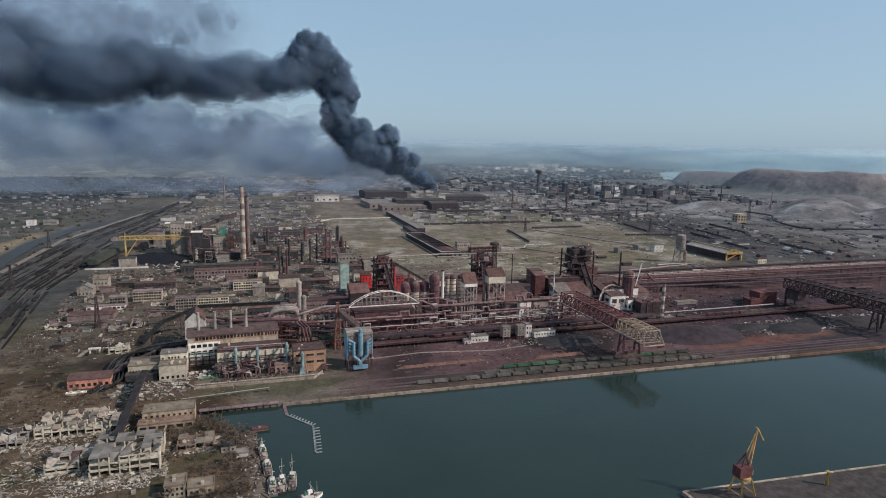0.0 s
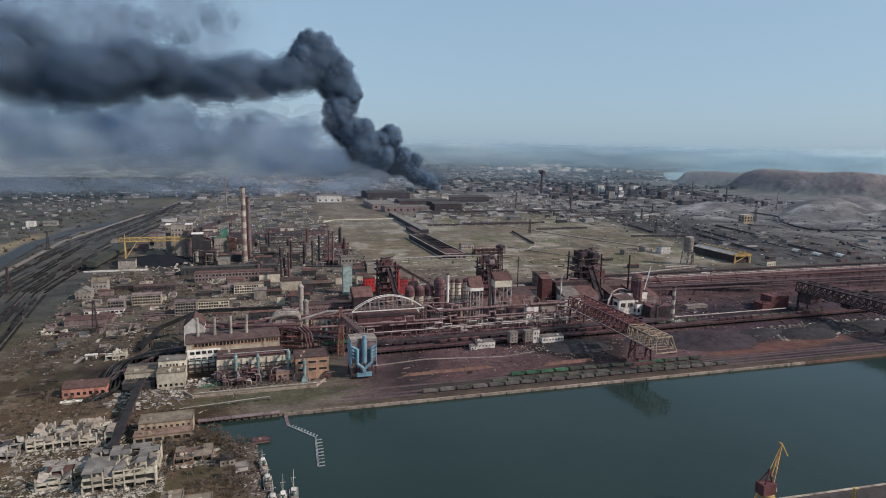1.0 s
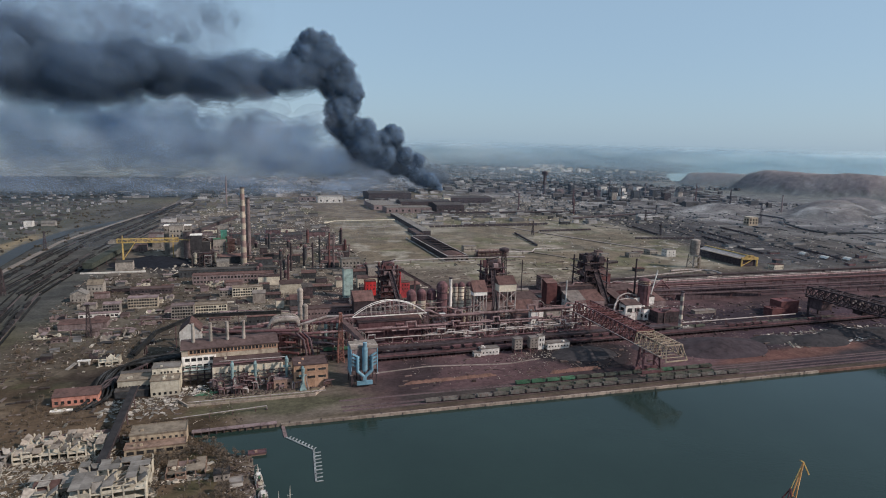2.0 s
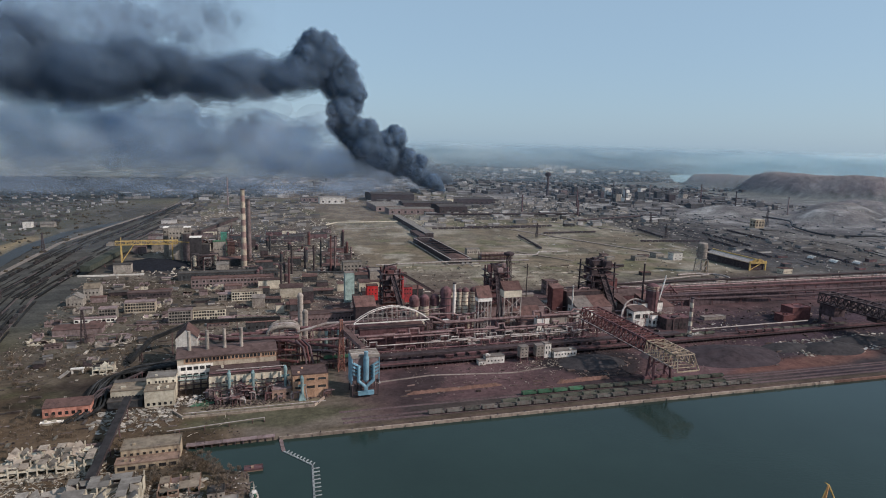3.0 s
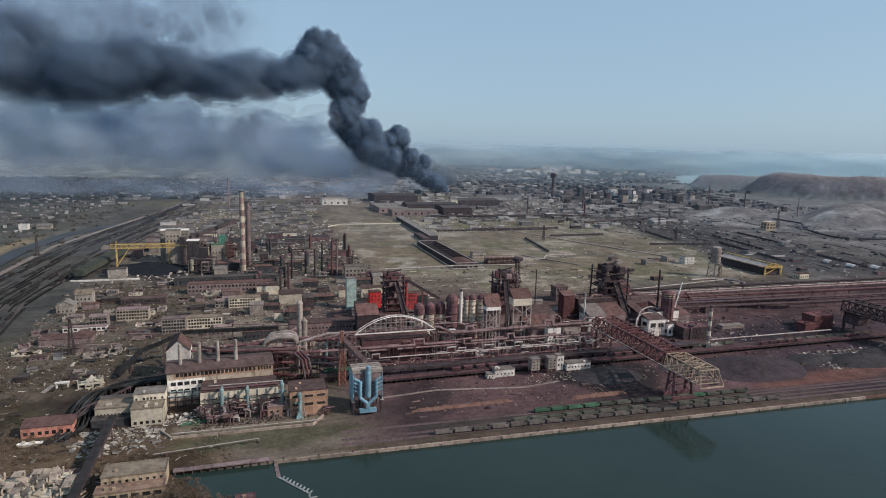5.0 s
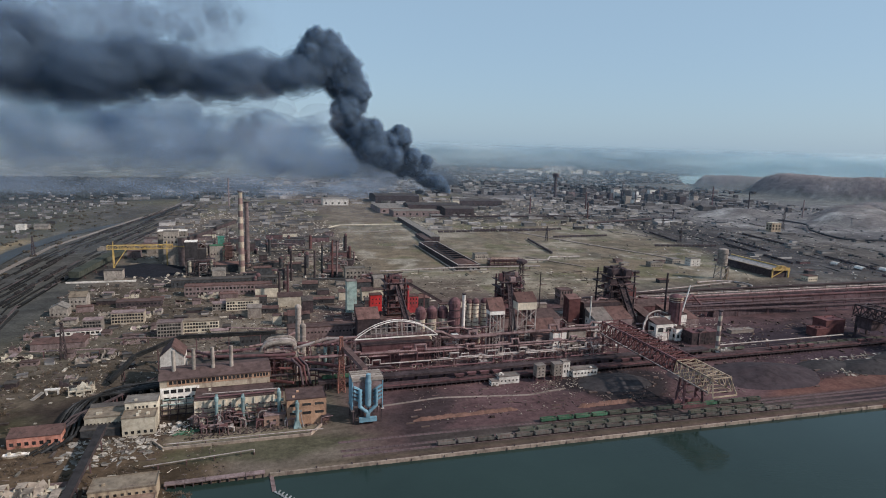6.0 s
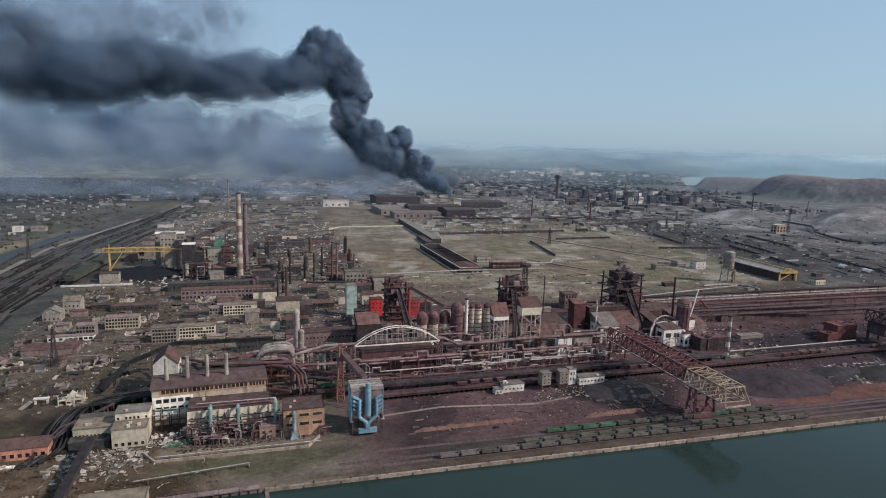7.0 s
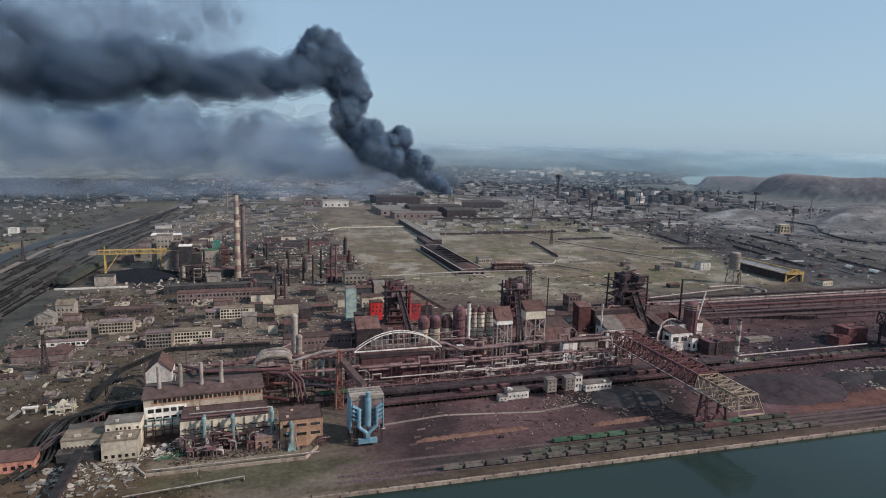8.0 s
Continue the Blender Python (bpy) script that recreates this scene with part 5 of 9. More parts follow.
def heap(label, x, y, rx, ry, h, material, seed):
    s, n, m = Shape(), 40, 10
    vs = []
    for k in range(m + 1):
        f = k / m
        for i in range(n):
            a = 2 * math.pi * i / n
            w = 1 + 0.16 * noise.noise(Vector((math.cos(a) * 1.5 + seed, math.sin(a) * 1.5, f)))
            vs.append((rx * f * w * math.cos(a), ry * f * w * math.sin(a), h * max(0, 1 - f) ** 0.9 * (1 + 0.12 * noise.noise(Vector((a, f * 4, seed)))) - 0.3))
    s.add(vs, [(k * n + i, k * n + (i + 1) % n, (k + 1) * n + (i + 1) % n, (k + 1) * n + i) for k in range(m) for i in range(n)])
    ob = smooth(new("stockpile", s.mesh("stockpile")))
    ob.data.materials.append(material)
    ob.location = (x, y, 0)
    return tagged(ob, label, "stockpile")


heap("broad dark heap of coke beneath the ore bridge", 312, 522, 36, 22, 6, COKE, 1.0)
heap("broad grey-brown heap of ore dust by the trestle", 462, 505, 62, 34, 10, SLAG, 2.0)
heap("low dark heap of ash beside the trestle", 400, 520, 34, 20, 5, SLAG, 3.0)
heap("black heap of scrap and ash with pale sheets", 592, 498, 42, 22, 8, COKE, 4.0)
heap("low dark heap of slag beside the quay", 700, 500, 60, 24, 6, COKE, 5.0)
heap("ragged black heap of scrap and soot", 648, 512, 40, 16, 7, COKE, 7.0)
heap("ragged black heap of scrap and soot", 545, 512, 34, 16, 6, COKE, 8.0)
slabs("scrap_sheets", "torn pale sheets lying on the black scrap heaps", (540, 760, 486, 528), 150, (1.0, 4.5), 145, CHIPS)
heap("round pile of black coal below the yellow gantry", -150, 1095, 66, 50, 12, COAL, 6.0)
scatter_blocks("scrap", "pale scrap sheets and broken concrete on the ash heaps", (540, 760, 480, 530), 420, DEBRIS, (0.5, 2.4), 31)
scatter_blocks("scrap", "dark scrap metal strewn along the ore yard", (130, 820, 480, 548), 1500, SCRAP, (0.3, 1.5), 32)
scatter_blocks("rubble", "small pale rubble strewn over the ore yard", (130, 560, 480, 548), 260, DEBRIS, (0.3, 1.0), 33)

# ore trestle: a long dark deck on close piers
tr = thing("ore_trestle", "long dark ore trestle with a deck on close concrete piers", "trestle", 100, 552, 0)
pier = Shape().box(-0.5, -3.0, -0.5, 0.5, 3.0, 2.9).mesh("pier")
cap = Shape().box(-6.45, -4.4, 2.8, 6.45, 4.4, 5.0).mesh("deck_slab")
for i in range(56):
    x, y = 3 + i * 13.0, 0
    part("deck_slab", cap, DARK, tr).location = (x, y, 0)
    part("parapet", Shape().box(x - 6.4, -4.7, 4.6, x + 6.4, -4.4, 5.6) if i == 0 else bpy.data.meshes["parapet"], RUST, tr).location = (0 if i == 0 else 13.0 * i, 0, 0)
    for u in (-4.3, 0, 4.3):
        part("pier", pier, DARK, tr).location = (x + u, y, 0)
for o in (-2.6, -1.1, 1.1, 2.6):
    part("rail", Shape().box(-3, o - 0.08, 5.0, 730, o + 0.08, 5.25), RUST, tr)
tr2 = thing("ore_trestle", "second dark trestle deck carrying a transfer track", "trestle", 60, 565, 0)
post2 = Shape().box(-0.45, -2.6, 2.9, 0.45, 2.6, 6.3).mesh("column")
for i in range(30):
    part("deck_slab", cap, DARK, tr2).location = (3 + i * 13.0, 0, 3.4)
    part("pier", pier, DARK, tr2).location = (3 + i * 13.0, 0, 0)
    part("column", post2, DARK, tr2).location = (3 + i * 13.0, 0, 0)

hopper = thing("railway_wagon", "sooty ore hopper standing on the trestle", "railway wagon", 176, 552, 5.2, 0, "hoppers on the trestle")
part("body", Shape().add([(-4.6, -1.5, 3.4), (4.6, -1.5, 3.4), (4.6, 1.5, 3.4), (-4.6, 1.5, 3.4), (-3.0, -0.9, 0.9), (3.0, -0.9, 0.9), (3.0, 0.9, 0.9), (-3.0, 0.9, 0.9), (-4.2, -1.2, 3.1), (4.2, -1.2, 3.1), (4.2, 1.2, 3.1), (-4.2, 1.2, 3.1)],
                         [(4, 5, 1, 0), (5, 6, 2, 1), (6, 7, 3, 2), (7, 4, 0, 3), (7, 6, 5, 4), (0, 1, 9, 8), (1, 2, 10, 9), (2, 3, 11, 10), (3, 0, 8, 11), (8, 9, 10, 11)]), RUST, hopper)
part("running_gear", running_gear(2.2, 4.4, 0.9), DARK, hopper)
for x in (188, 200, 212, 344, 356, 368, 380, 520, 532, 544, 556, 568, 640, 652):
    copy_thing(hopper, pose(x, 552 - 1.85 + 3.7 * (x % 3 // 2), 5.2))
# small pale buildings in the ore yard
building("switch_house", "small white switch house with a flat roof", "building", 209, 228, 541, 549, 6.5, WHITEWALL, GREYROOF, rows=((2, 5, 1.4, 1.6),))
building("switch_house", "tiny white lean-to beside the switch house", "building", 201, 208, 539, 545, 4, WHITEWALL, GREYROOF, rows=((1.2, 2, 1.2, 1.4),))
for x in (246.5, 263.5):
    b = thing("sampling_tower", "pale sampling tower raised on four steel legs", "tower", x, 540, 0, group="sampling towers")
    for sx in (-1, 1):
        for sy in (-1, 1):
            part("leg", Shape().box(sx * 3.6 - 0.3, sy * 3 - 0.3, -0.3, sx * 3.6 + 0.3, sy * 3 + 0.3, 5), RUST, b)
    part("cabin", Shape().box(-4.2, -3.5, 5, 4.2, 3.5, 15.5), GREYWALL, b)
    part("roof", Shape().box(-4.5, -3.8, 15.5, 4.5, 3.8, 16), GREYROOF, b)
    for k in range(3):
        window_row(b, -3.6, 3.6, -3.5, 6.5 + 3 * k, 2, 1.3, 1.2, GREYWALL)
building("gate_house", "narrow white tower block by the trestle", "building", 272, 279, 544, 550, 14, WHITEWALL, GREYROOF, rows=((9, 2, 1.2, 2.5), (4, 2, 1.2, 2.5)))
building("gate_house", "low damaged white block with a broken roof", "building", 281, 306, 541, 549, 6.5, WHITEWALL, GREYROOF, rows=((2.5, 7, 1.6, 1.6),))
scatter_blocks("rubble", "white rubble round the damaged gate house", (236, 312, 516, 540), 200, DEBRIS, (0.3, 1.3), 34)

# ore bridge crane
ob = thing("ore_bridge", "rusty ore bridge crane spanning the stockyard with an ochre tip", "bridge crane", 347, 505, 0)
truss(ob, (0, 82, 24), (-1, -30, 24), 22, 12, 14, 1.1, RUST, MAROON, 19, True)
truss(ob, (-1, -30.6, 24), (-2, -72, 24), 22, 11, 6, 0.85, OCHRE, OCHRE, 18, True)
part("tip_frame", Shape().bar((-13, -77, 22.5), (9, -77, 22.5), 0.9).bar((-13, -77, 22.5), (-10, -72, 35), 0.8).bar((9, -77, 22.5), (6, -72, 35), 0.8).bar((-10, -72, 35), (6, -72, 35), 0.8), OCHRE, ob)
for sx in (-1, 1):
    for yy, m in ((-44, RUST), (-34, RUST)):
        part("leg", Shape().bar((sx * 9.5 - 1, yy, -0.3), (sx * 8.5 - 1, -39 + (2.5 if yy > -39 else -2.5), 24), 1.7), RUST, ob)
    part("leg_brace", Shape().bar((sx * 9.5 - 1, -44, 8), (sx * 9 - 1, -36, 16), 0.7).bar((sx * 9.5 - 1, -34, 8), (sx * 9 - 1, -41, 16), 0.9).bar((sx * 9.5 - 1, -43.5, 3), (sx * 9.2 - 1, -34.4, 8), 0.9), RUST, ob)
    part("back_leg", Shape().bar((sx * 9, 79, -0.3), (sx * 9, 80, 24), 1.5), RUST, ob)
part("portal_beam", Shape().box(-13, -46.5, 0.2, 11, -42, 3.0).box(-13, -36, 0.2, 11, -31.5, 3.0), RUST, ob)
part("portal_tie", Shape().bar((-10, -39, 17), (9, -39, 17), 1.4), RUST, ob)
part("trolley", Shape().box(-7, -12, 20.5, 5, -4, 24), DARK, ob, "dark trolley under the girder")
part("walkway", Shape().bar((-11.6, 82, 24.6), (-13.3, -72, 24.6), 1.3, 0.3), PALEPIPE, ob)
ob2 = thing("ore_bridge", "dark rusty ore bridge crane farther along the yard", "bridge crane", 684, 505, 0)
truss(ob2, (0, 84, 24), (-1, -74, 24), 22, 12, 18, 1.6, DARK, DARK, 19, True)
for sx in (-1, 1):
    for yy in (-46, -36):
        part("leg", Shape().bar((sx * 9.5, yy, -0.3), (sx * 8.5, -41 + (2.5 if yy > -41 else -2.5), 24), 1.8), DARK, ob2)
    part("back_leg", Shape().bar((sx * 9, 80, -0.3), (sx * 9, 80, 24), 2.0), DARK, ob2)
    part("leg_brace", Shape().bar((sx * 9.3, -46, 6), (sx * 9, -38, 17), 0.9).bar((sx * 9.3, -36, 6), (sx * 9, -44, 17), 0.9), DARK, ob2)
part("cabin", Shape().box(-9, 62, 10, 9, 82, 24), MAUVE, ob2)
part("trolley", Shape().box(-8, 10, 18, 8, 22, 24), DARK, ob2)
part("walkway", Shape().bar((-12, 84, 24.6), (-13, -74, 24.6), 1.3, 0.3), MAUVE, ob2)

# ---------------------------------------------------------------- power house group
ph = thing("power_house", "long pale brick power house with a rust-red roof and broken glazing", "power house", -22, 559, 0, 3)
part("wall", Shape().box(-39, -14, -0.5, 39, 14, 27.4), PALEWALL, ph)
part("brick_band", Shape().box(-34, -14.25, 22.0, 39, -14, 27.0), TANBRICK, ph, "red-brown brick band below the eaves")
part("white_panel", Shape().box(-38.8, -14.3, 6, -12, -14, 21.0), WHITEWALL, ph, "white panelled wall with blown-out windows")
part("roof", Shape().add([(-40, -15.2, 27.4), (40, -15.2, 27.4), (40, 0, 30.4), (-40, 0, 30.4), (40, 15, 27.4), (-40, 15, 27.4), (-40, -15.2, 26.8), (40, -15.2, 26.8), (40, 15, 26.8), (-40, 15, 26.8)],
                         [(0, 1, 2, 3), (3, 2, 4, 5), (6, 7, 1, 0), (7, 8, 4, 2, 1), (9, 6, 0, 3, 5), (8, 9, 5, 4)]), BROWNROOF, ph)
window_row(ph, -33, 26, -14.25, 23.2, 20, 2.2, 2.9, TANBRICK)
window_row(ph, 27, 38, -14.25, 23.2, 5, 1.6, 2.6, TANBRICK)
window_row(ph, -37, -13, -14.3, 16.6, 5, 3.6, 2.8, WHITEWALL)
window_row(ph, -37, -13, -14.3, 10.8, 5, 3.6, 2.8, WHITEWALL)
window_row(ph, -13, 13, -39, 21.5, 6, 2.0, 2.4, PALEWALL, -90)
for u in (-29.5, -15.5, -2, 11.5):
    chimney("chimney", "short sooty brick chimney rising from the power house roof", -22 + u, 556 + 0.05 * u, 17.5, 1.5, 1.3, GREYWALL, 28.5, group="power house chimneys", rim=False)
building("boiler_hall", "dark lower boiler hall behind the power house", "building", -44, 14, 575, 606, 21, DUSTWALL, DARKROOF, "mono", rise=2)
building("boiler_wing", "low pale brick boiler wing with small square windows", "building", -35, 20, 521, 543, 18.0, CREAM, BROWNROOF, "flat", ((11.5, 13, 1.3, 1.5),), side=False)
building("works_block", "tan brick works block with long broken windows", "building", 28, 56, 503, 524, 19.5, TANBRICK, BROWNROOF, "flat", ((14.5, 3, 6.4, 2.0), (8.0, 3, 6.4, 2.2)), side=False)
building("works_block", "low tan brick shed beside the works block", "building", 12, 27, 506, 514, 8, BRICK, DUSTWALL, "flat", ((3, 3, 2.0, 2.0),), side=False)
for k in range(9):
    pl = thing("pilaster", "cream brick pilaster against the boiler wing", "pilaster", -34.6 + 6.8 * k, 520.5, 0, group="boiler wing pilasters")
    part("shaft", Shape().box(-0.7, -0.5, -0.4, 0.7, 0.45, 17.6), CREAM, pl)
pipe_run("rusty header pipe along the boiler wing roof", [(-34, 523, 19.6), (20, 523, 19.6)], 0.7, RUST, 9)
pipe_run("pale steam pipe along the boiler wing roof", [(-30, 527, 20.4), (24, 526, 20.4)], 0.4, PALEPIPE, 9)
for x, y, h in ((-20, 515.5, 22), (-2, 514.5, 21), (23, 511.5, 24), (35, 499.5, 19)):
    d = thing("flue_duct", "pale blue upright flue duct with a flared foot", "duct", x, y, 0, group="blue flue ducts")
    part("shaft", Shape().lathe((0, 0, 5), [(1.2, 0), (1.2, 1), (1.2, h - 9), (1.5, h - 8), (1.5, h - 5.5), (1.1, h - 5)], 12), FLUE, d)
    part("foot", Shape().add([(-3, -2, -0.3), (3, -2, -0.3), (3, 2, -0.3), (-3, 2, -0.3), (-1.3, -1.3, 5.2), (1.3, -1.3, 5.2), (1.3, 1.3, 5.2), (-1.3, 1.3, 5.2)],
                             [(3, 2, 1, 0), (4, 5, 6, 7), (0, 1, 5, 4), (1, 2, 6, 5), (2, 3, 7, 6), (3, 0, 4, 7)]), FLUE, d)
    part("elbow", Shape().path([(0, 0, h - 1.5), (0, 2.5, h - 0.5), (0, 4.5, h - 0.5)], 1.1), FLUE, d)
    part("bracket", Shape().bar((-3.2, 0.6, h - 7), (3.2, 0.6, h - 7), 0.9, 1.6), FLUE, d)
    part("bypass", Shape().path([(2.6, 0.2, h * 0.55), (3.0, -0.4, h * 0.3), (4.2, -0.8, 0.4)], 0.5), PALEPIPE, d)
for i, x in enumerate((-30, -12, 8, 14)):
    tank("small_tank", "small dark process vessel in front of the boiler wing", x, 508.5, 1.6, 5.5 + i % 2, DARK, RUST, group="process vessels")
for z, r, y in ((3.5, 0.5, 511), (5.5, 0.4, 512.5), (7.5, 0.7, 515.5), (10.0, 0.5, 517.5), (12.5, 0.4, 519.5)):
    pipe_run("dark service pipes along the front of the boiler wing", [(-34, y, z), (22, y, z)], r, PIPE if z < 7 else DARK, 7, loops=1, seed=int(z))
scatter_blocks("wreckage", "twisted pale and green wreckage below the power house", (-60, -33, 509, 530), 220, DEBRIS, (0.3, 1.2), 41)
scatter_blocks("wreckage", "green painted sheets among the wreckage", (-48, -33, 507, 513), 40, GREEN, (0.6, 2.0), 42, 0.9)
scatter_blocks("wreckage", "dark scrap below the boiler wing", (-36, 58, 498, 510), 500, SCRAP, (0.4, 1.6), 43)
frame_ruin = thing("steel_frame", "blue-grey burnt steel frame against the power house", "frame", -48, 538, 0)
for i in range(5):
    for j in range(2):
        part("post", Shape().box(-11 + 5.5 * i - 0.3, -5 + 9 * j - 0.3, -0.3, -11 + 5.5 * i + 0.3, -5 + 9 * j + 0.3, 13), DARK, frame_ruin)
for k in range(3):
    for j in range(2):
        part("beam", Shape().box(-11.3, -5.3 + 9 * j, 4 + 4 * k, 11.3, -4.7 + 9 * j, 4.6 + 4 * k), TEAL if k == 2 else DARK, frame_ruin)
low = thing("yard_wall", "low concrete retaining wall along the power house yard", "wall", 0, 0, 0, kind="structure")
for a, b in (((-60, 500), (-52, 487)), ((-52, 487), (43, 485)), ((43, 485), (52, 498))):
    part("wall_run", Shape().bar((*a, 0.9), (*b, 0.9), 1.0, 2.2), CONCRETE, low)
pipe_run("pale elbowed pipe along the retaining wall", [(-60, 462, 3), (5, 468, 3), (5, 468, 0.2)], 0.4, PALEPIPE, 12)
pipe_run("pale pipe on low trestles by the river", [(-52, 490, 2.6), (52, 488, 2.6)], 0.35, PALEPIPE, 12)

building("annex", "cream plastered annex with a flat dusty roof", "building", -81, -60, 514, 527, 12.5, CREAM, TANROOF, "flat", ((1.2, 5, 2.0, 2.2),), side=False)
building("annex", "cream annex with a shattered upper storey", "building", -81, -60, 528, 541, 18, CREAM, GREYROOF, "flat", ((13.5, 8, 1.4, 1.8), (9, 8, 1.4, 1.8)), side=False, skip=0.2)
building("annex", "long low cream annex with a row of small windows", "building", -106, -82, 525, 541, 10.5, CREAM, TANROOF, "flat", ((5.5, 10, 1.2, 1.2),), side=False)
building("lean_to", "long low brown lean-to roof beside the annex", "building", -108, -62, 543, 556, 6.5, DUSTWALL, DARKROOF, "mono", rise=2)
building("canopy", "dark low canopy along the cream annex", "canopy", -107, -83, 517.5, 524.6, 5, DARKGREY, DARKROOF, "flat")
wharf = thing("wharf", "low broken concrete wharf on dark piles", "wharf", -18, 441.5, 0)
for k in range(5):
    part("deck", Shape().box(-28 + 11.5 * k, -1.8, 0.4, -28 + 11.5 * k + 11.2, 2.4, 1.1), DUSTWALL, wharf)
for k in range(12):
    part("pile", Shape().tube((-27 + 5 * k, -1.3, -5), (-27 + 5 * k, -1.3, 0.5), 0.5, n=8), DARK, wharf)
scatter_blocks("rubble", "pale rubble and sheets on the annex roofs and yard", (-112, -58, 488, 514), 300, DEBRIS, (0.3, 1.2), 44)
building("transfer_tower", "pale gabled transfer tower with a rust-red roof", "tower", -66, -48, 592, 616, 28.5, WHITEWALL, RUSTROOF, "gabley", rise=8.5)
building("red_house", "low orange-red house with white window surrounds and a rusty roof", "house", -148, -117, 512, 523, 7.5, REDWALL, RUSTROOF, "mono", ((1.6, 7, 2.4, 2.6),), rise=2.5, side=False)
building("low_shed", "low white shed roof half buried in rubble", "shed", -146, -132, 499, 501, 1.3, CREAM, WHITEWALL)
# dark conveyor galleries sweeping past the annex
gallery("dark conveyor gallery running out of the transfer tower", (-56, 640, 28), (-91, 632, 16), 2.8, 2.8, SOOTED, SOOTED)
gallery("dark conveyor gallery sloping down into the burnt yard", (-91, 632, 16), (-107, 611, 2), 2.8, 3.2, SOOTED, SOOTED)
gallery("dark conveyor gallery behind the power house", (-56, 641, 28), (26, 641, 27), 2.8, 2.8, SOOTED, SOOTED)
# fallen gas mains winding down past the annex
def rounded(pts, n=3):
    """A smooth curve through the points."""
    pts = [Vector(p) for p in pts]
    ends = [pts[0] * 2 - pts[1]] + pts + [pts[-1] * 2 - pts[-2]]
    out = []
    for a, b, c, d in zip(ends, ends[1:], ends[2:], ends[3:]):
        for i in range(n):
            t = i / n
            out.append(tuple(0.5 * (2 * b + (c - a) * t + (2 * a - 5 * b + 4 * c - d) * t * t + (3 * b - a - 3 * c + d) * t ** 3)))
    return out + [tuple(pts[-1])]


SNAKE = [(-62, 580, 11), (-88, 582, 8), (-106, 580, 6), (-116, 568, 5), (-119, 544, 4), (-117, 516, 2.5), (-126, 500, 1.2)]
rnd = random.Random(58)
for k in range(9):
    off = 1.7 * (k - 4)
    line = [(x + off * (0.25 if i < 3 else 1) + rnd.uniform(-0.9, 0.9), y + off * (1 if i < 3 else 0.25) + rnd.uniform(-0.9, 0.9), z + rnd.uniform(-0.8, 1.2)) for i, (x, y, z) in enumerate(SNAKE)]
    pipe_run("dark buckled gas main winding past the annex", rounded(line[: 7 - k % 2]), rnd.uniform(0.55, 1.0), (SOOTED, DARKGREY, SOOTED)[k % 3], 16, SOOTED, seed=k)
gate = thing("concrete_portal", "white concrete portal frame with a fallen ramp", "portal", -146, 603, 0)
for x in (-4, 4):
    part("post", Shape().box(x - 0.5, -1.2, -0.4, x + 0.5, 1.2, 4), WHITEWALL, gate)
part("lintel", Shape().box(-5.2, -1.5, 4, 5.2, 1.5, 5), WHITEWALL, gate)
part("ramp", Shape().bar((-6, -2, 3.6), (-12, -9, 0.2), 4, 0.4), GREYWALL, gate, "grey fallen slab")
ruin("small pale ruin with one standing wall", -133, -117, 596, 606, 2, 3.6, CREAM, 67, fill=0.5, roof=0.2)
slabs("fallen_slabs", "large pale slabs of collapsed roof in the annex yard", (-112, -58, 474, 513), 150, (1.2, 4.6), 141, SLABMIX)
slabs("fallen_slabs", "torn pale sheets below the power house", (-60, -36, 508, 528), 26, (1.5, 4.5), 142, CHIPS)
slabs("fallen_slabs", "large pale slabs of collapsed floors on the near bank", (-150, -62, 352, 430), 60, (1.0, 3.8), 143, SLABMIX)
slabs("fallen_slabs", "scattered slabs and sheets on the near bank", (-205, -20, 300, 640), 30, (0.8, 2.2), 144, SLABMIX)
gallery("long dark covered conveyor running down to the shore", (-91, 508, 9), (-94, 400, 4), 4.2, 3.4, DARK, COKE)
for k in range(5):
    pipe_run("dark buckled pipe among the fallen galleries", [(-70 - 6 * k, 598 - 7 * k, 10 - k), (-98 - 5 * k, 566 - 6 * k, 6), (-112 - 3 * k, 540 - 6 * k, 4)], 0.7, DARK, 14, seed=k)

# ---------------------------------------------------------------- near bank
building("depot", "long pale brick depot with a dusty flat roof", "building", -82, -48, 425, 440, 10, TANPLASTER, TANROOF, "flat", ((6.2, 9, 1.6, 1.6),))
building("depot", "lower brick front of the depot with a dark canopy", "building", -84, -48, 416, 424.6, 5.2, TANPLASTER, BRICK, "flat", ((1.4, 6, 4.2, 2.4),))
ruin("shelled two-storey concrete building with collapsed pale floors", -147, -97, 424, 450, 2, 4.0, CREAM, 61, fill=0.35, roof=0.12, roof_mat=CONCRETE)
ruin("shelled three-storey building with a sagging dark roof", -102, -64, 360, 392, 3, 4.2, CREAM, 62, fill=0.6, roof=0.5, roof_mat=GREYROOF)
ruin("collapsed pale frame beside the shelled building", -128, -104, 372, 394, 2, 3.6, CREAM, 63, fill=0.3, roof=0.15, roof_mat=GREYWALL)
ruin("crumpled concrete shed on the near bank", -170, -150, 415, 436, 2, 3.6, GREYWALL, 64, fill=0.3, roof=0.3)
ruin("burnt-out brick shed with a fallen roof", -56, -34, 380, 396, 1, 5.0, BRICK, 65, fill=0.8, roof=0.4, roof_mat=TANROOF)
building("red_roof_shed", "small shed with a rust-red sheet roof", "shed", -124, -112, 380, 390, 5, BRICK, RUSTROOF, "gable", rise=2.5)
building("brick_house", "small tan brick house with dark windows", "house", -58, -47, 326, 338, 7, PALEWALL, TANROOF, "flat", ((1.2, 4, 1.3, 1.6), (4.2, 4, 1.3, 1.6)))
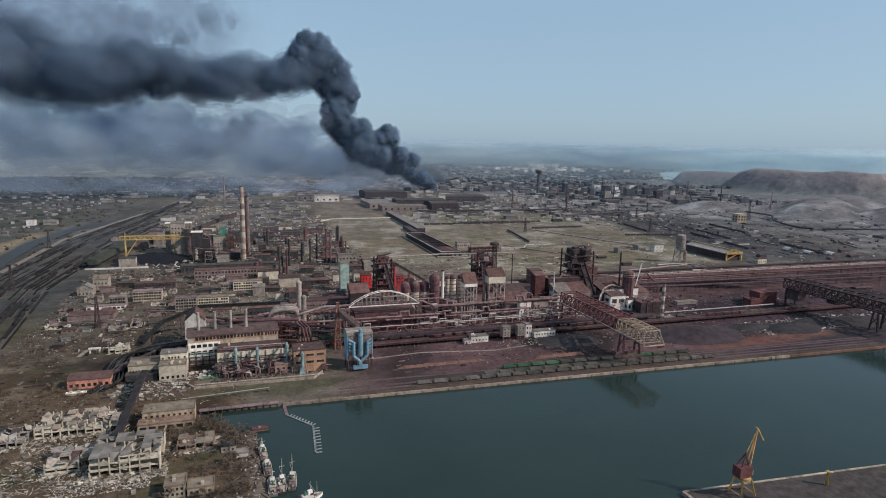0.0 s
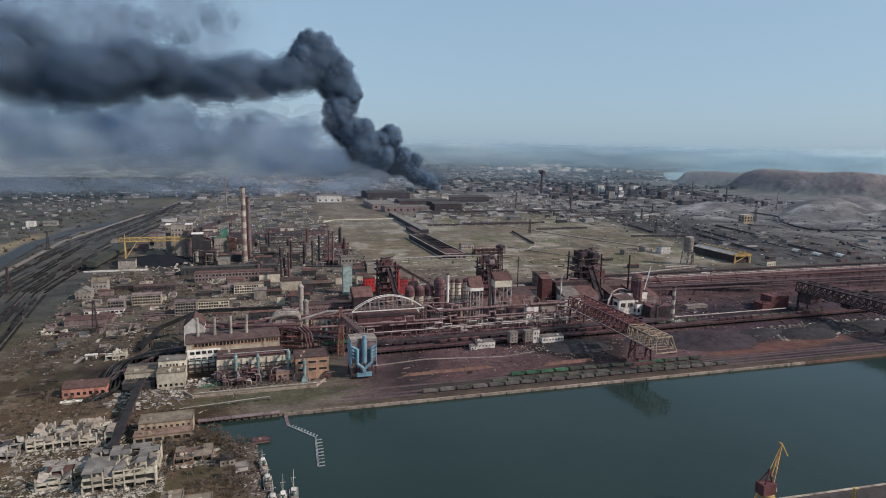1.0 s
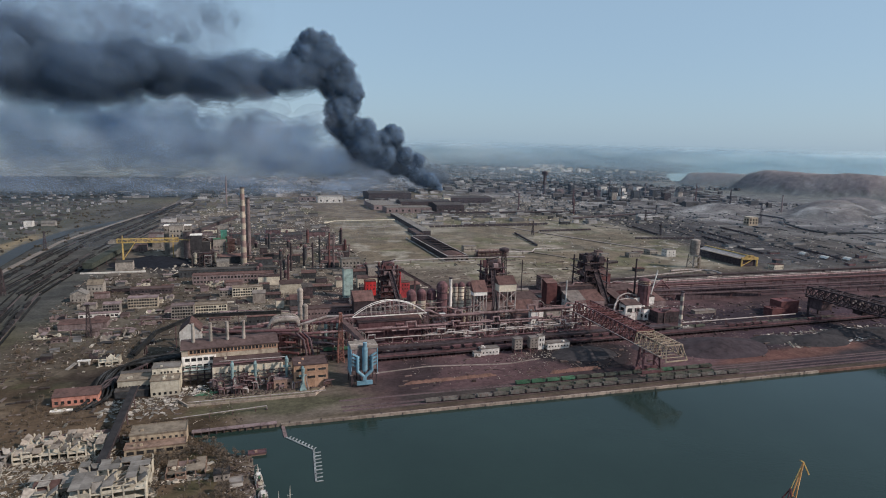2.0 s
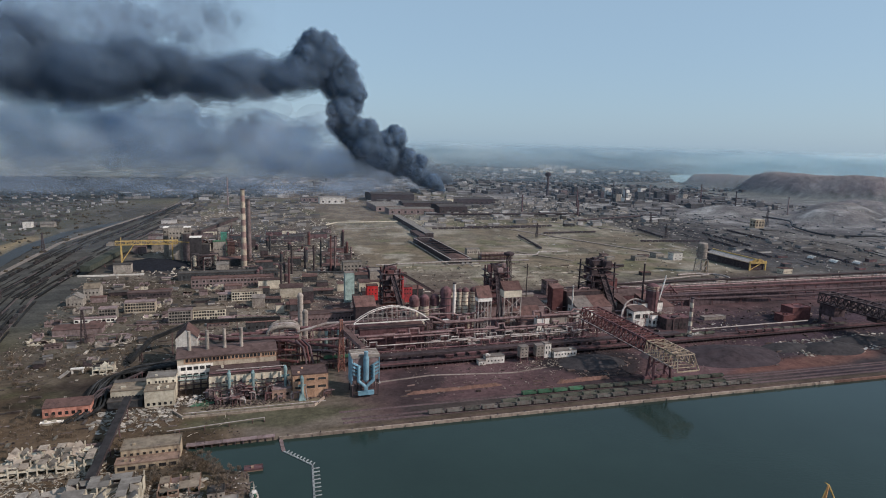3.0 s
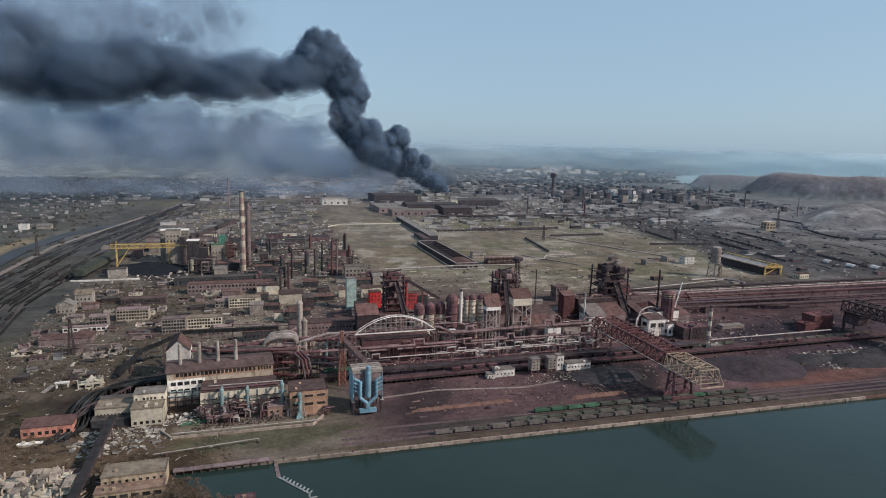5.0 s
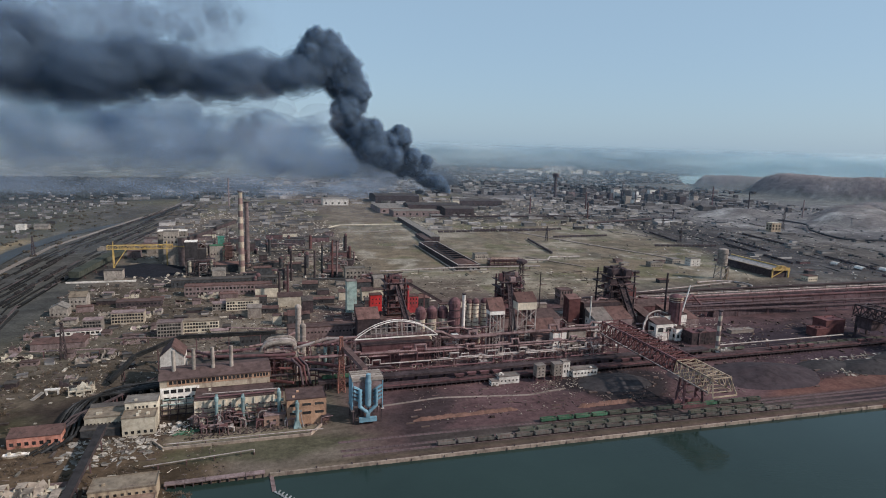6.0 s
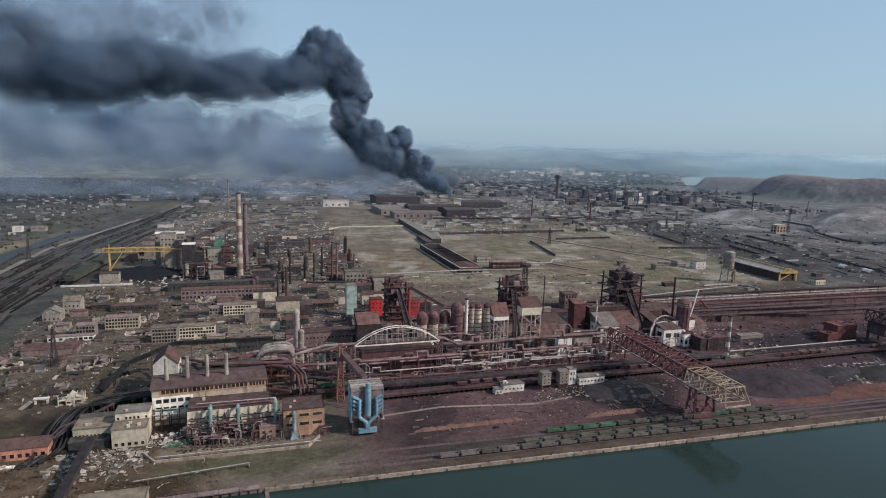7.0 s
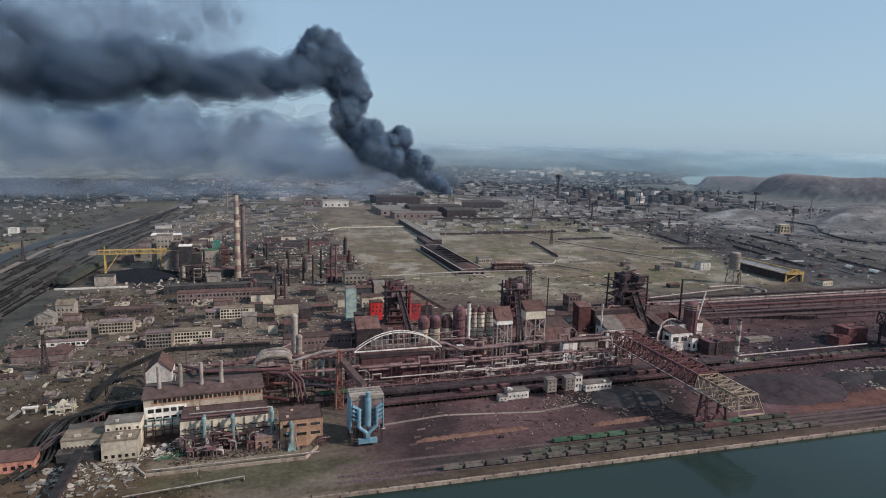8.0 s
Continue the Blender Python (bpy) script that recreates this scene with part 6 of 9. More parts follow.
building("brick_house", "small low tan house with a flat roof", "house", -46, -32, 325, 335, 4.5, PALEWALL, TANROOF, "flat", ((1.4, 4, 1.3, 1.6),))
building("shore_hut", "grey hut by the mooring with a flat roof", "hut", -29, -20, 372, 380, 4, GREYWALL, DARKROOF, rows=((1.3, 3, 1.2, 1.2),))
building("shore_hut", "white hut by the mooring with a flat roof", "hut", -20, -12.5, 362, 368, 3, WHITEWALL, GREYROOF)
scatter_blocks("rubble", "pale concrete rubble strewn over the near bank", (-210, -20, 300, 500), 380, DEBRIS, (0.2, 0.9), 45)
scatter_blocks("rubble", "dark scrap and timber strewn over the near bank", (-210, -12, 300, 510), 2200, SCRAP, (0.25, 1.1), 46)
scatter_blocks("rubble", "dense white rubble round the shelled buildings", (-150, -60, 352, 428), 1100, DEBRIS, (0.25, 1.2), 47)
scatter_blocks("rubble", "pale dust and rubble spilling from the shelled building", (-122, -68, 342, 364), 900, CHIPS, (0.2, 0.9), 48)


def boat(label, x, y, L, turn, hull, cabin, mast):
    b = thing("moored_boat", label, "boat", x, y, -2.5, turn, "moored boats")
    W = L * 0.3
    prof = [(-0.5, 0.8), (-0.2, 1.0), (0.2, 0.95), (0.4, 0.55), (0.5, 0.05)]
    vs = []
    for u, w in prof:
        vs += [(u * L, -w * W / 2, 1.9 + max(0, u) * 1.4), (u * L, -w * W * 0.4, -0.6), (u * L, w * W * 0.4, -0.6), (u * L, w * W / 2, 1.9 + max(0, u) * 1.4)]
    fs = [(4 * i + k, 4 * i + 4 + k, 4 * i + 5 + k, 4 * i + 1 + k) for i in range(4) for k in range(3)] + [(0, 1, 2, 3), (16, 19, 18, 17)]
    part("hull", Shape().add(vs, fs), hull, b)
    part("deck", Shape().add([v for i in range(5) for v in ((vs[4 * i][0], vs[4 * i][1] * 0.96, vs[4 * i][2] - 0.35), (vs[4 * i + 3][0], vs[4 * i + 3][1] * 0.96, vs[4 * i + 3][2] - 0.35))], [(2 * i, 2 * i + 2, 2 * i + 3, 2 * i + 1) for i in range(4)]), WOOD, b)
    part("cabin", Shape().box(-L * 0.3, -W * 0.32, 1.5, L * 0.1, W * 0.32, 4.2), cabin, b)
    part("wheelhouse", Shape().box(-L * 0.08, -W * 0.22, 4.2, L * 0.08, W * 0.22, 6.4), WHITEWALL, b)
    window_row(b, -W * 0.2, W * 0.2, -L * 0.08, 5.0, 3, W * 0.1, 0.9, WHITEWALL, -90)
    part("funnel", Shape().lathe((-L * 0.18, 0, 4.2), [(0.7, 0), (0.6, 2.2)], 10), GREEN, b)
    part("mast", Shape().tube((L * 0.02, 0, 6.6), (L * 0.02, 0, 6.6 + mast), 0.16, 0.08, 6).bar((L * 0.02, -1.5, 6 + mast * 0.7), (L * 0.02, 1.5, 6 + mast * 0.7), 0.12), WHITEWALL, b)
    rnd = random.Random(int(L * 10 + x))
    for k in range(16):
        u, v, q = rnd.uniform(-0.46, 0.4) * L, rnd.uniform(-0.34, 0.34) * W, rnd.uniform(0.3, 1.0)
        up = 4.2 if -0.28 * L < u < 0.08 * L else 1.5
        part("deck_gear", Shape().box(u - q, v - q * 0.5, up, u + q, v + q * 0.5, up + q * rnd.uniform(0.6, 1.4)), rnd.choice((RUST, CREAM, WAGON, DARK, DARK, WOOD, WHITEWALL)), b)
    part("fore_mast", Shape().tube((L * 0.28, 0, 1.6), (L * 0.28, 0, 5.5 + mast), 0.22, 0.12, 6).bar((L * 0.28, 0, 2.4), (L * 0.08, 1.2, 4 + mast * 0.8), 0.18), CREAM, b)
    part("stern_frame", Shape().bar((-L * 0.42, -W * 0.3, 1.6), (-L * 0.42, -W * 0.3, 5.6), 0.3).bar((-L * 0.42, W * 0.3, 1.6), (-L * 0.42, W * 0.3, 5.6), 0.3).bar((-L * 0.42, -W * 0.3, 5.5), (-L * 0.42, W * 0.3, 5.5), 0.3), RUST, b)
    part("rail", Shape().box(-L * 0.48, -W * 0.42, 2.5, L * 0.3, -W * 0.40, 2.62).box(-L * 0.48, W * 0.40, 2.5, L * 0.3, W * 0.42, 2.62), WHITEWALL, b)
    return b


boat("small rusty green tug moored at the bank", -3.5, 368, 18, 95, WAGON, CREAM, 4)
boat("weathered harbour boat with a dark hull moored at the bank", -1.5, 347, 20, 92, DARK, GREYWALL, 5)
boat("weathered harbour boat moored alongside the bank", 0.5, 325, 21, 90, WAGON, CREAM, 6)
boat("pale fishing boat with a tall mast moored outside", 6, 326, 20, 87, DARK, CREAM, 9)
boat("pale fishing boat moored outside the others", 12, 328, 20, 85, WAGON, GREYWALL, 10)
boat("low white launch lying across the moorings", 20, 306, 16, 20, WHITEWALL, WHITEWALL, 5)
building("pontoon", "round-topped landing pontoon with rusty stores", "pontoon", -9, 2, 401, 406, 1.6, BRICK, RUST, z=-2.5)

# near quay with its harbour crane
kq = thing("harbour_quay", "concrete harbour quay with a pale edge and dark paving", "quay", 0, 0, 0, kind="structure")
for i in range(24):
    a, b = 232 + 12 * i, 244 + 12 * i
    ya, yb = 248.5 - 0.075 * (a - 235), 248.5 - 0.075 * (b - 235)
    part("wall_block", Shape().add([(a, ya - 0.7, -6), (b - 0.1, yb - 0.7, -6), (b - 0.1, yb + 0.8, -6), (a, ya + 0.8, -6), (a, ya - 0.7, 0.5), (b - 0.1, yb - 0.7, 0.5), (b - 0.1, yb + 0.8, 0.5), (a, ya + 0.8, 0.5)],
                                   [(3, 2, 1, 0), (4, 5, 6, 7), (0, 1, 5, 4), (1, 2, 6, 5), (2, 3, 7, 6), (3, 0, 4, 7)]), PALEWALL if i % 3 else CONCRETE, kq)
part("end_wall", Shape().box(230.5, 100, -6, 232.6, 249.2, 0.4), CONCRETE, kq)
part("paving", Shape().add([(232.6, 100, 0.22), (520, 100, 0.22), (520, 226.3, 0.22), (232.6, 247.8, 0.22)], [(0, 1, 2, 3)]), DARKROOF, kq)
hc = thing("harbour_crane", "yellow-legged harbour crane with a red cabin and orange jib", "crane", 262, 236, 0.3)
for sx in (-1, 1):
    for sy in (-1, 1):
        part("leg", Shape().bar((sx * 5.2, sy * 5.2, 0), (sx * 3, sy * 3, 11), 1.0), ORANGE if sy > 0 else YELLOW, hc)
        part("bogie", Shape().box(sx * 5.2 - 1.5, sy * 5.2 - 0.5, 0, sx * 5.2 + 1.5, sy * 5.2 + 0.5, 0.9), DARK, hc)
    part("leg_tie", Shape().bar((sx * 5, -5, 2.5), (sx * 5, 5, 2.5), 0.5), YELLOW, hc)
part("portal", Shape().lathe((0, 0, 10.6), [(4.2, 0), (4.2, 1.6), (3.2, 2.0)], 14), YELLOW, hc)
part("cabin", Shape().box(-5.5, -3, 12.6, 3.5, 3, 19), MAROON, hc, "red machinery cabin")
part("cab", Shape().box(3.5, -1.4, 13, 5.6, 1.4, 15.6), WHITEWALL, hc)
part("a_frame", Shape().bar((-4, -2, 19), (0.5, 0, 27), 0.6).bar((-4, 2, 19), (0.5, 0, 27), 0.6).bar((2.5, 0, 19), (0.5, 0, 27), 0.6), MAROON, hc)
part("jib", Shape().bar((2.5, -1.4, 17), (7, 0, 41), 0.6).bar((2.5, 1.4, 17), (7, 0, 41), 0.6).bar((3.4, -1.1, 22), (3.4, 1.1, 22), 0.35).bar((4.6, -0.8, 28), (4.6, 0.8, 28), 0.35).bar((5.7, -0.5, 34), (5.7, 0.5, 34), 0.35), ORANGE, hc)
part("jib_beak", Shape().bar((7, 0, 41), (12, 0, 33), 0.6).bar((7, 0, 41), (4.5, 0, 42.5), 0.6), YELLOW, hc)
part("luffing_rod", Shape().bar((0.5, 0, 27), (5.5, 0, 38), 0.35), YELLOW, hc)
lattice_mast("lamp_mast", "short yellow lamp mast on the harbour quay", 322, 230, 9, 0.7, 0.4, YELLOW)

# ---------------------------------------------------------------- pipe bridges and the furnace front
arch = thing("arch_bridge", "white steel arch pipe bridge on lattice piers", "pipe bridge", 131, 600, 0)
A0, A1, AZ, AR = -38.5, 38.5, 30.5, 15.0
rib = [(A0 + (A1 - A0) * i / 16, AZ + AR * (1 - (2 * i / 16 - 1) ** 2)) for i in range(17)]
for yy in (-2.4, 2.4):
    s = Shape()
    for (xa, za), (xb, zb) in zip(rib, rib[1:]):
        s.bar((xa, yy, za), (xb, yy, zb), 0.65)
    part("arch_rib", s, WHITEWALL, arch)
    part("tie_beam", Shape().box(A0, yy - 0.4, AZ - 0.5, A1, yy + 0.4, AZ + 0.4), WHITEWALL, arch)
    for xa, za in rib[1:-1]:
        part("hanger", Shape().bar((xa, yy, AZ), (xa, yy, za), 0.4), PALEPIPE, arch)
for zz, w in ((4.6, 0.78), (9.2, 0.56)):
    part("arch_rail", Shape().box(A0 * w, -2.6, AZ + zz - 0.2, A1 * w, -2.3, AZ + zz + 0.2), PALEPIPE, arch)
for xa, za in rib[1:-1:2]:
    part("cross_tie", Shape().bar((xa, -2.4, za), (xa, 2.4, za), 0.4), PALEPIPE, arch)
for xx in (A0 - 1, A1 + 1):
    s = Shape()
    for sx in (-1.8, 1.8):
        for sy in (-2.4, 2.4):
            s.bar((xx + sx, sy, -0.4), (xx + sx, sy, AZ), 0.5)
    for k in range(6):
        s.bar((xx - 1.8, -2.4, 5 * k), (xx + 1.8, -2.4, 5 * k + 5), 0.3).bar((xx + 1.8, -2.4, 5 * k), (xx - 1.8, -2.4, 5 * k + 5), 0.3)
    part("pier", s, PIPE, arch)
part("gas_main", Shape().path([(-66, 0, 28), (A0 - 6, 0, AZ + 1.5), (A1 + 4, 0, AZ + 1.5), (A1 + 18, 0, 25), (A1 + 60, 0, 25)], 1.3, 10), PIPE, arch)
for lab, pts, r, m, lo in (
    ("broad pale gas main sloping up to the arch", [(40, 604, 24), (68, 604, 31), (92, 602, 31)], 1.4, PALEPIPE, 0), ("broad dusty gas main on tall bents", [(175, 606, 24), (345, 606, 24)], 1.5, PIPE, 2),
    ("brown gas main with expansion loops", [(60, 588, 20), (335, 586, 20)], 1.0, PIPE, 5), ("brown gas main with expansion loops", [(95, 594, 15), (330, 594, 15)], 0.8, PIPE, 4),
    ("pale process pipe with expansion loops", [(165, 576, 15), (335, 576, 15)], 0.7, PALEPIPE, 5), ("pale process pipe with expansion loops", [(90, 582, 12), (330, 582, 11)], 0.6, PALEPIPE, 4),
    ("dark gas main on rusty bents", [(30, 598, 17), (200, 598, 17)], 1.3, RUST, 1), ("dark gas main on rusty bents", [(-20, 616, 22), (130, 614, 23)], 1.4, RUST, 1),
    ("rusty pipe along the trestle", [(100, 570, 10), (345, 568, 10)], 0.6, RUST, 3), ("dark pipe above the wagons", [(20, 572, 13), (120, 572, 13)], 0.9, DARK, 1),
    ("broad rusty gas main behind the power house", [(-30, 592, 26), (40, 588, 24)], 1.4, RUST, 0), ("broad rusty gas main behind the power house", [(-58, 604, 24), (30, 600, 20)], 1.2, RUST, 0),
    ("sloping rusty gas main", [(-25, 586, 29), (-60, 640, 20)], 1.3, RUST, 0), ("sloping rusty gas main", [(36, 576, 25), (42, 566, 21), (44, 558, 8)], 0.9, MAUVE, 0), ("sloping rusty gas main", [(39, 577, 25), (45, 567, 21), (47, 559, 8)], 0.9, MAROON, 0),
    ("sloping rusty gas main", [(42, 578, 25), (48, 568, 21), (50, 560, 8)], 0.9, MAUVE, 0), ("brown pipe behind the arch", [(60, 626, 18), (230, 626, 18)], 1.2, RUST, 2), ("brown pipe behind the arch", [(-40, 640, 14), (160, 640, 14)], 1.0, PIPE, 1)):
    pipe_run(lab, pts, r, m, 19, PIPE if m is PALEPIPE else RUST, loops=lo, seed=int(pts[0][0] + pts[0][1]))
building("pipe_hall", "long brown hall roof behind the pipe bridges", "building", 100, 166, 604, 618, 22, RUST, RUSTROOF, "mono", rise=2)
duct = thing("gas_duct", "broad pale gas duct humped over a steel frame", "duct", 26, 612, 0)
for k in range(3):
    part("duct_pipe", Shape().path([Vector(p) - Vector((26, 612, 0)) for p in rounded([(12 + k, 606 + 5 * k, 6), (12 + k, 606 + 5 * k, 20), (15 + k, 606 + 5 * k, 27 + k), (22 + k, 606 + 5 * k, 29.5 + k), (34 + k, 606 + 5 * k, 29.5 + k), (40 + k, 606 + 5 * k, 26), (41 + k, 606 + 5 * k, 12)])], 2.0 - 0.3 * k, 10), (GREYWALL, PALEPIPE, GREYWALL)[k], duct)
for x in (-11, -3, 5, 13):
    for y in (-8, 6):
        part("post", Shape().box(x - 0.4, y - 0.4, -0.4, x + 0.4, y + 0.4, 27), RUST, duct)
part("deck", Shape().box(-12, -9, 22, 14.5, 8, 22.5), DUSTWALL, duct)
part("railing", Shape().box(-12, -9, 23.4, 14.5, -8.85, 23.6), PALEPIPE, duct)
part("cabin", Shape().box(-9, -4, 22.5, 2, 4, 27), GREYWALL, duct)
stove("scrubber", "pale grey upright scrubber with a rounded cap", 50.5, 640, 33, 2.7, GREYWALL, hoops=2, hoop_mat=PALEPIPE, top=GREYWALL)
stove("scrubber", "pale grey upright scrubber with a rounded cap", 50, 690, 38, 3.0, GREYWALL, hoops=2, hoop_mat=PALEPIPE, top=GREYWALL)
for i in range(5):
    stove("scrubber", "small teal gas scrubber among the pipes", 62 + 6 * (i % 5), 612, 22, 1.6, TEAL if i % 2 else GREYWALL, hoops=2, hoop_mat=RUST, group="small scrubbers")


def furnace(label, x, y, h, w, material, skip_to, seed, frame_w=11.0):
    """A blast furnace: stack, casting floor, column frame with floors, top gear, downcomer and an inclined skip bridge."""
    rnd = random.Random(seed)
    f = thing("blast_furnace", label, "blast furnace", x, y, 0, group="blast furnaces")
    part("cast_house", Shape().box(-w, -w * 0.7, -0.4, w, w * 0.7, 13), DUSTWALL, f)
    part("cast_roof", Shape().gable(-w, -w * 0.7, w, w * 0.7, 13, 4, "x", 0.8), RUSTROOF, f)
    part("furnace_shaft", Shape().lathe((0, 0, 10), [(6.2, 0), (7, 6), (6.4, 10), (4.6, h * 0.45), (3.0, h * 0.55), (2.2, h * 0.62)], 16), material, f)
    for sx in (-1, 1):
        for sy in (-1, 1):
            part("column", Shape().bar((sx * frame_w, sy * frame_w, 0), (sx * frame_w * 0.95, sy * frame_w * 0.95, h * 0.94), 1.6), material, f)
    for k in range(6):
        z, r = 16 + k * (h * 0.85 - 16) / 5, frame_w * (1 - 0.05 * k / 5) + (2.0 if k < 4 else 4.0)
        floor = part("platform", Shape().box(-r, -r, z, r, -r + 2.6, z + 0.5).box(-r, r - 2.6, z, r, r, z + 0.5).box(-r, -r + 2.6, z, -r + 2.6, r - 2.6, z + 0.5).box(r - 2.6, -r + 2.6, z, r, r - 2.6, z + 0.5), DARK, f)
        s = Shape()
        for i in range(9):
            s.box(-r + 2 * r * i / 8 - 0.08, -r, z + 0.5, -r + 2 * r * i / 8 + 0.08, -r + 0.1, z + 1.7)
        part("railing", s.box(-r, -r, z + 1.6, r, -r + 0.12, z + 1.75), PIPE, floor)
        for _ in range(7):
            u, v, q = rnd.uniform(-r, r * 0.5), rnd.uniform(-r, r * 0.4), rnd.uniform(3, 8.5)
            part("equipment", Shape().box(u, v, z + 0.5, u + q, v + q * 0.7, z + rnd.uniform(3, 9.5)), rnd.choice((material, DARK, DUSTWALL, RUST)), f)
    for sy in (-1, 1):
        s = Shape()
        for k in range(5):
            za, zb = 16 + k * (h * 0.85 - 16) / 5, 16 + (k + 1) * (h * 0.85 - 16) / 5
            s.bar((-frame_w * 0.95, sy * frame_w * 0.95, za), (frame_w * 0.85, sy * frame_w * 0.85, zb), 0.6).bar((frame_w * 0.95, sy * frame_w * 0.95, za), (-frame_w * 0.85, sy * frame_w * 0.85, zb), 0.6)
        part("bracing", s, material, f)
    for sx in (-1, 1):
        part("uptake", Shape().path([(sx * 3, 0, h * 0.55), (sx * 7, 0, h * 0.75), (sx * 7, 2, h * 0.93)], 1.5), material, f)
    part("top_house", Shape().box(-frame_w * 0.7, -frame_w * 0.5, h * 0.86, frame_w * 0.45, frame_w * 0.5, h * 0.96).box(frame_w * 0.1, -frame_w * 0.6, h * 0.78, frame_w * 0.9, frame_w * 0.3, h * 0.88), DARK, f)
    part("top_crane", Shape().bar((-8, 0, h * 0.97), (9, 0, h * 1.02), 1.2).box(-7, -3, h * 0.9, -4, 3, h * 1.0), DARK, f)
    part("downcomer", Shape().path([(1.5, 2, h * 0.97), (9, 8, h * 0.7), (16, 14, 26)], 1.7, 10), material, f)
    part("dust_catcher", Shape().lathe((16, 14, 6), [(1, 0), (4.5, 6), (4.5, 16), (1.8, 21)], 14), material, f)
    sx, sy = skip_to
    s = Shape()
    a, b = Vector((0, -2, h * 0.92)), Vector((sx, sy, 8))
    wide = frame_w * 0.24
    for o in (-wide, wide):
        s.bar(a + Vector((o, 0, 0)), b + Vector((o, 0, 0)), 0.8, 2.6)
    for i in range(16):
        p, q = a.lerp(b, i / 16), a.lerp(b, (i + 1) / 16)
        s.bar(p + Vector((-wide, 0, 0)), q + Vector((wide, 0, 0)), 0.4)
        s.bar(p + Vector((-wide, 0, 0)), p + Vector((wide, 0, 0)), 0.5)
    part("skip_bridge", s, DARK, f)
    part("skip_floor", Shape().bar(a - Vector((0, 0, 0.6)), b - Vector((0, 0, 0.6)), wide * 1.8, 0.4), DARK, f)
    p = a.lerp(b, 0.55)
    part("skip_trestle", Shape().bar((p.x - 3, p.y, 0), (p.x - 1.8, p.y, p.z), 1.0).bar((p.x + 3, p.y, 0), (p.x + 1.8, p.y, p.z), 1.0).bar((p.x - 3, p.y, 4), (p.x + 2, p.y, p.z * 0.8), 0.5), DARK, f)
    return f


furnace("dark red blast furnace wrapped in platforms and pipes", 160, 735, 60, 16, MAROON, (2, -70), 71, 10)
furnace("rusty brown blast furnace with a skip incline", 286, 705, 64, 18, RUST, (-22, -72), 72)
furnace("sooty dark blast furnace with a heavy skip incline", 418, 690, 70, 22, DARK, (2, -42), 73, 16)
gallery("dark conveyor gallery slanting down behind the furnace", (177, 745, 45), (219, 745, 20), 4, 3.2, DARK, DARKROOF, 40)
for x in (170, 182, 194):
    st = stove("hot_blast_stove", "hot-blast stove with a rusty dome and pale lower shell", x, 660, 35, 4.9, CREAM, hoops=4, group="hot-blast stoves")
    part("upper_shell", Shape().lathe((0, 0, 28), [(4.9, -0.2), (5.15, 0), (5.15, 6)], 16), RUST, st)
stove("hot_blast_stove", "dark rusty hot-blast stove with a domed cap", 205, 655, 43, 6, RUST, hoops=5, hoop_mat=DARK, group="hot-blast stoves")
for x in (223.5, 230.5, 240.5):
    st = stove("hot_blast_stove", "slim pale hot-blast stove ringed with rusty hoops", x, 662, 42, 3.6 if x > 224 else 2.6, CREAM, hoops=9, group="hot-blast stoves")
chimney("chimney", "slim white steel chimney", 215, 655, 53, 1.9, 1.6, WHITEWALL)
building("red_house_block", "bright red painted block with small dark windows", "building", 142, 156, 785, 796, 23, RED, RUSTROOF, "flat", ((12, 3, 1.5, 2), (17, 3, 1.5, 2)))
building("red_house_block", "bright red painted block behind the furnace", "building", 184, 200, 778, 790, 21, REDDULL, RUSTROOF, "flat", ((12, 4, 1.5, 2), (17, 4, 1.5, 2)))
stove("downcomer_tower", "bright red gas uptake beside the furnace", 178, 745, 47, 1.7, REDDULL, hoops=3, hoop_mat=MAROON, top=MAROON)
building("teal_tower", "slab-like teal tower with a rusty foot", "tower", 115, 127, 795, 806, 39, TEAL, GREYROOF, "flat", ((2, 2, 1.2, 1.2),))
building("sinter_block", "brown steep-roofed block beside the furnace", "building", 108, 131, 676, 690, 26, DARK, RUSTROOF, "mono", rise=9)
building("long_hall", "long low brown hall with a pale wall", "building", 40, 122, 700, 716, 13, DUSTWALL, BROWNROOF, "flat", ((7, 22, 1.6, 1.6),), side=False)


def stilt_house(label, x0, x1, y, z0, z1, wall, roof, depth=12, rise=5):
    b = thing("raised_house", label, "raised house", (x0 + x1) / 2, y, 0, group="raised houses")
    w = (x1 - x0) / 2
    for sx in (-1, 0, 1):
        for sy in (-1, 1):
            part("leg", Shape().box(sx * (w - 0.6) - 0.5, sy * (depth / 2 - 0.6) - 0.5, -0.4, sx * (w - 0.6) + 0.5, sy * (depth / 2 - 0.6) + 0.5, z0), PALEPIPE, b)
    for k in range(2):
        za, zb = z0 * (0.25 + 0.35 * k), z0 * (0.6 + 0.4 * k)
        part("brace", Shape().bar((-w, -depth / 2, za), (w, -depth / 2, zb), 0.55).bar((w, -depth / 2, za), (-w, -depth / 2, zb), 0.55).box(-w, -depth / 2 - 0.3, za - 0.3, w, -depth / 2 + 0.3, za + 0.3), PALEPIPE, b)
    part("house", Shape().box(-w, -depth / 2, z0, w, depth / 2, z1 - rise), wall, b)
    part("roof", Shape().add([(-w - 0.5, -depth / 2 - 0.5, z1 - rise), (w + 0.5, -depth / 2 - 0.5, z1 - rise), (w + 0.5, depth / 2, z1), (-w - 0.5, depth / 2, z1), (-w - 0.5, depth / 2, z1 - rise), (w + 0.5, depth / 2, z1 - rise)],
                             [(0, 1, 2, 3), (3, 2, 5, 4), (0, 3, 4), (1, 5, 2), (0, 4, 5, 1)]), roof, b)
    return b


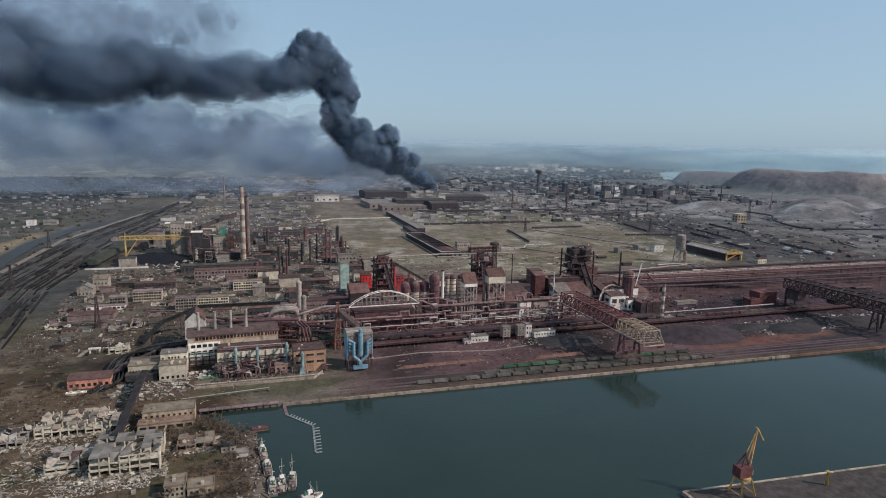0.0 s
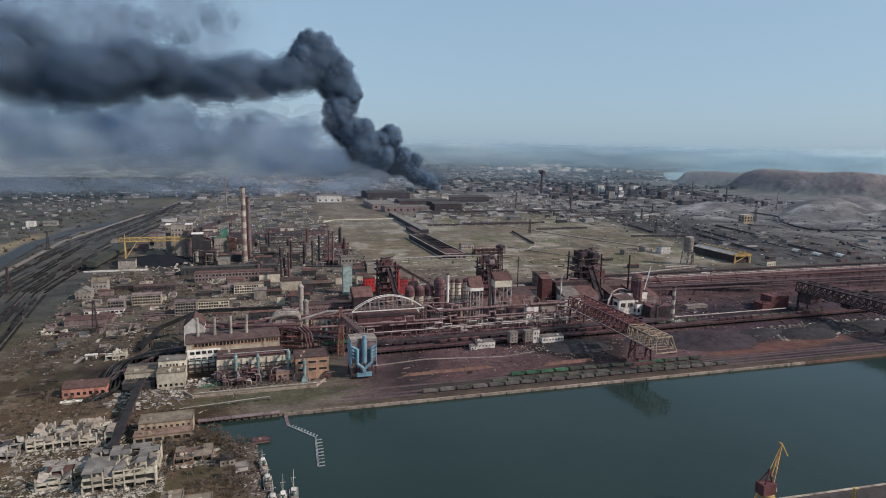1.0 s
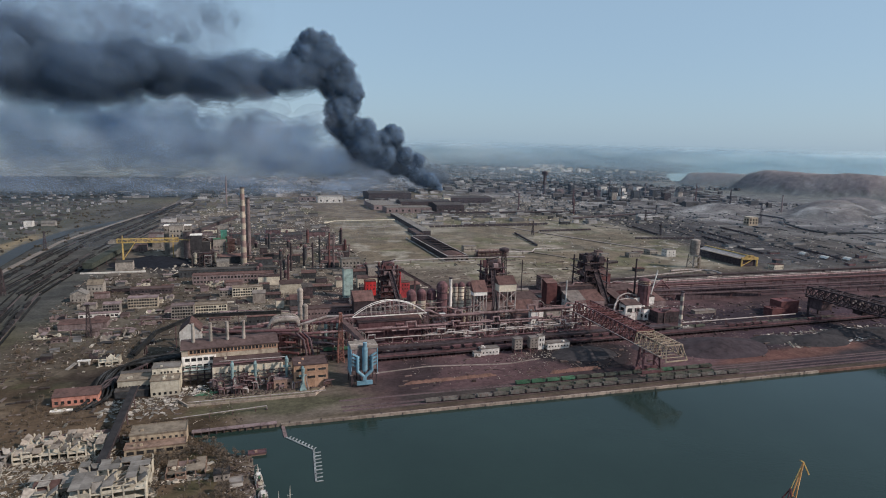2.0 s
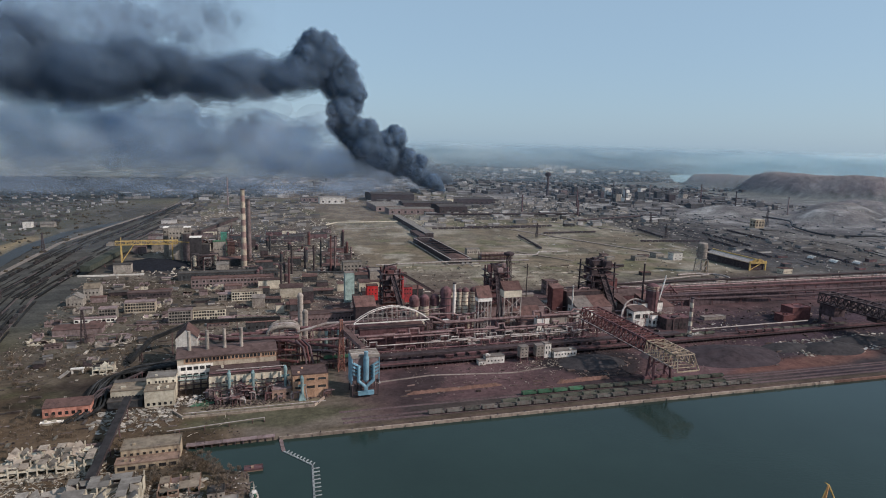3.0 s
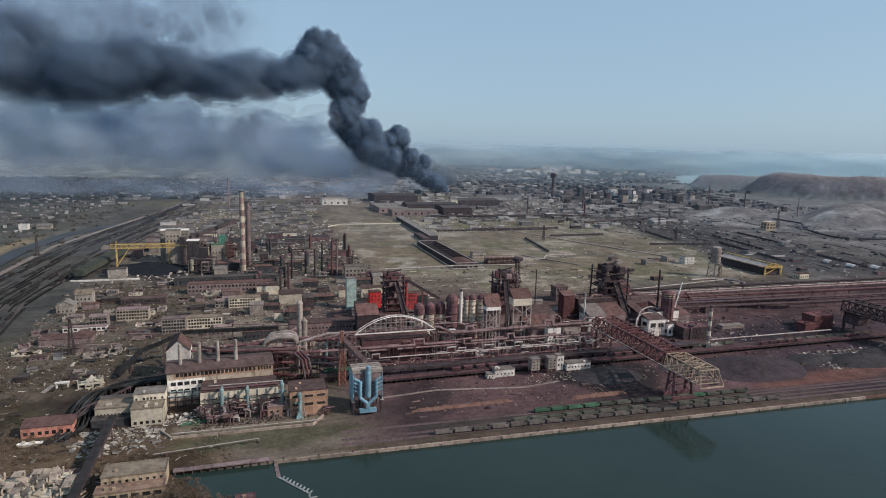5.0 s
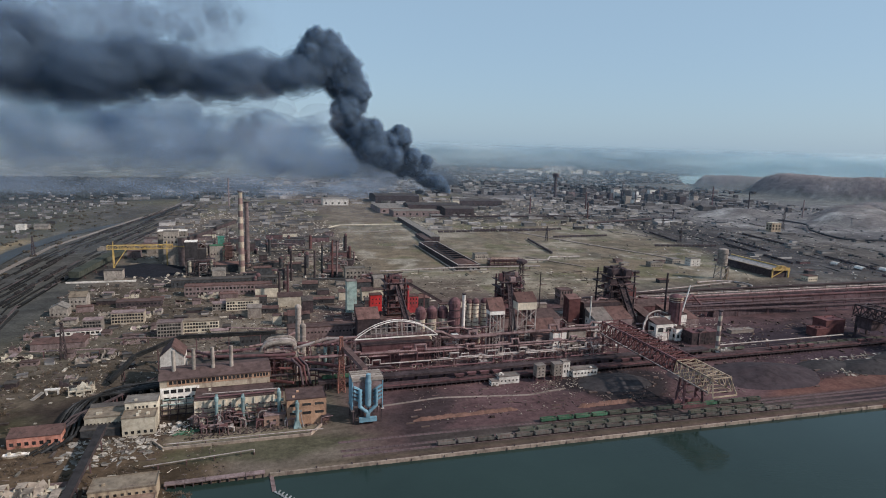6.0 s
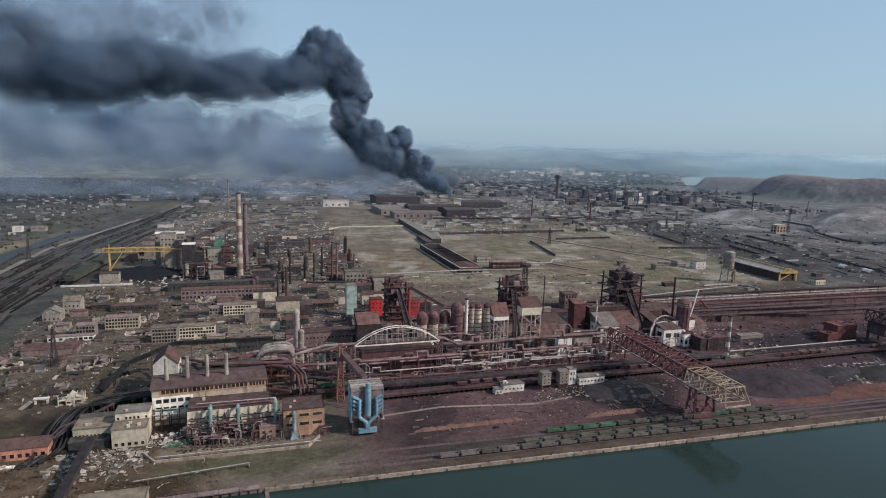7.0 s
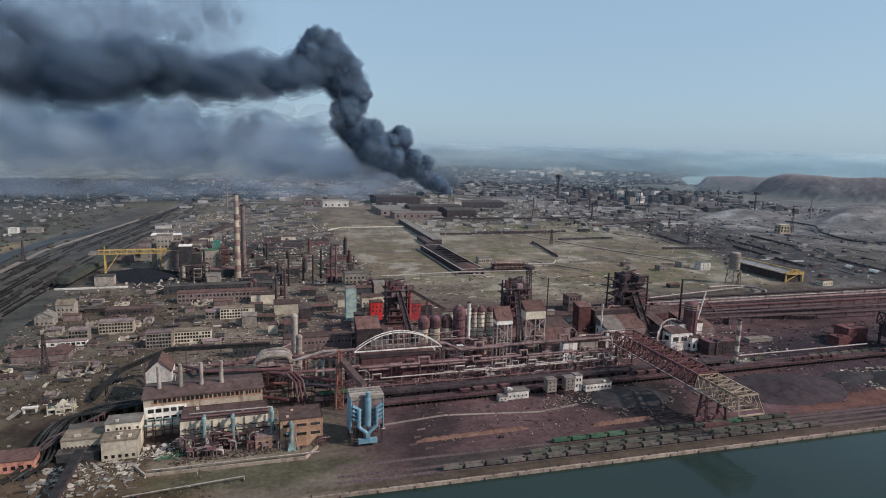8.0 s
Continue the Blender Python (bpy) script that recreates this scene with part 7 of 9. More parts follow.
stilt_house("rust-roofed house raised on white steel legs", 225, 240.5, 612, 43, 58, WHITEWALL, RUSTROOF, 10, 11)
stilt_house("white-walled house raised on braced steel legs", 261, 282, 628, 42, 58, CREAM, RUSTROOF, 12, 8)
building("furnace_hall", "pale-roofed hall beside the furnace", "building", 292, 320, 640, 662, 26, DUSTWALL, BROWNROOF, "mono", rise=5)
building("furnace_hall", "hall with a steep rust-red roof", "building", 276, 308, 614, 636, 16, DUSTWALL, RUSTROOF, "mono", rise=12)
building("furnace_hall", "white end wall of the rust-roofed hall", "building", 294, 309, 606, 613.5, 21, WHITEWALL, RUSTROOF, "flat")
building("furnace_hall", "tall narrow rust-brown block", "building", 343, 357, 664, 677, 39, MAROON, RUSTROOF, "mono", rise=3)
building("furnace_hall", "small white block under the tall brown one", "building", 339, 349, 655, 663, 12, WHITEWALL, BROWNROOF)
chimney("vent_pipe", "thin white vent pipe beside the dark shaft", 362, 650, 45, 0.9, 0.8, WHITEWALL, rim=False)
building("furnace_hall", "broad white-walled hall with a pale dusty sloping roof", "building", 363, 385, 640, 662, 20, WHITEWALL, GREYROOF, "mono", ((6, 3, 2.4, 3), (13, 3, 2.4, 3)), rise=9)
building("furnace_hall", "broad hall with a brown sloping roof", "building", 386, 410, 640, 662, 20, DUSTWALL, RUSTROOF, "mono", rise=9)
building("furnace_hall", "long dark upper hall behind the sloping roofs", "building", 362, 408, 664, 676, 33, DARK, BROWNROOF, "flat")
building("furnace_hall", "maroon block behind the dark furnace", "building", 462, 480, 735, 755, 30, MAROON, RUSTROOF, "mono", rise=4)
building("furnace_hall", "low rusty casting hall roof beside the furnace", "building", 440, 492, 690, 712, 18, RUST, BROWNROOF, "mono", rise=4)
building("sinter_house", "dusty brown sinter house behind the dark furnace", "building", 396, 414, 780, 796, 19, DUSTWALL, BROWNROOF, "flat", ((14, 4, 2.4, 4), (6, 4, 2.4, 4)))
building("pump_house", "pale panelled pump house with a flat roof", "building", 312, 332, 606, 620, 21, GREYWALL, BROWNROOF, "flat", ((5, 4, 2, 2.5), (12, 4, 2, 2.5)))
building("furnace_hall", "low brown hall with a long dusty roof", "building", 440, 452, 655, 690, 14, DUSTWALL, BROWNROOF, "mono", rise=8)
building("furnace_hall", "low brown hall beside the dark furnace", "building", 470, 500, 640, 680, 15, DUSTWALL, RUSTROOF, "mono", rise=8)
building("crusher_house", "white block with a torn dark opening", "building", 424, 446, 616, 630, 19, WHITEWALL, BROWNROOF, "mono", ((10, 2, 7, 5),), rise=3)
building("crusher_house", "small white wing beside the torn block", "building", 447, 458, 612, 624, 14, WHITEWALL, BROWNROOF, "flat", ((3, 2, 3, 4),))
building("crusher_house", "long white-walled house with a brown flat roof", "building", 446, 476, 632, 650, 23, WHITEWALL, BROWNROOF)
building("crusher_house", "dark low plant shed with rusty pipes", "building", 455, 490, 596, 612, 13, DARK, RUST, rows=((4, 6, 2, 3),))
wt = tank("water_tank", "brown cylindrical tank with an orange ringed top", 461, 634, 7.2, 44, RUST, RUST, dome=0.4)
for k in range(3):
    part("ring", Shape().lathe((0, 0, 39 + 2.2 * k), [(7.25, -0.5), (7.7, -0.4), (7.7, 0.4), (7.25, 0.5)], 18), (PALEPIPE, OCHRE, OCHRE)[k], wt)
chimney("chimney", "slim dark chimney beside the brown tank", 453, 642, 69, 1.3, 1.0, DARK)
chimney("chimney", "pale chimney with worn red bands", 470, 575, 43, 2.2, 1.9, WHITEWALL, bands=(8, CREAM, DUSTWALL))
building("weigh_house", "low white platform house beneath the pale chimney", "building", 464, 480, 563, 571, 2.5, WHITEWALL, GREYROOF)
pl = thing("leaning_pipe", "thin pale leaning pipe above the white-walled house", "pipe", 484, 650, 0)
part("pipe", Shape().tube((0, 0, 20), (8, 0, 52), 0.7), WHITEWALL, pl)
part("foot", Shape().box(-1.5, -1.5, -0.3, 1.5, 1.5, 20.3), RUST, pl)
for k in range(2):
    pipe_run("pale curved gas duct in front of the furnace hall", rounded([(412 + 4 * k, 622 + 3 * k, 4), (413 + 4 * k, 624 + 3 * k, 12 + 4 * k), (420 + 5 * k, 630 + 3 * k, 20 + 5 * k), (434 + 6 * k, 634 + 3 * k, 22 + 6 * k), (446 + 6 * k, 636, 20 + 4 * k)]), 0.9, PALEPIPE, 60, seed=k)
lattice_mast("lattice_mast", "tall dark lattice tower behind the furnace", 309, 720, 70, 4.5, 2.0, DARK)
lm = thing("mast_head", "wide dark platform on top of the lattice tower", "platform", 309, 720, 70.3)
part("deck", Shape().lathe((0, 0, 0), [(5.5, 0), (6.5, 0.5), (6.5, 3.2), (3, 4.6), (0.6, 5)], 10), DARK, lm)
chimney("vent_pipe", "thin dark pole behind the furnaces", 355, 760, 50, 0.7, 0.6, DARK, rim=False)
# long gas mains leading away along the works
for lab, y0, y1, z, r, m in (("long rusty gas main on steel bents", 700, 672, 12, 1.6, MAUVE), ("long rusty gas main on steel bents", 712, 690, 17, 1.8, RUST), ("long dusty gas main on steel bents", 745, 738, 12, 1.4, PIPE), ("long dusty gas main on steel bents", 728, 715, 10, 1.2, PIPE),
                             ("long dark conveyor pipe on steel bents", 760, 752, 16, 1.8, DARK), ("long rusty gas main on steel bents", 690, 655, 9, 1.4, MAUVE), ("long pale steam pipe on steel bents", 772, 765, 8, 0.8, PALEPIPE)):
    pipe_run(lab, [(480, y0, z), (760, (y0 + y1) / 2 + 2, z), (1250, y1, z)], r, m, 34, loops=0)
building("gas_hall", "long dark brown gas-cleaning hall", "building", 500, 760, 716, 724, 8, MAUVE, MAUVE)
building("gas_hall", "long dark brown hall beside the gas mains", "building", 560, 700, 684, 694, 7, MAUVE, MAUVE)
building("ore_bin", "rust-brown block standing on the ore yard", "building", 620, 639, 588, 602, 9, MAROON, MAROON)
building("ore_bin", "large rust-brown block standing on the ore yard", "building", 640, 669, 594, 612, 16, MAROON, MAROON)
building("weigh_house", "long low pale shed by the tracks", "building", 530, 562, 620, 628, 3.5, GREYWALL, GREYROOF)
pipe_run("slim dark chimney-like pipes of the gas plant", [(505, 690, 6), (540, 702, 26), (560, 706, 10)], 1.2, RUST, 30)

# ---------------------------------------------------------------- silo, yellow shed and yards on the far side
si = thing("silo_tower", "grey concrete silo on a braced tower", "silo", 746, 880, 0)
part("silo", Shape().lathe((0, 0, 24), [(8.0, 0), (8.0, 26), (6, 27.2), (0.5, 27.6)], 18), GREYWALL, si)
for k in range(3):
    part("hoop", Shape().lathe((0, 0, 28 + 8 * k), [(8.6, -0.4), (9.0, -0.3), (9.0, 0.3), (8.6, 0.4)], 18), GREYROOF, si)
for sx in (-1, 1):
    for sy in (-1, 1):
        part("leg", Shape().bar((sx * 8, sy * 8, -0.4), (sx * 6.5, sy * 6.5, 24), 1.4), GREYWALL, si)
    part("brace", Shape().bar((-8, sx * 8, 2), (7, sx * 7, 14), 0.8).bar((8, sx * 8, 2), (-7, sx * 7, 14), 0.8).bar((-7.4, sx * 7.4, 13), (7, sx * 7, 23), 0.8), PALEPIPE, si)
part("stair_tower", Shape().box(9, -3, -0.4, 13, 2, 20), OCHRE, si)
sh = thing("stock_shed", "long dark stock shed with a yellow gantry roof", "shed", 864, 924, 0, -92)
part("wall", Shape().box(-64, -15, -0.5, 50, 15, 13), DARK, sh)
part("roof", Shape().gable(-64, -15, 50, 15, 13, 6, "x", 1.0), PALEPIPE, sh)
part("crane_rail", Shape().box(-66, -17.5, 13.6, 56, -15.6, 14.4), OCHRE, sh)
part("ridge_beam", Shape().box(-66, -1.2, 18.6, 56, 1.2, 20.4), YELLOW, sh)
part("end_gantry", Shape().box(51.2, -18, -0.4, 53, -15.5, 17).box(51.2, 15.5, -0.4, 53, 18, 17).box(51.2, -18, 12.5, 54, 18, 16).bar((52, -15, 2), (52, 8, 13), 1.2), YELLOW, sh)
part("end_gable", Shape().add([(51.4, -16, 16), (51.4, 16, 16), (51.4, 5, 21), (51.4, -5, 21), (53, -16, 16), (53, 16, 16), (53, 5, 21), (53, -5, 21)], [(0, 1, 2, 3), (7, 6, 5, 4), (1, 5, 6, 2), (2, 6, 7, 3), (3, 7, 4, 0), (0, 4, 5, 1)]), YELLOW, sh)
building("white_house", "small white cube-shaped building", "building", 771, 792, 984, 1000, 14, WHITEWALL, GREYROOF, "flat", ((8, 2, 2, 2), (3, 2, 2, 2)))
building("pale_hut", "small pale house beside the shed", "house", 886, 906, 838, 852, 8, CREAM, RUSTROOF, "flat", ((2, 4, 2, 2),))
building("pale_hut", "low pale workshop beside the white house", "building", 752, 770, 1010, 1030, 9, GREYWALL, GREYROOF, "flat", ((3, 4, 2, 2.4),))
building("pale_hut", "low ruined pale shed", "shed", 690, 716, 990, 1004, 8, GREYWALL, GREYROOF, "flat", ((2, 5, 2, 2),))
ring = thing("curved_conduit", "pale curved conduit lying on the grass", "conduit", 740, 812, 0)
part("pipe", Shape().path([(-60, 46, 2), (-20, 50, 2), (5, 42, 2), (16, 28, 2), (14, 10, 2), (2, -4, 2), (-30, -8, 2)], 1.5, 8), PALEPIPE, ring)
pipe_run("long pale pipe at the edge of the field", [(480, 800, 4), (730, 842, 4)], 1.0, PALEPIPE, 24)

# ---------------------------------------------------------------- coke plant and the striped chimney
chimney("striped_chimney", "tall chimney with worn red and white bands", -8.5, 1061, 126, 4.6, 3.2, WHITEWALL, bands=(13, PALEWALL, STRIPE))
chimney("chimney", "tall dusty brown chimney", 0, 1112, 105, 4.0, 3.2, DUSTWALL)
gy = thing("gantry_crane", "long yellow gantry crane spanning the coal pile", "gantry crane", -155, 1112, 0)
truss(gy, (-50, 0, 32), (42, 0, 32), 7, 6, 12, 0.9, YELLOW)
for x in (-42, 34):
    part("leg", Shape().bar((x, -4, -0.4), (x, -3, 32), 1.3).bar((x, 4, -0.4), (x, 3, 32), 1.3), YELLOW, gy)
    part("mast", Shape().bar((x, 0, 32), (x, 0, 44), 1.2), YELLOW, gy)
part("strut", Shape().bar((-42, 0, 4), (-24, 0, 31), 1.3), YELLOW, gy)
part("cabin", Shape().box(-63, -3.5, 31, -50.5, 3.5, 34.5).box(-60, -3, 34.5, -52, 3, 37), GREYWALL, gy, "white machinery cabin")
part("boom", Shape().bar((34, 0, 36), (60, 0, 34), 1.2), YELLOW, gy)
building("coal_tower", "dark concrete coal tower with a white cap", "tower", -92, -74, 1080, 1098, 46, COKE, WHITEWALL, "flat")
building("coal_tower", "lower dark wing of the coal tower", "tower", -74, -62, 1082, 1096, 34, COKE, DARKROOF, "flat")
building("screen_house", "grey screening house with pale upper floors", "building", -128, -106, 1128, 1146, 56, GREYWALL, GREYROOF, "flat", ((46, 4, 2.4, 2.4), (38, 4, 2.4, 2.4)))
building("screen_house", "flat white-roofed hall behind the coal tower", "building", -140, -96, 1160, 1180, 52, GREYWALL, WHITEWALL, "flat", ((44, 8, 2.4, 2.4),))
building("screen_house", "grey square house beside the coal tower", "building", -106, -90, 1126, 1140, 46, DUSTWALL, GREYROOF)
gallery("dark sloping conveyor gallery rising to the coal tower", (-88, 1100, 46), (-20, 1190, 62), 6, 5, DARK, DARKROOF, 30)
gallery("low dark stock gallery beside the coal pile", (-232, 1030, 6), (-205, 1230, 8), 14, 8, OLIVE, OLIVE, 40)
building("green_tower", "green process tower beside the grey house", "tower", -46, -36, 1128, 1138, 46, TEALGREEN, TEALGREEN, "flat")
building("green_tower", "pale house with a green upper frame", "building", -58, -38, 1112, 1126, 34, GREYWALL, GREEN, "flat", ((20, 4, 2, 2),))
building("coke_battery", "long sooty coke battery", "coke battery", -100, 40, 968, 985, 10, DARKGREY, DARKROOF, "flat", ((3, 28, 1.6, 4),))
building("long_ruin_hall", "long dusty pink hall with rows of empty windows", "building", -78, 32, 914, 930, 13, DUSTWALL, RUSTROOF, "flat", ((8, 24, 2.8, 2.8), (2.5, 24, 2.8, 2.8)), skip=0.2)
building("white_roof_shed", "long narrow shed with a bright white roof", "shed", -240, -152, 1019, 1021, 1.2, WHITEWALL, WHITEWALL)
building("square_store", "square pale store beside the coal pile", "store", -196, -172, 1036, 1052, 13, GREYWALL, DARKROOF)
# ruined office blocks
for x0, x1, y0, y1, n, fl, m, sk in ((-142, -109, 800, 813, 11, 3, PALEWALL, 0.05), (-88, -64.5, 738, 751, 8, 4, GREYWALL, 0.0), (-64, -29, 750, 763, 12, 3, CREAM, 0.1), (-24, 14, 832, 845, 12, 3, CREAM, 0.1), (-164, -146, 776, 788, 6, 3, GREYWALL, 0.0),
                                     (-186, -145, 764, 771, 9, 1, WHITEWALL, 0.2), (-40, -24, 836, 848, 5, 2, GREYWALL, 0.3)):
    building("office_block", "shelled pale office block with rows of empty windows", "building", x0, x1, y0, y1, 1 + 3.6 * fl, m, DUSTWALL if m is not CREAM else TANROOF, "flat",
             [(1.2 + 3.6 * k, n, (x1 - x0) / n * 0.74, 2.3) for k in range(fl)], skip=sk, group="shelled office blocks")
building("gabled_house", "ruined pale house with a gabled roof", "house", -212, -194, 842, 858, 10, GREYWALL, GREYROOF, "gabley", ((2, 4, 1.6, 2),), rise=5)
building("gabled_house", "ruined pale house with a torn roof", "house", -200, -182, 874, 892, 15, GREYWALL, TANROOF, "gable", ((3, 4, 1.6, 2), (8, 4, 1.6, 2)), rise=5)
building("long_shed", "long low dark shed with white window strips", "shed", -150, -100, 870, 884, 7, DARK, BROWNROOF, "flat", ((3, 12, 2.4, 2),))
building("long_shed", "low brown shed with a sagging roof", "shed", -196, -150, 722, 736, 6, DUSTWALL, RUSTROOF, "mono", rise=2)
for a, b in (((-128, 726, 6), (-60, 718, 6)), ((-20, 742, 6), (60, 716, 6)), ((-190, 700, 6), (-120, 694, 6))):
    pipe_run("pale service pipe on posts across the rubble", [a, b], 0.6, PIPE, 14)

# ---------------------------------------------------------------- rail yard, fields and the back of the works
YARD = [((-235, 640), (-262, 900), (-240, 1223), (-181, 1650), (-120, 2200)), ((-255, 640), (-284, 930), (-262, 1260), (-196, 1750), (-140, 2250)), ((-278, 640), (-310, 950), (-290, 1310), (-212, 1850), (-160, 2300)),
        ((-300, 640), (-334, 980), (-316, 1379), (-226, 1960), (-180, 2300))]
for line in YARD:
    for a, b in zip(line, line[1:]):
        track("dark railway track in the marshalling yard", a, b)
rnd = random.Random(9)
sooty = thing("railway_wagon", "sooty dark open railway wagon in the marshalling yard", "railway wagon", -256, 843, 0, 94, "wagons in the yard")
part("body", Shape().box(-6.3, -1.5, 1.0, 6.3, -1.35, 3.4).box(-6.3, 1.35, 1.0, 6.3, 1.5, 3.4).box(-6.3, -1.35, 1.0, -6.15, 1.35, 3.4).box(6.15, -1.35, 1.0, 6.3, 1.35, 3.4).box(-6.15, -1.35, 1.0, 6.15, 1.35, 2.6), COKE, sooty)
part("running_gear", running_gear(2.8, 5.6, 1.0), DARK, sooty)
for line, gaps in zip(YARD, ((0.25, 0.75), (0.0, 0.6), (0.3, 1.0), (0.05, 0.55))):
    for a, b in zip(line[:4], line[1:4]):
        d = Vector(b) - Vector(a)
        n = int(d.length / 15)
        turn = math.degrees(math.atan2(d.y, d.x))
        for i in range(n):
            if gaps[0] < i / n < gaps[1] and rnd.random() < 0.58:
                p = Vector(a) + d * (i + 0.5) / n
                copy_thing(sooty, pose(p.x, p.y, 0, 0, 0, turn))
def far_wagon_mesh():
    s = Shape().box(-6.4, -1.5, 1.0, 6.4, 1.5, 3.9).box(-6.4, -1.3, 3.9, 6.4, 1.3, 4.3)
    s.box(-5.6, -1.1, 0.1, -2.8, 1.1, 1.0).box(2.8, -1.1, 0.1, 5.6, 1.1, 1.0)
    me = s.mesh("railway_wagon")
    me.materials.append(DARK)
    return me


CLOSED = far_wagon_mesh()


def string_of_wagons(x0, y0, n, d, t, z):
    for i in range(n):
        ob = new("railway_wagon", CLOSED)
        ob.matrix_basis = pose(x0 + d.x * 15 * i, y0 + d.y * 15 * i, z, 0, 0, t)
        tagged(ob, "dark closed railway wagon standing on a far track", "railway wagon", "wagons on the far tracks")


road = thing("service_road", "pale dusty service road beside the canal", "road", 0, 0, 0, kind="structure")
for a, b in (((-322, 640), (-352, 960)), ((-352, 960), (-345, 1350)), ((-345, 1350), (-245, 1900)), ((-245, 1900), (-190, 2300))):
    part("road_run", Shape().bar((*a, 0.15), (*b, 0.15), 9, 0.3), DIRT, road)
tracks_road = thing("yard_road", "pale dirt road across the ore yard", "road", 0, 0, 0, kind="structure")
for a, b in (((92, 520), (150, 526)), ((150, 526), (225, 514)), ((225, 514), (262, 520))):
    part("road_run", Shape().bar((*a, 0.12), (*b, 0.12), 2.6, 0.24), DIRT, tracks_road)
for a, b, w in (((560, 1620), (690, 1300), 9), ((690, 1300), (800, 1050), 8), ((505, 1120), (570, 1010), 7), ((820, 1580), (940, 1340), 8), ((210, 1480), (345, 1490), 7)):
    r = thing("field_road", "pale dirt road crossing the open field", "road", 0, 0, 0, kind="structure")
    part("road_run", Shape().bar((*a, 0.7), (*b, 0.7), w, 0.9), DIRT, r)

pit = thing("pit_hall", "long roofless dark hall with a pale coping and rusty end", "factory hall", 354, 1145, 0)
TAKEN.append((330, 378, 1015, 1280))
for q in ((-20, -125, -18.6, 125), (18.6, -125, 20, 125), (-18.6, -125, 18.6, -123.6), (-18.6, 123.6, 18.6, 125)):
    part("wall", Shape().box(q[0], q[1], -0.5, q[2], q[3], 9), DARK, pit)
    part("coping", Shape().box(q[0] - 0.3, q[1] - 0.3, 9, q[2] + 0.3, q[3] + 0.3, 9.5), PALEPIPE, pit, "pale concrete coping")
part("pit_floor", Shape().box(-18.5, -123.5, -0.3, 18.5, 123.5, 0.5), COKE, pit)
part("roof", Shape().gable(-18.4, -123.4, 18.4, -78, 8, 4, "y", 0.0), RUSTROOF, pit)
for k in range(9):
    part("roof_truss", Shape().bar((-18.6, -66 + 21 * k, 8.6), (18.6, -66 + 21 * k, 8.6), 0.7, 1.2), DARK, pit)
for k in range(4):
    part("doorway", Shape().box(-15 + 8 * k, -125.4, 0, -10 + 8 * k, -124.9, 4.5), WHITEWALL if k > 1 else DARKGREY, pit)
pipe_run("pale kerb pipe round the dark hall", [(328, 1285, 2), (326, 1010, 2), (382, 1008, 2)], 0.9, PALEPIPE, 60)
rack = thing("pipe_store", "open steel store with tiers of stacked rusty pipes", "pipe store", 432, 1052, 0, -2)
for i in range(9):
    for sy in (-9, 9):
        part("post", Shape().box(-30 + 7.4 * i, sy - 0.4, -0.4, -29.2 + 7.4 * i, sy + 0.4, 13), RUST, rack)
for k in range(4):
    part("tier", Shape().box(-31, -9.6, 3 * k + 2.2, 31, 9.6, 3 * k + 2.6), DUSTWALL if k % 2 else RUST, rack)
    for j in range(6):
        part("stacked_pipe", Shape().tube((-29 + j, -8 + 3.2 * j, 3 * k + 3.3), (27 - (j * 5) % 9, -8 + 3.2 * j, 3 * k + 3.3), 0.7, n=8), (PIPE, OCHRE, RUST)[(j + k) % 3], rack)
building("field_house", "pale house with a broken roof in the field", "building", 398, 424, 1110, 1124, 10, GREYWALL, GREYROOF, "flat", ((3, 6, 2, 2.4),), skip=0.2)
TAKEN.append((398, 466, 1038, 1068))
building("strip_hall", "long narrow shed with a pale concrete roof", "building", 384, 404, 1330, 1700, 10, DARK, GREYROOF, "flat", turn=-2)
building("strip_hall", "low dark shed alongside the pale roof", "building", 360, 376, 1310, 1400, 7, DARK, BROWNROOF, "flat", turn=-2)
pipe_run("long pale pipeline crossing the field", [(180, 1520, 7), (212, 1560, 7), (372, 1570, 7)], 1.8, CREAM, 26)
pipe_run("pale pipeline behind the furnaces", [(200, 1010, 5), (330, 1020, 5), (480, 1010, 5)], 1.4, PALEPIPE, 26)
pipe_run("pale zigzag pipeline beside the dark hall", [(410, 1075, 5), (520, 1060, 5), (540, 1090, 5), (600, 1085, 5)], 1.3, PALEPIPE, 26)
for x0, y0, n, t in ((603, 1314, 12, -100), (440, 1460, 20, 0), (540, 1480, 16, -1), (690, 1350, 10, 3), (860, 1200, 10, -8)):
    d = Vector((math.cos(radians(t)), math.sin(radians(t))))
    string_of_wagons(x0, y0, n, d, t, 0.5)
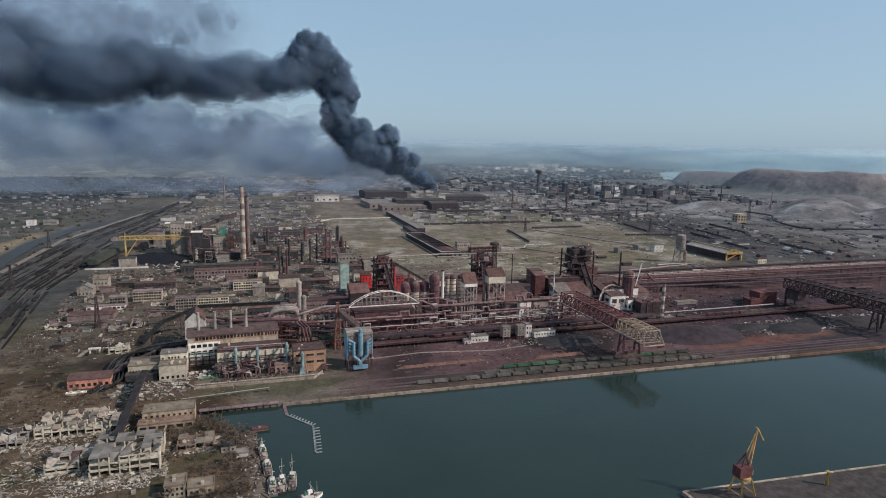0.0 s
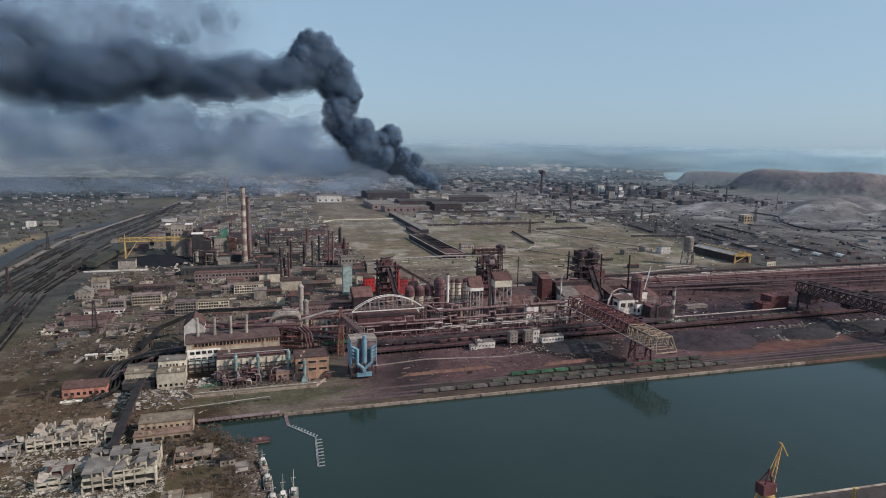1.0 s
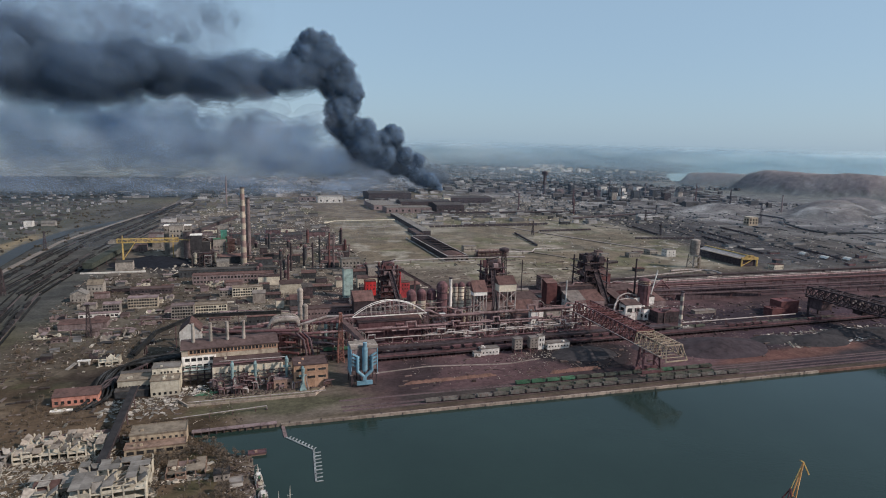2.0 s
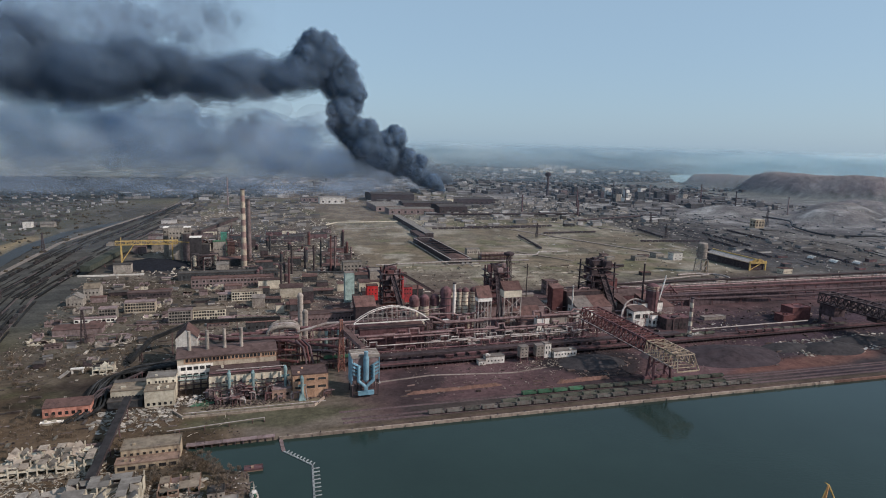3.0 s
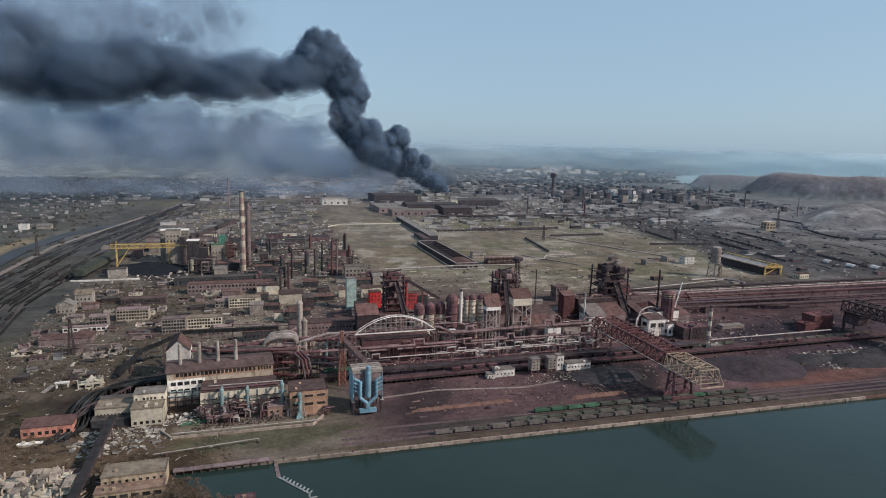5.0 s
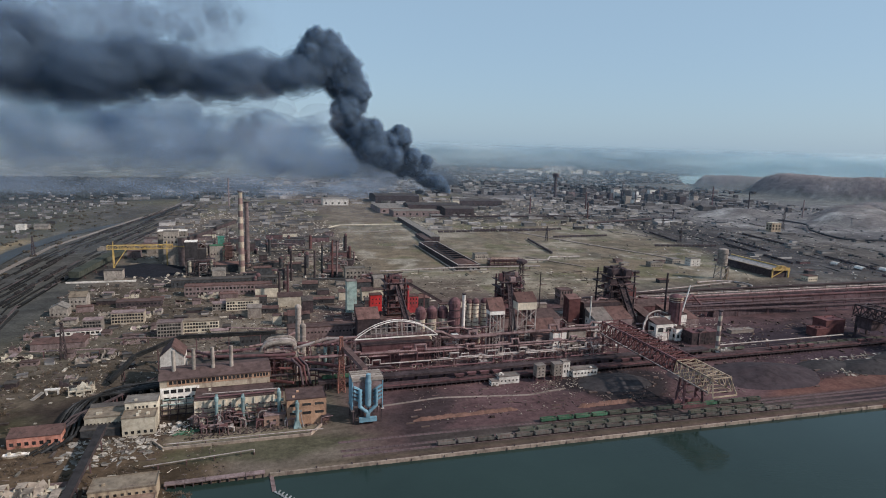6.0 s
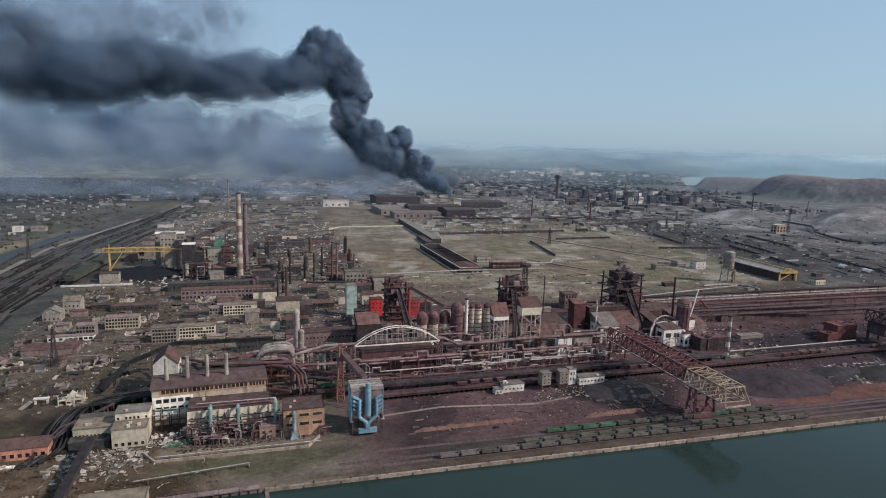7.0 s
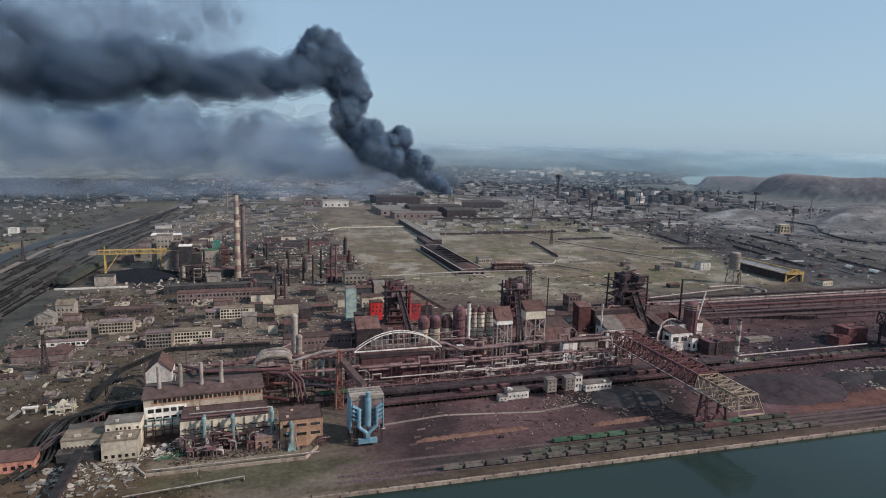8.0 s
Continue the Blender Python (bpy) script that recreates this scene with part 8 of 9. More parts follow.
# burning rolling mill and its neighbours
for x0, x1, y0, y1, h, w, r, lab in ((430, 590, 2210, 2330, 26, DARK, DARKROOF, "huge sooty rolling mill shed"), (470, 640, 1900, 1960, 24, DARK, DARKROOF, "long burnt-out rolling mill hall"), (560, 650, 1800, 1890, 22, DARK, DARKROOF, "dark rolling mill hall with a caved roof"),
                                     (400, 540, 1790, 1850, 16, DUSTWALL, GREYROOF, "pale-roofed mill store"), (380, 470, 1880, 2040, 15, DUSTWALL, GREYROOF, "pale-roofed mill store"), (236, 322, 2128, 2170, 20, WHITEWALL, GREYROOF, "white factory hall"),
                                     (180, 300, 2190, 2230, 14, DUSTWALL, DARKROOF, "low dark factory hall"), (652, 676, 2010, 2030, 28, CREAM, GREYROOF, "cream office tower"), (700, 860, 2080, 2160, 20, DARK, DARKROOF, "dark rolling mill hall")):
    building("mill_hall", lab + " with dark openings", "factory hall", x0, x1, y0, y1, h, w, r, "gable" if h > 18 else "flat", ((4, max(3, int((x1 - x0) / 20)), 6, 6),), rise=5, side=False)

# dark chemical plant: columns, tanks and racks
rnd = random.Random(21)
for i in range(26):
    x, y = rnd.uniform(10, 178), rnd.uniform(930, 1330)
    h = rnd.uniform(6, 17) if i % 4 else rnd.uniform(20, 34)
    stove("process_column", "dark rusty process column with ringed platforms", x, y, h, rnd.uniform(1.3, 3.4), rnd.choice((DARK, DARKGREY, MAROON, DARKGREY, DUSTWALL, GREYWALL)), hoops=2, hoop_mat=DARK, group="process columns")
for x, y, h, m in ((97, 1000, 42, DARK), (124, 1002, 58, MAROON), (131, 1002, 56, DUSTWALL), (84, 1010, 36, DARK), (110, 1015, 46, DARKGREY), (62, 990, 44, DARK), (40, 880, 36, DARK), (52, 905, 40, RUST)):
    chimney("process_column", "slim dark process chimney among the columns", x, y, h, 1.6, 1.3, m, group="process columns")
building("process_house", "pale two-storey process house beside the columns", "building", 140, 170, 975, 990, 18, GREYWALL, GREYROOF, "flat", ((4, 5, 3, 3), (10, 5, 3, 3)))
for i in range(7):
    y = 950 + 66 * i
    x = rnd.uniform(-30, 110)
    pipe_run("dark pipe rack running between the columns", [(x, y, rnd.uniform(5, 11)), (x + rnd.uniform(30, 90), y + rnd.uniform(-25, 25), rnd.uniform(5, 11))], rnd.uniform(0.7, 1.4), rnd.choice((DARK, DARKGREY, PIPE)), 22, DARKGREY, seed=i)
chimney("chimney", "slim dusty chimney behind the coke works", -58, 2100, 88, 2.6, 1.8, DUSTWALL)

PALETTE = {
    "ruin": ((DUSTWALL, BROWNROOF, "dusty brown"), (GREYWALL, DUSTWALL, "grey"), (CREAM, DUSTWALL, "cream"), (DUSTWALL, RUSTROOF, "rust-roofed"), (DARK, DARKROOF, "sooty dark")),
    "works": ((DUSTWALL, BROWNROOF, "dusty brown"), (DARKGREY, RUSTROOF, "dark rust-roofed"), (GREYWALL, GREYROOF, "grey"), (DARK, DARKROOF, "sooty dark"), (RUST, DARKROOF, "rusty"), (CREAM, BROWNROOF, "cream")),
    "pale": ((CREAM, GREYROOF, "cream"), (GREYWALL, GREYROOF, "grey"), (WHITEWALL, GREYROOF, "white-walled"), (BRICK, BROWNROOF, "tan brick"), (DUSTWALL, RUSTROOF, "dusty brown")),
    "dark": ((DARK, DARKROOF, "sooty dark"), (DUSTWALL, DARKROOF, "dusty brown"), (DARKGREY, DARKROOF, "dark grey"), (GREYWALL, DARKROOF, "grey"), (WHITEWALL, GREYROOF, "white-walled")),
}


def shelled(label, x, y, L, D, H, wall, roof, turn, z, group, rnd):
    """A small shelled building: four ragged walls with window holes, part of its roof, rubble on the floor."""
    t = thing("ruined_shed", label, "ruin", x, y, z, turn, group)
    ring, corners = [], [(-L / 2, -D / 2), (L / 2, -D / 2), (L / 2, D / 2), (-L / 2, D / 2)]
    for a, b in zip(corners, corners[1:] + corners[:1]):
        n = max(2, int(math.dist(a, b) / 1.3))
        ring += [(a[0] + (b[0] - a[0]) * i / n, a[1] + (b[1] - a[1]) * i / n) for i in range(n)]
    s, top, k = Shape(), H * rnd.uniform(0.6, 1.0), 1 - 0.8 / min(L, D)
    for i, (u, v) in enumerate(ring):
        top = min(H, max(H * 0.15, top + H * rnd.uniform(-0.3, 0.3)))
        low = top * 0.45 if i % 4 == 2 and H > 2.6 else top
        s.v += [(u, v, -0.4), (u, v, low), (u * k, v * k, low), (u * k, v * k, -0.4)]
    m = len(ring)
    s.f += [(4 * i + a, 4 * ((i + 1) % m) + a, 4 * ((i + 1) % m) + a + 1, 4 * i + a + 1) for i in range(m) for a in range(3)]
    part("wall", s, wall, t)
    n = max(2, int(L / 5))
    for i in range(n):
        u = -L / 2 + (i + 0.5) * L / n
        pick = rnd.random()
        if pick < 0.4:
            part("roof_slab", Shape().turned(pose(u, 0, H * rnd.uniform(0.85, 1.0), rnd.uniform(-5, 5), rnd.uniform(-3, 3)), L / n * 0.97, D * 1.03, 0.3), roof, t)
        elif pick < 0.75:
            part("roof_slab", Shape().turned(pose(u, rnd.uniform(-0.2, 0.2) * D, H * 0.45, rnd.uniform(-40, 40), rnd.uniform(-20, 20)), L / n * 0.9, D * 0.8, 0.3), roof, t)
    s = Shape()
    for _ in range(int(L * D * 0.3)):
        k = rnd.uniform(0.4, 1.5)
        s.turned(pose(rnd.uniform(-0.55, 0.55) * L, rnd.uniform(-0.75, 0.6) * D, k * 0.15, rnd.uniform(-30, 30), rnd.uniform(-30, 30), rnd.uniform(0, 180)), k * rnd.uniform(0.8, 2.4), k, k * 0.3)
    part("debris", s, DEBRIS, t)["kind"] = "stuff"
    return t


def sheds(zone, n, palette, length, depth, height, seed, group, windows=0.5):
    """Loose sheds and small halls that fill a part of the works, none on top of another."""
    rnd = random.Random(seed)
    made = 0
    for _ in range(n * 6):
        if made >= n:
            break
        L, D, H = rnd.uniform(*length), rnd.uniform(*depth), rnd.uniform(*height)
        x, y = rnd.uniform(zone[0], zone[1]), rnd.uniform(zone[2], zone[3])
        if any(x - L / 2 < b + 2 and x + L / 2 > a - 2 and y - D / 2 < d + 2 and y + D / 2 > c - 2 for a, b, c, d in TAKEN):
            continue
        wall, roof, tone = rnd.choice(PALETTE[palette])
        kind = rnd.choice(("flat", "flat", "mono", "gable"))
        zz = float(ground_height(np.array([x]), np.array([y]))[0])
        if palette == "ruin" and rnd.random() < 0.75:
            shelled(tone + " shelled shed with ragged walls and a fallen roof", x, y, L, D, H, wall, roof, rnd.choice((0, 0, 3, -4)), zz, group, rnd)
            TAKEN.append((x - L / 2, x + L / 2, y - D / 2, y + D / 2))
            made += 1
            continue
        rows = ((H * 0.35, max(2, int(L / 4)), 1.8, min(2.4, H * 0.4)),) if rnd.random() < windows else ()
        building("shed", tone + " works shed with a " + {"flat": "flat", "mono": "sloping", "gable": "pitched"}[kind] + " roof", "shed", x - L / 2, x + L / 2, y - D / 2, y + D / 2, H, wall, roof, kind, rows, rnd.choice((0, 0, 0, 2, -3)), zz, H * 0.25, False, group, seed)
        made += 1


TAKEN += [(-330, -215, 600, 2300), (205, 345, 1030, 1500), (420, 900, 1120, 1440), (100, 1000, 540, 582), (-40, 420, 580, 612), (725, 755, 865, 895), (842, 888, 850, 996), (-215, -95, 1050, 1160), (480, 1250, 660, 775), (330, 365, 420, 600), (668, 702, 420, 595)]
sheds((-215, 5, 610, 1010), 62, "ruin", (7, 24), (6, 12), (2.5, 6.5), 101, "sheds west of the furnaces", 0.3)
sheds((0, 210, 640, 960), 38, "works", (8, 34), (7, 14), (4, 15), 102, "sheds behind the pipe bridges", 0.25)
sheds((200, 560, 690, 800), 22, "works", (8, 36), (7, 15), (4, 10), 103, "sheds behind the furnaces", 0.25)
sheds((-190, 190, 1000, 1500), 46, "works", (10, 44), (9, 20), (5, 14), 104, "sheds of the coke works", 0.1)
sheds((520, 960, 590, 650), 5, "works", (10, 30), (6, 10), (2.5, 4), 105, "sheds along the ore yard", 0.2)
sheds((560, 1350, 780, 1050), 16, "works", (8, 26), (7, 12), (3, 6), 106, "sheds along the far tracks", 0.2)


def far_sheds(label, zone, n, length, height, seed, walls, roof, turn=(-4, 4), pitched=0.4):
    """Far sheds past counting, with walls and roofs of their own in one mesh."""
    rnd = random.Random(seed)
    s, which = Shape(), []
    spots = np.array([(rnd.uniform(zone[0], zone[1]), rnd.uniform(zone[2], zone[3])) for _ in range(n)])
    zs = ground_height(spots[:, 0], spots[:, 1])
    for (x, y), zz in zip(spots, zs):
        L = rnd.uniform(*length)
        D, H = L * rnd.uniform(0.25, 0.7), rnd.uniform(*height)
        if zz < -2 or zz > 9 or any(x - L / 2 < b and x + L / 2 > a and y - D / 2 < d and y + D / 2 > c for a, b, c, d in TAKEN):
            continue
        p, k = far(x, y, zz)
        m = pose(p.x, p.y, p.z, 0, 0, rnd.uniform(*turn)) @ Matrix.Scale(k, 4)
        s.turned(m @ Matrix.Translation((0, 0, H / 2 - 0.5)), L, D, H + 1)
        which += [0] * 6
        if rnd.random() < pitched:
            r = H * 0.3
            s.add([m @ Vector(q) for q in ((-L / 2 - 0.4, -D / 2 - 0.4, H), (L / 2 + 0.4, -D / 2 - 0.4, H), (L / 2 + 0.4, 0, H + r), (-L / 2 - 0.4, 0, H + r), (L / 2 + 0.4, D / 2 + 0.4, H), (-L / 2 - 0.4, D / 2 + 0.4, H))],
                  [(0, 1, 2, 3), (3, 2, 4, 5), (1, 4, 2), (0, 3, 5), (0, 5, 4, 1)])
            which += [1] * 5
        else:
            s.turned(m @ Matrix.Translation((0, 0, H + 0.7)), L + 0.8, D + 0.8, 0.4)
            which += [1] * 6
    me = s.mesh("far_sheds")
    me.materials.append(walls)
    me.materials.append(roof)
    me.polygons.foreach_set("material_index", which)
    return tagged(new("far_sheds", me), label, "sheds", kind="stuff")


far_sheds("pale and rusty sheds beyond the coke works", (-190, 190, 1480, 2200), 150, (8, 32), (3, 9), 201, FARROOF, FARDARK)
far_sheds("pale and dark sheds of the eastern works", (900, 1750, 1020, 1950), 45, (8, 46), (2.5, 6), 202, FARROOF, FARDARK)
far_sheds("pale sheds of the rolling mills", (430, 1250, 1480, 2400), 240, (8, 36), (3, 9), 203, FARROOF, FARROOF)
far_sheds("dark sheds of the northern works", (1150, 2100, 1850, 2800), 220, (12, 60), (5, 18), 204, FARDARK, FARDARK)
far_sheds("pale sheds of the northern works", (1150, 2200, 1800, 2900), 240, (6, 30), (3, 8), 205, FARROOF, FARROOF)
far_sheds("village houses with pale walls and dark roofs", (-1000, -430, 1450, 2250), 230, (4, 11), (2.5, 4.5), 206, FARROOF, FARDARK, (-30, 30), 0.7)
far_sheds("long pale sheds of a far depot", (-420, 500, 2150, 2750), 130, (10, 40), (3, 8), 207, FARROOF, FARROOF)
far_sheds("low sheds and huts along the far tracks", (560, 1500, 780, 1400), 34, (4, 14), (1.5, 3.5), 208, FARROOF, FARDARK)
far_sheds("huts and ruined walls west of the furnaces", (-225, 200, 640, 1000), 110, (3, 11), (1, 3), 209, FARROOF, FARDARK, (-15, 15), 0.2)
building("white_house", "bright white hangar by the canal", "building", -474, -457, 1585, 1600, 11, WHITEWALL, WHITEWALL)
building("hangar", "grey barrel-roofed hangar by the canal", "building", -442, -414, 1590, 1606, 7, GREYWALL, GREYROOF, "gable", rise=5)
# far works with dark towers
chimney("water_tower", "tall dark water tower with a wide head", 1232, 2390, 92, 6, 5, DARK)
tank("water_tower", "wide dark head of the water tower", 1232, 2390, 13, 12, DARK, DARK, 92)
rnd = random.Random(33)
for i in range(28):
    x, y = rnd.uniform(1330, 1780), rnd.uniform(2080, 2480)
    h, L = rnd.uniform(14, 44), rnd.uniform(12, 34)
    wall, roof, tone = rnd.choice(PALETTE["dark"])
    building("works_tower", tone + " works block rising from the far plant", "building", x, x + L, y, y + 24, h, wall, roof, "flat", ((h * 0.6, 4, 4, 4),) if i % 4 == 1 else (), side=False, group="far works blocks")
for x, y, h in ((1500, 2300, 80), (1610, 2200, 70), (1390, 2050, 60), (1700, 2000, 85), (1150, 2000, 60), (1730, 1850, 70), (1820, 1700, 60), (980, 1700, 50), (860, 1850, 55)):
    chimney("chimney", "slim dark chimney of the far works", x, y, h, 2.6, 2.0, rnd.choice((DARK, RUST, DUSTWALL)), group="far chimneys")
building("yellow_plant", "pale yellow crushing plant on the slag field", "building", 1360, 1392, 1380, 1400, 24, OCHRE, CREAM, "flat", ((6, 3, 5, 5), (14, 3, 5, 5)))
lattice_mast("lattice_mast", "tall dark lattice pylon on the slag field", 1420, 1400, 60, 4, 1.2, DARK)
for x, y in ((-300, 900), (-345, 1250), (-160, 690), (960, 1250), (1100, 1500), (1250, 1650), (640, 1300)):
    lattice_mast("lattice_mast", "slender grey lattice pylon", x, y, 34, 2.6, 0.7, DARK, group="pylons")
pipe_run("long black conveyor winding across the slag field", rounded([(1580, 1572, 9), (1577, 1467, 8), (1485, 1369, 6), (1423, 1236, 5), (1455, 1198, 5), (1530, 1172, 5), (1700, 1140, 5)]), 2.4, DARKGREY, 40)
for a, b in (((900, 1560, 6), (1240, 1660, 8)), ((500, 1740, 6), (1000, 1720, 6))):
    pipe_run("long dark conveyor on low trestles", [a, b], 2.6, DARK, 40)
for x0 in (885, 918, 975, 1022, 1090, 1130, 1205):
    track("dark railway track across the eastern yard", (x0, 860), (x0 + 164, 1640), 6)
for x0, y0, n in ((893, 900, 14), (1000, 980, 16), (1075, 1110, 14), (1112, 900, 9), (1190, 1150, 14), (955, 1260, 10)):
    string_of_wagons(x0, y0, n, Vector((0.206, 0.979)), 78, 0.2)
for x, y, n in ((1078, 950, 24), (1084, 906, 30), (1118, 884, 26)):
    b = thing("barrel_hangar", "pale barrel-roofed hangar with a torn skin", "hangar", x, y, 0, 78, "torn hangars")
    for k in range(6):
        s = Shape()
        for i in range(8):
            a0, a1 = math.pi * i / 8, math.pi * (i + 1) / 8
            s.bar((-n / 2 + n * k / 5, -7 * math.cos(a0), 7 * math.sin(a0)), (-n / 2 + n * k / 5, -7 * math.cos(a1), 7 * math.sin(a1)), 0.5)
        part("rib", s, PALEPIPE, b)
    vs = [(u * n / 2, -7.2 * math.cos(math.pi * i / 8), 7.2 * math.sin(math.pi * i / 8)) for u in (-1, 0.4) for i in range(2, 8)]
    part("skin", Shape().add(vs, [(i, i + 1, i + 7, i + 6) for i in range(5)]), WHITEWALL, b)

# ---------------------------------------------------------------- the town beyond, houses and woods that nobody could count
rnd = random.Random(44)
for i in range(46):
    x, y = rnd.uniform(2150, 3450), rnd.uniform(4700, 5700)
    L, h = rnd.uniform(25, 65), rnd.uniform(12, 30)
    zz = float(ground_height(np.array([x]), np.array([y]))[0])
    building("apartment_block", "pale apartment block in the far town", "apartment block", x, x + L, y, y + 18, h, rnd.choice((WHITEWALL, WHITEWALL, CREAM, GREYWALL)), GREYROOF, "flat", z=max(zz, -1), group="apartment blocks")
for x, w in ((2960, 70), (3050, 80), (3150, 64), (3235, 78)):
    building("apartment_block", "long white apartment slab in the far town", "apartment block", x, x + w, 5950, 5975, 40, WHITEWALL, WHITEWALL, "flat", group="apartment blocks")


def far_houses(name, label, zone, n, size, height, material, seed, category="houses"):
    rnd = random.Random(seed)
    s = Shape()
    spots = np.array([(rnd.uniform(zone[0], zone[1]), rnd.uniform(zone[2], zone[3])) for _ in range(n)])
    zs = ground_height(spots[:, 0], spots[:, 1])
    for (x, y), zz in zip(spots, zs):
        if zz < -3 or zz > 9 and y < 3500:
            continue
        p, k = far(x, y, zz)
        L, D, H = rnd.uniform(*size) * k, rnd.uniform(*size) * 0.6 * k, rnd.uniform(*height) * k
        s.turned(pose(p.x, p.y, p.z + H * 0.45, 0, 0, rnd.uniform(-20, 20)), L, D, H)
    ob = new(name, s.mesh(name))
    ob.data.materials.append(material)
    return tagged(ob, label, category, kind="stuff")


far_houses("far_houses", "pale roofs of the far town", (1100, 4200, 3000, 6500), 1500, (9, 34), (5, 13), FARROOF, 51)
far_houses("far_houses", "grey roofs of the far town", (900, 4200, 2700, 6500), 1500, (9, 40), (5, 12), FARROOF, 52)
far_houses("far_houses", "dark sheds of the far town", (700, 3600, 2500, 5200), 900, (12, 60), (5, 16), FARDARK, 53)
far_houses("far_houses", "scattered pale roofs of the village", (-1600, -420, 1300, 2600), 420, (4, 14), (3, 6), FARROOF, 54)
far_houses("far_houses", "scattered dark roofs of the village", (-1600, -420, 1300, 2900), 900, (6, 22), (3, 6), FARDARK, 55)
far_houses("far_houses", "pale sheds along the far tracks", (-300, 900, 2300, 3600), 350, (10, 50), (5, 12), FARROOF, 56)


def woods(label, zone, n, size, seed, material=WOODS):
    rnd = random.Random(seed)
    s = Shape()
    spots = np.array([(rnd.uniform(zone[0], zone[1]), rnd.uniform(zone[2], zone[3])) for _ in range(n)])
    zs = ground_height(spots[:, 0], spots[:, 1])
    for (x, y), zz in zip(spots, zs):
        if zz < -2 or zz > 9 and y < 3500:
            continue
        p, k = far(x, y, zz)
        r = rnd.uniform(*size) * k
        n2 = 6
        for _ in range(3):
            c = (p.x + rnd.uniform(-1, 1) * r, p.y + rnd.uniform(-1, 1) * r, p.z - 0.3)
            q = r * rnd.uniform(0.5, 1)
            s.lathe(c, [(q * 0.5, 0), (q * rnd.uniform(0.8, 1.1), q * 0.5), (q * rnd.uniform(0.4, 0.8), q * rnd.uniform(0.9, 1.2)), (q * 0.1, q * 1.35)], n2)
    ob = new("woodland", s.mesh("woodland"))
    ob.data.materials.append(material)
    return tagged(ob, label, "woods", kind="stuff")


woods("dark belt of leafless woods beyond the village", (-1900, 60, 2350, 3500), 2600, (5, 11), 57)
woods("scrub and hedges along the canal", (-520, -330, 700, 2200), 320, (1.5, 4), 58, SCRUB)
woods("brown scrub among the works", (-220, 10, 600, 1000), 160, (0.9, 2.2), 59, SCRUB)
woods("brown scrub on the near bank", (-210, -15, 300, 500), 120, (0.6, 1.5), 60, SCRUB)
woods("scrub on the far hills and in the town", (900, 5200, 2800, 6500), 1500, (6, 16), 62)
woods("scrub along the eastern yards", (900, 2000, 900, 2000), 300, (1.5, 4), 63)

def thicket(label, zone, n, size, seed, material, stems=16):
    """Leafless brush that nobody could count: fans of thin forked stems."""
    rnd = random.Random(seed)
    s = Shape()
    spots = np.array([(rnd.uniform(zone[0], zone[1]), rnd.uniform(zone[2], zone[3])) for _ in range(n)])
    drift = fbm(spots[:, 0], spots[:, 1], 38, seed)
    for (x, y), zz, dense in zip(spots, ground_height(spots[:, 0], spots[:, 1]), drift):
        if zz < -1.5 or dense < 0.47 or any(a < x < b and c < y < d for a, b, c, d in TAKEN):
            continue
        h = rnd.uniform(*size)
        for _ in range(stems):
            a, lean = rnd.uniform(0, 6.28), rnd.uniform(0.05, 0.75)
            p = Vector((x + rnd.gauss(0, 0.25) * h, y + rnd.gauss(0, 0.25) * h, zz - 0.1))
            q = p + Vector((math.cos(a) * lean, math.sin(a) * lean, rnd.uniform(0.5, 1.0))) * h * 0.6
            s.tube(p, q, h * 0.018, h * 0.012, 3, False)
            for _ in range(3):
                e = q + Vector((rnd.gauss(0, 0.22), rnd.gauss(0, 0.22), rnd.uniform(0.1, 0.4))) * h
                s.tube(p.lerp(q, rnd.uniform(0.6, 1.0)), e, h * 0.012, h * 0.006, 3, False)
    ob = new("brush", s.mesh("brush"))
    ob.data.materials.append(material)
    return tagged(ob, label, "brush", kind="stuff")


thicket("bare brown brush on the near bank", (-75, -12, 318, 430), 420, (2.0, 5.0), 301, BRUSH)
thicket("bare brown brush among the shelled buildings", (-215, -60, 300, 470), 420, (1.5, 4.0), 302, BRUSH)
thicket("bare brush round the red house and the portal", (-215, -112, 470, 660), 420, (1.5, 4.5), 303, BRUSH)
thicket("bare brush between the office blocks", (-215, 40, 640, 960), 480, (1.5, 4.0), 304, BRUSH, 10)
thicket("bare brush and litter along the water's edge", (-22, 2, 318, 402), 160, (1.0, 2.4), 305, BRUSH, 12)
scatter_blocks("rubble", "rusty stores and litter along the water's edge", (-22, 3, 312, 402), 420, SCRAP, (0.4, 1.6), 49)
scatter_blocks("rubble", "pale crates and sheets along the water's edge", (-22, 1, 312, 402), 120, CHIPS, (0.3, 1.1), 50)
scatter_blocks("fallen_beams", "thin pale beams fallen from the shelled buildings", (-150, -64, 350, 452), 620, DEBRIS, (0.7, 1.7), 51, 0.5, (), 1.0)
# banks, sidings and dark rows along the marshalling yard
rnd = random.Random(64)
s = Shape()
for line in YARD:
    for a, b in zip(line, line[1:]):
        d = Vector(b) - Vector(a)
        for _ in range(int(d.length / 24)):
            p, L = Vector(a) + d * rnd.random(), rnd.uniform(30, 130)
            s.turned(pose(p.x + rnd.uniform(-14, 10), p.y, 0.4, 0, 0, math.degrees(math.atan2(d.y, d.x)) + rnd.uniform(-1, 1)), L, rnd.uniform(0.8, 2.0), rnd.uniform(0.8, 2.2))
o = new("yard_banks", s.mesh("yard_banks"))
o.data.materials.append(SOOTED)
tagged(o, "dark banks, sidings and stored plates along the yard", "yard stock", kind="stuff")
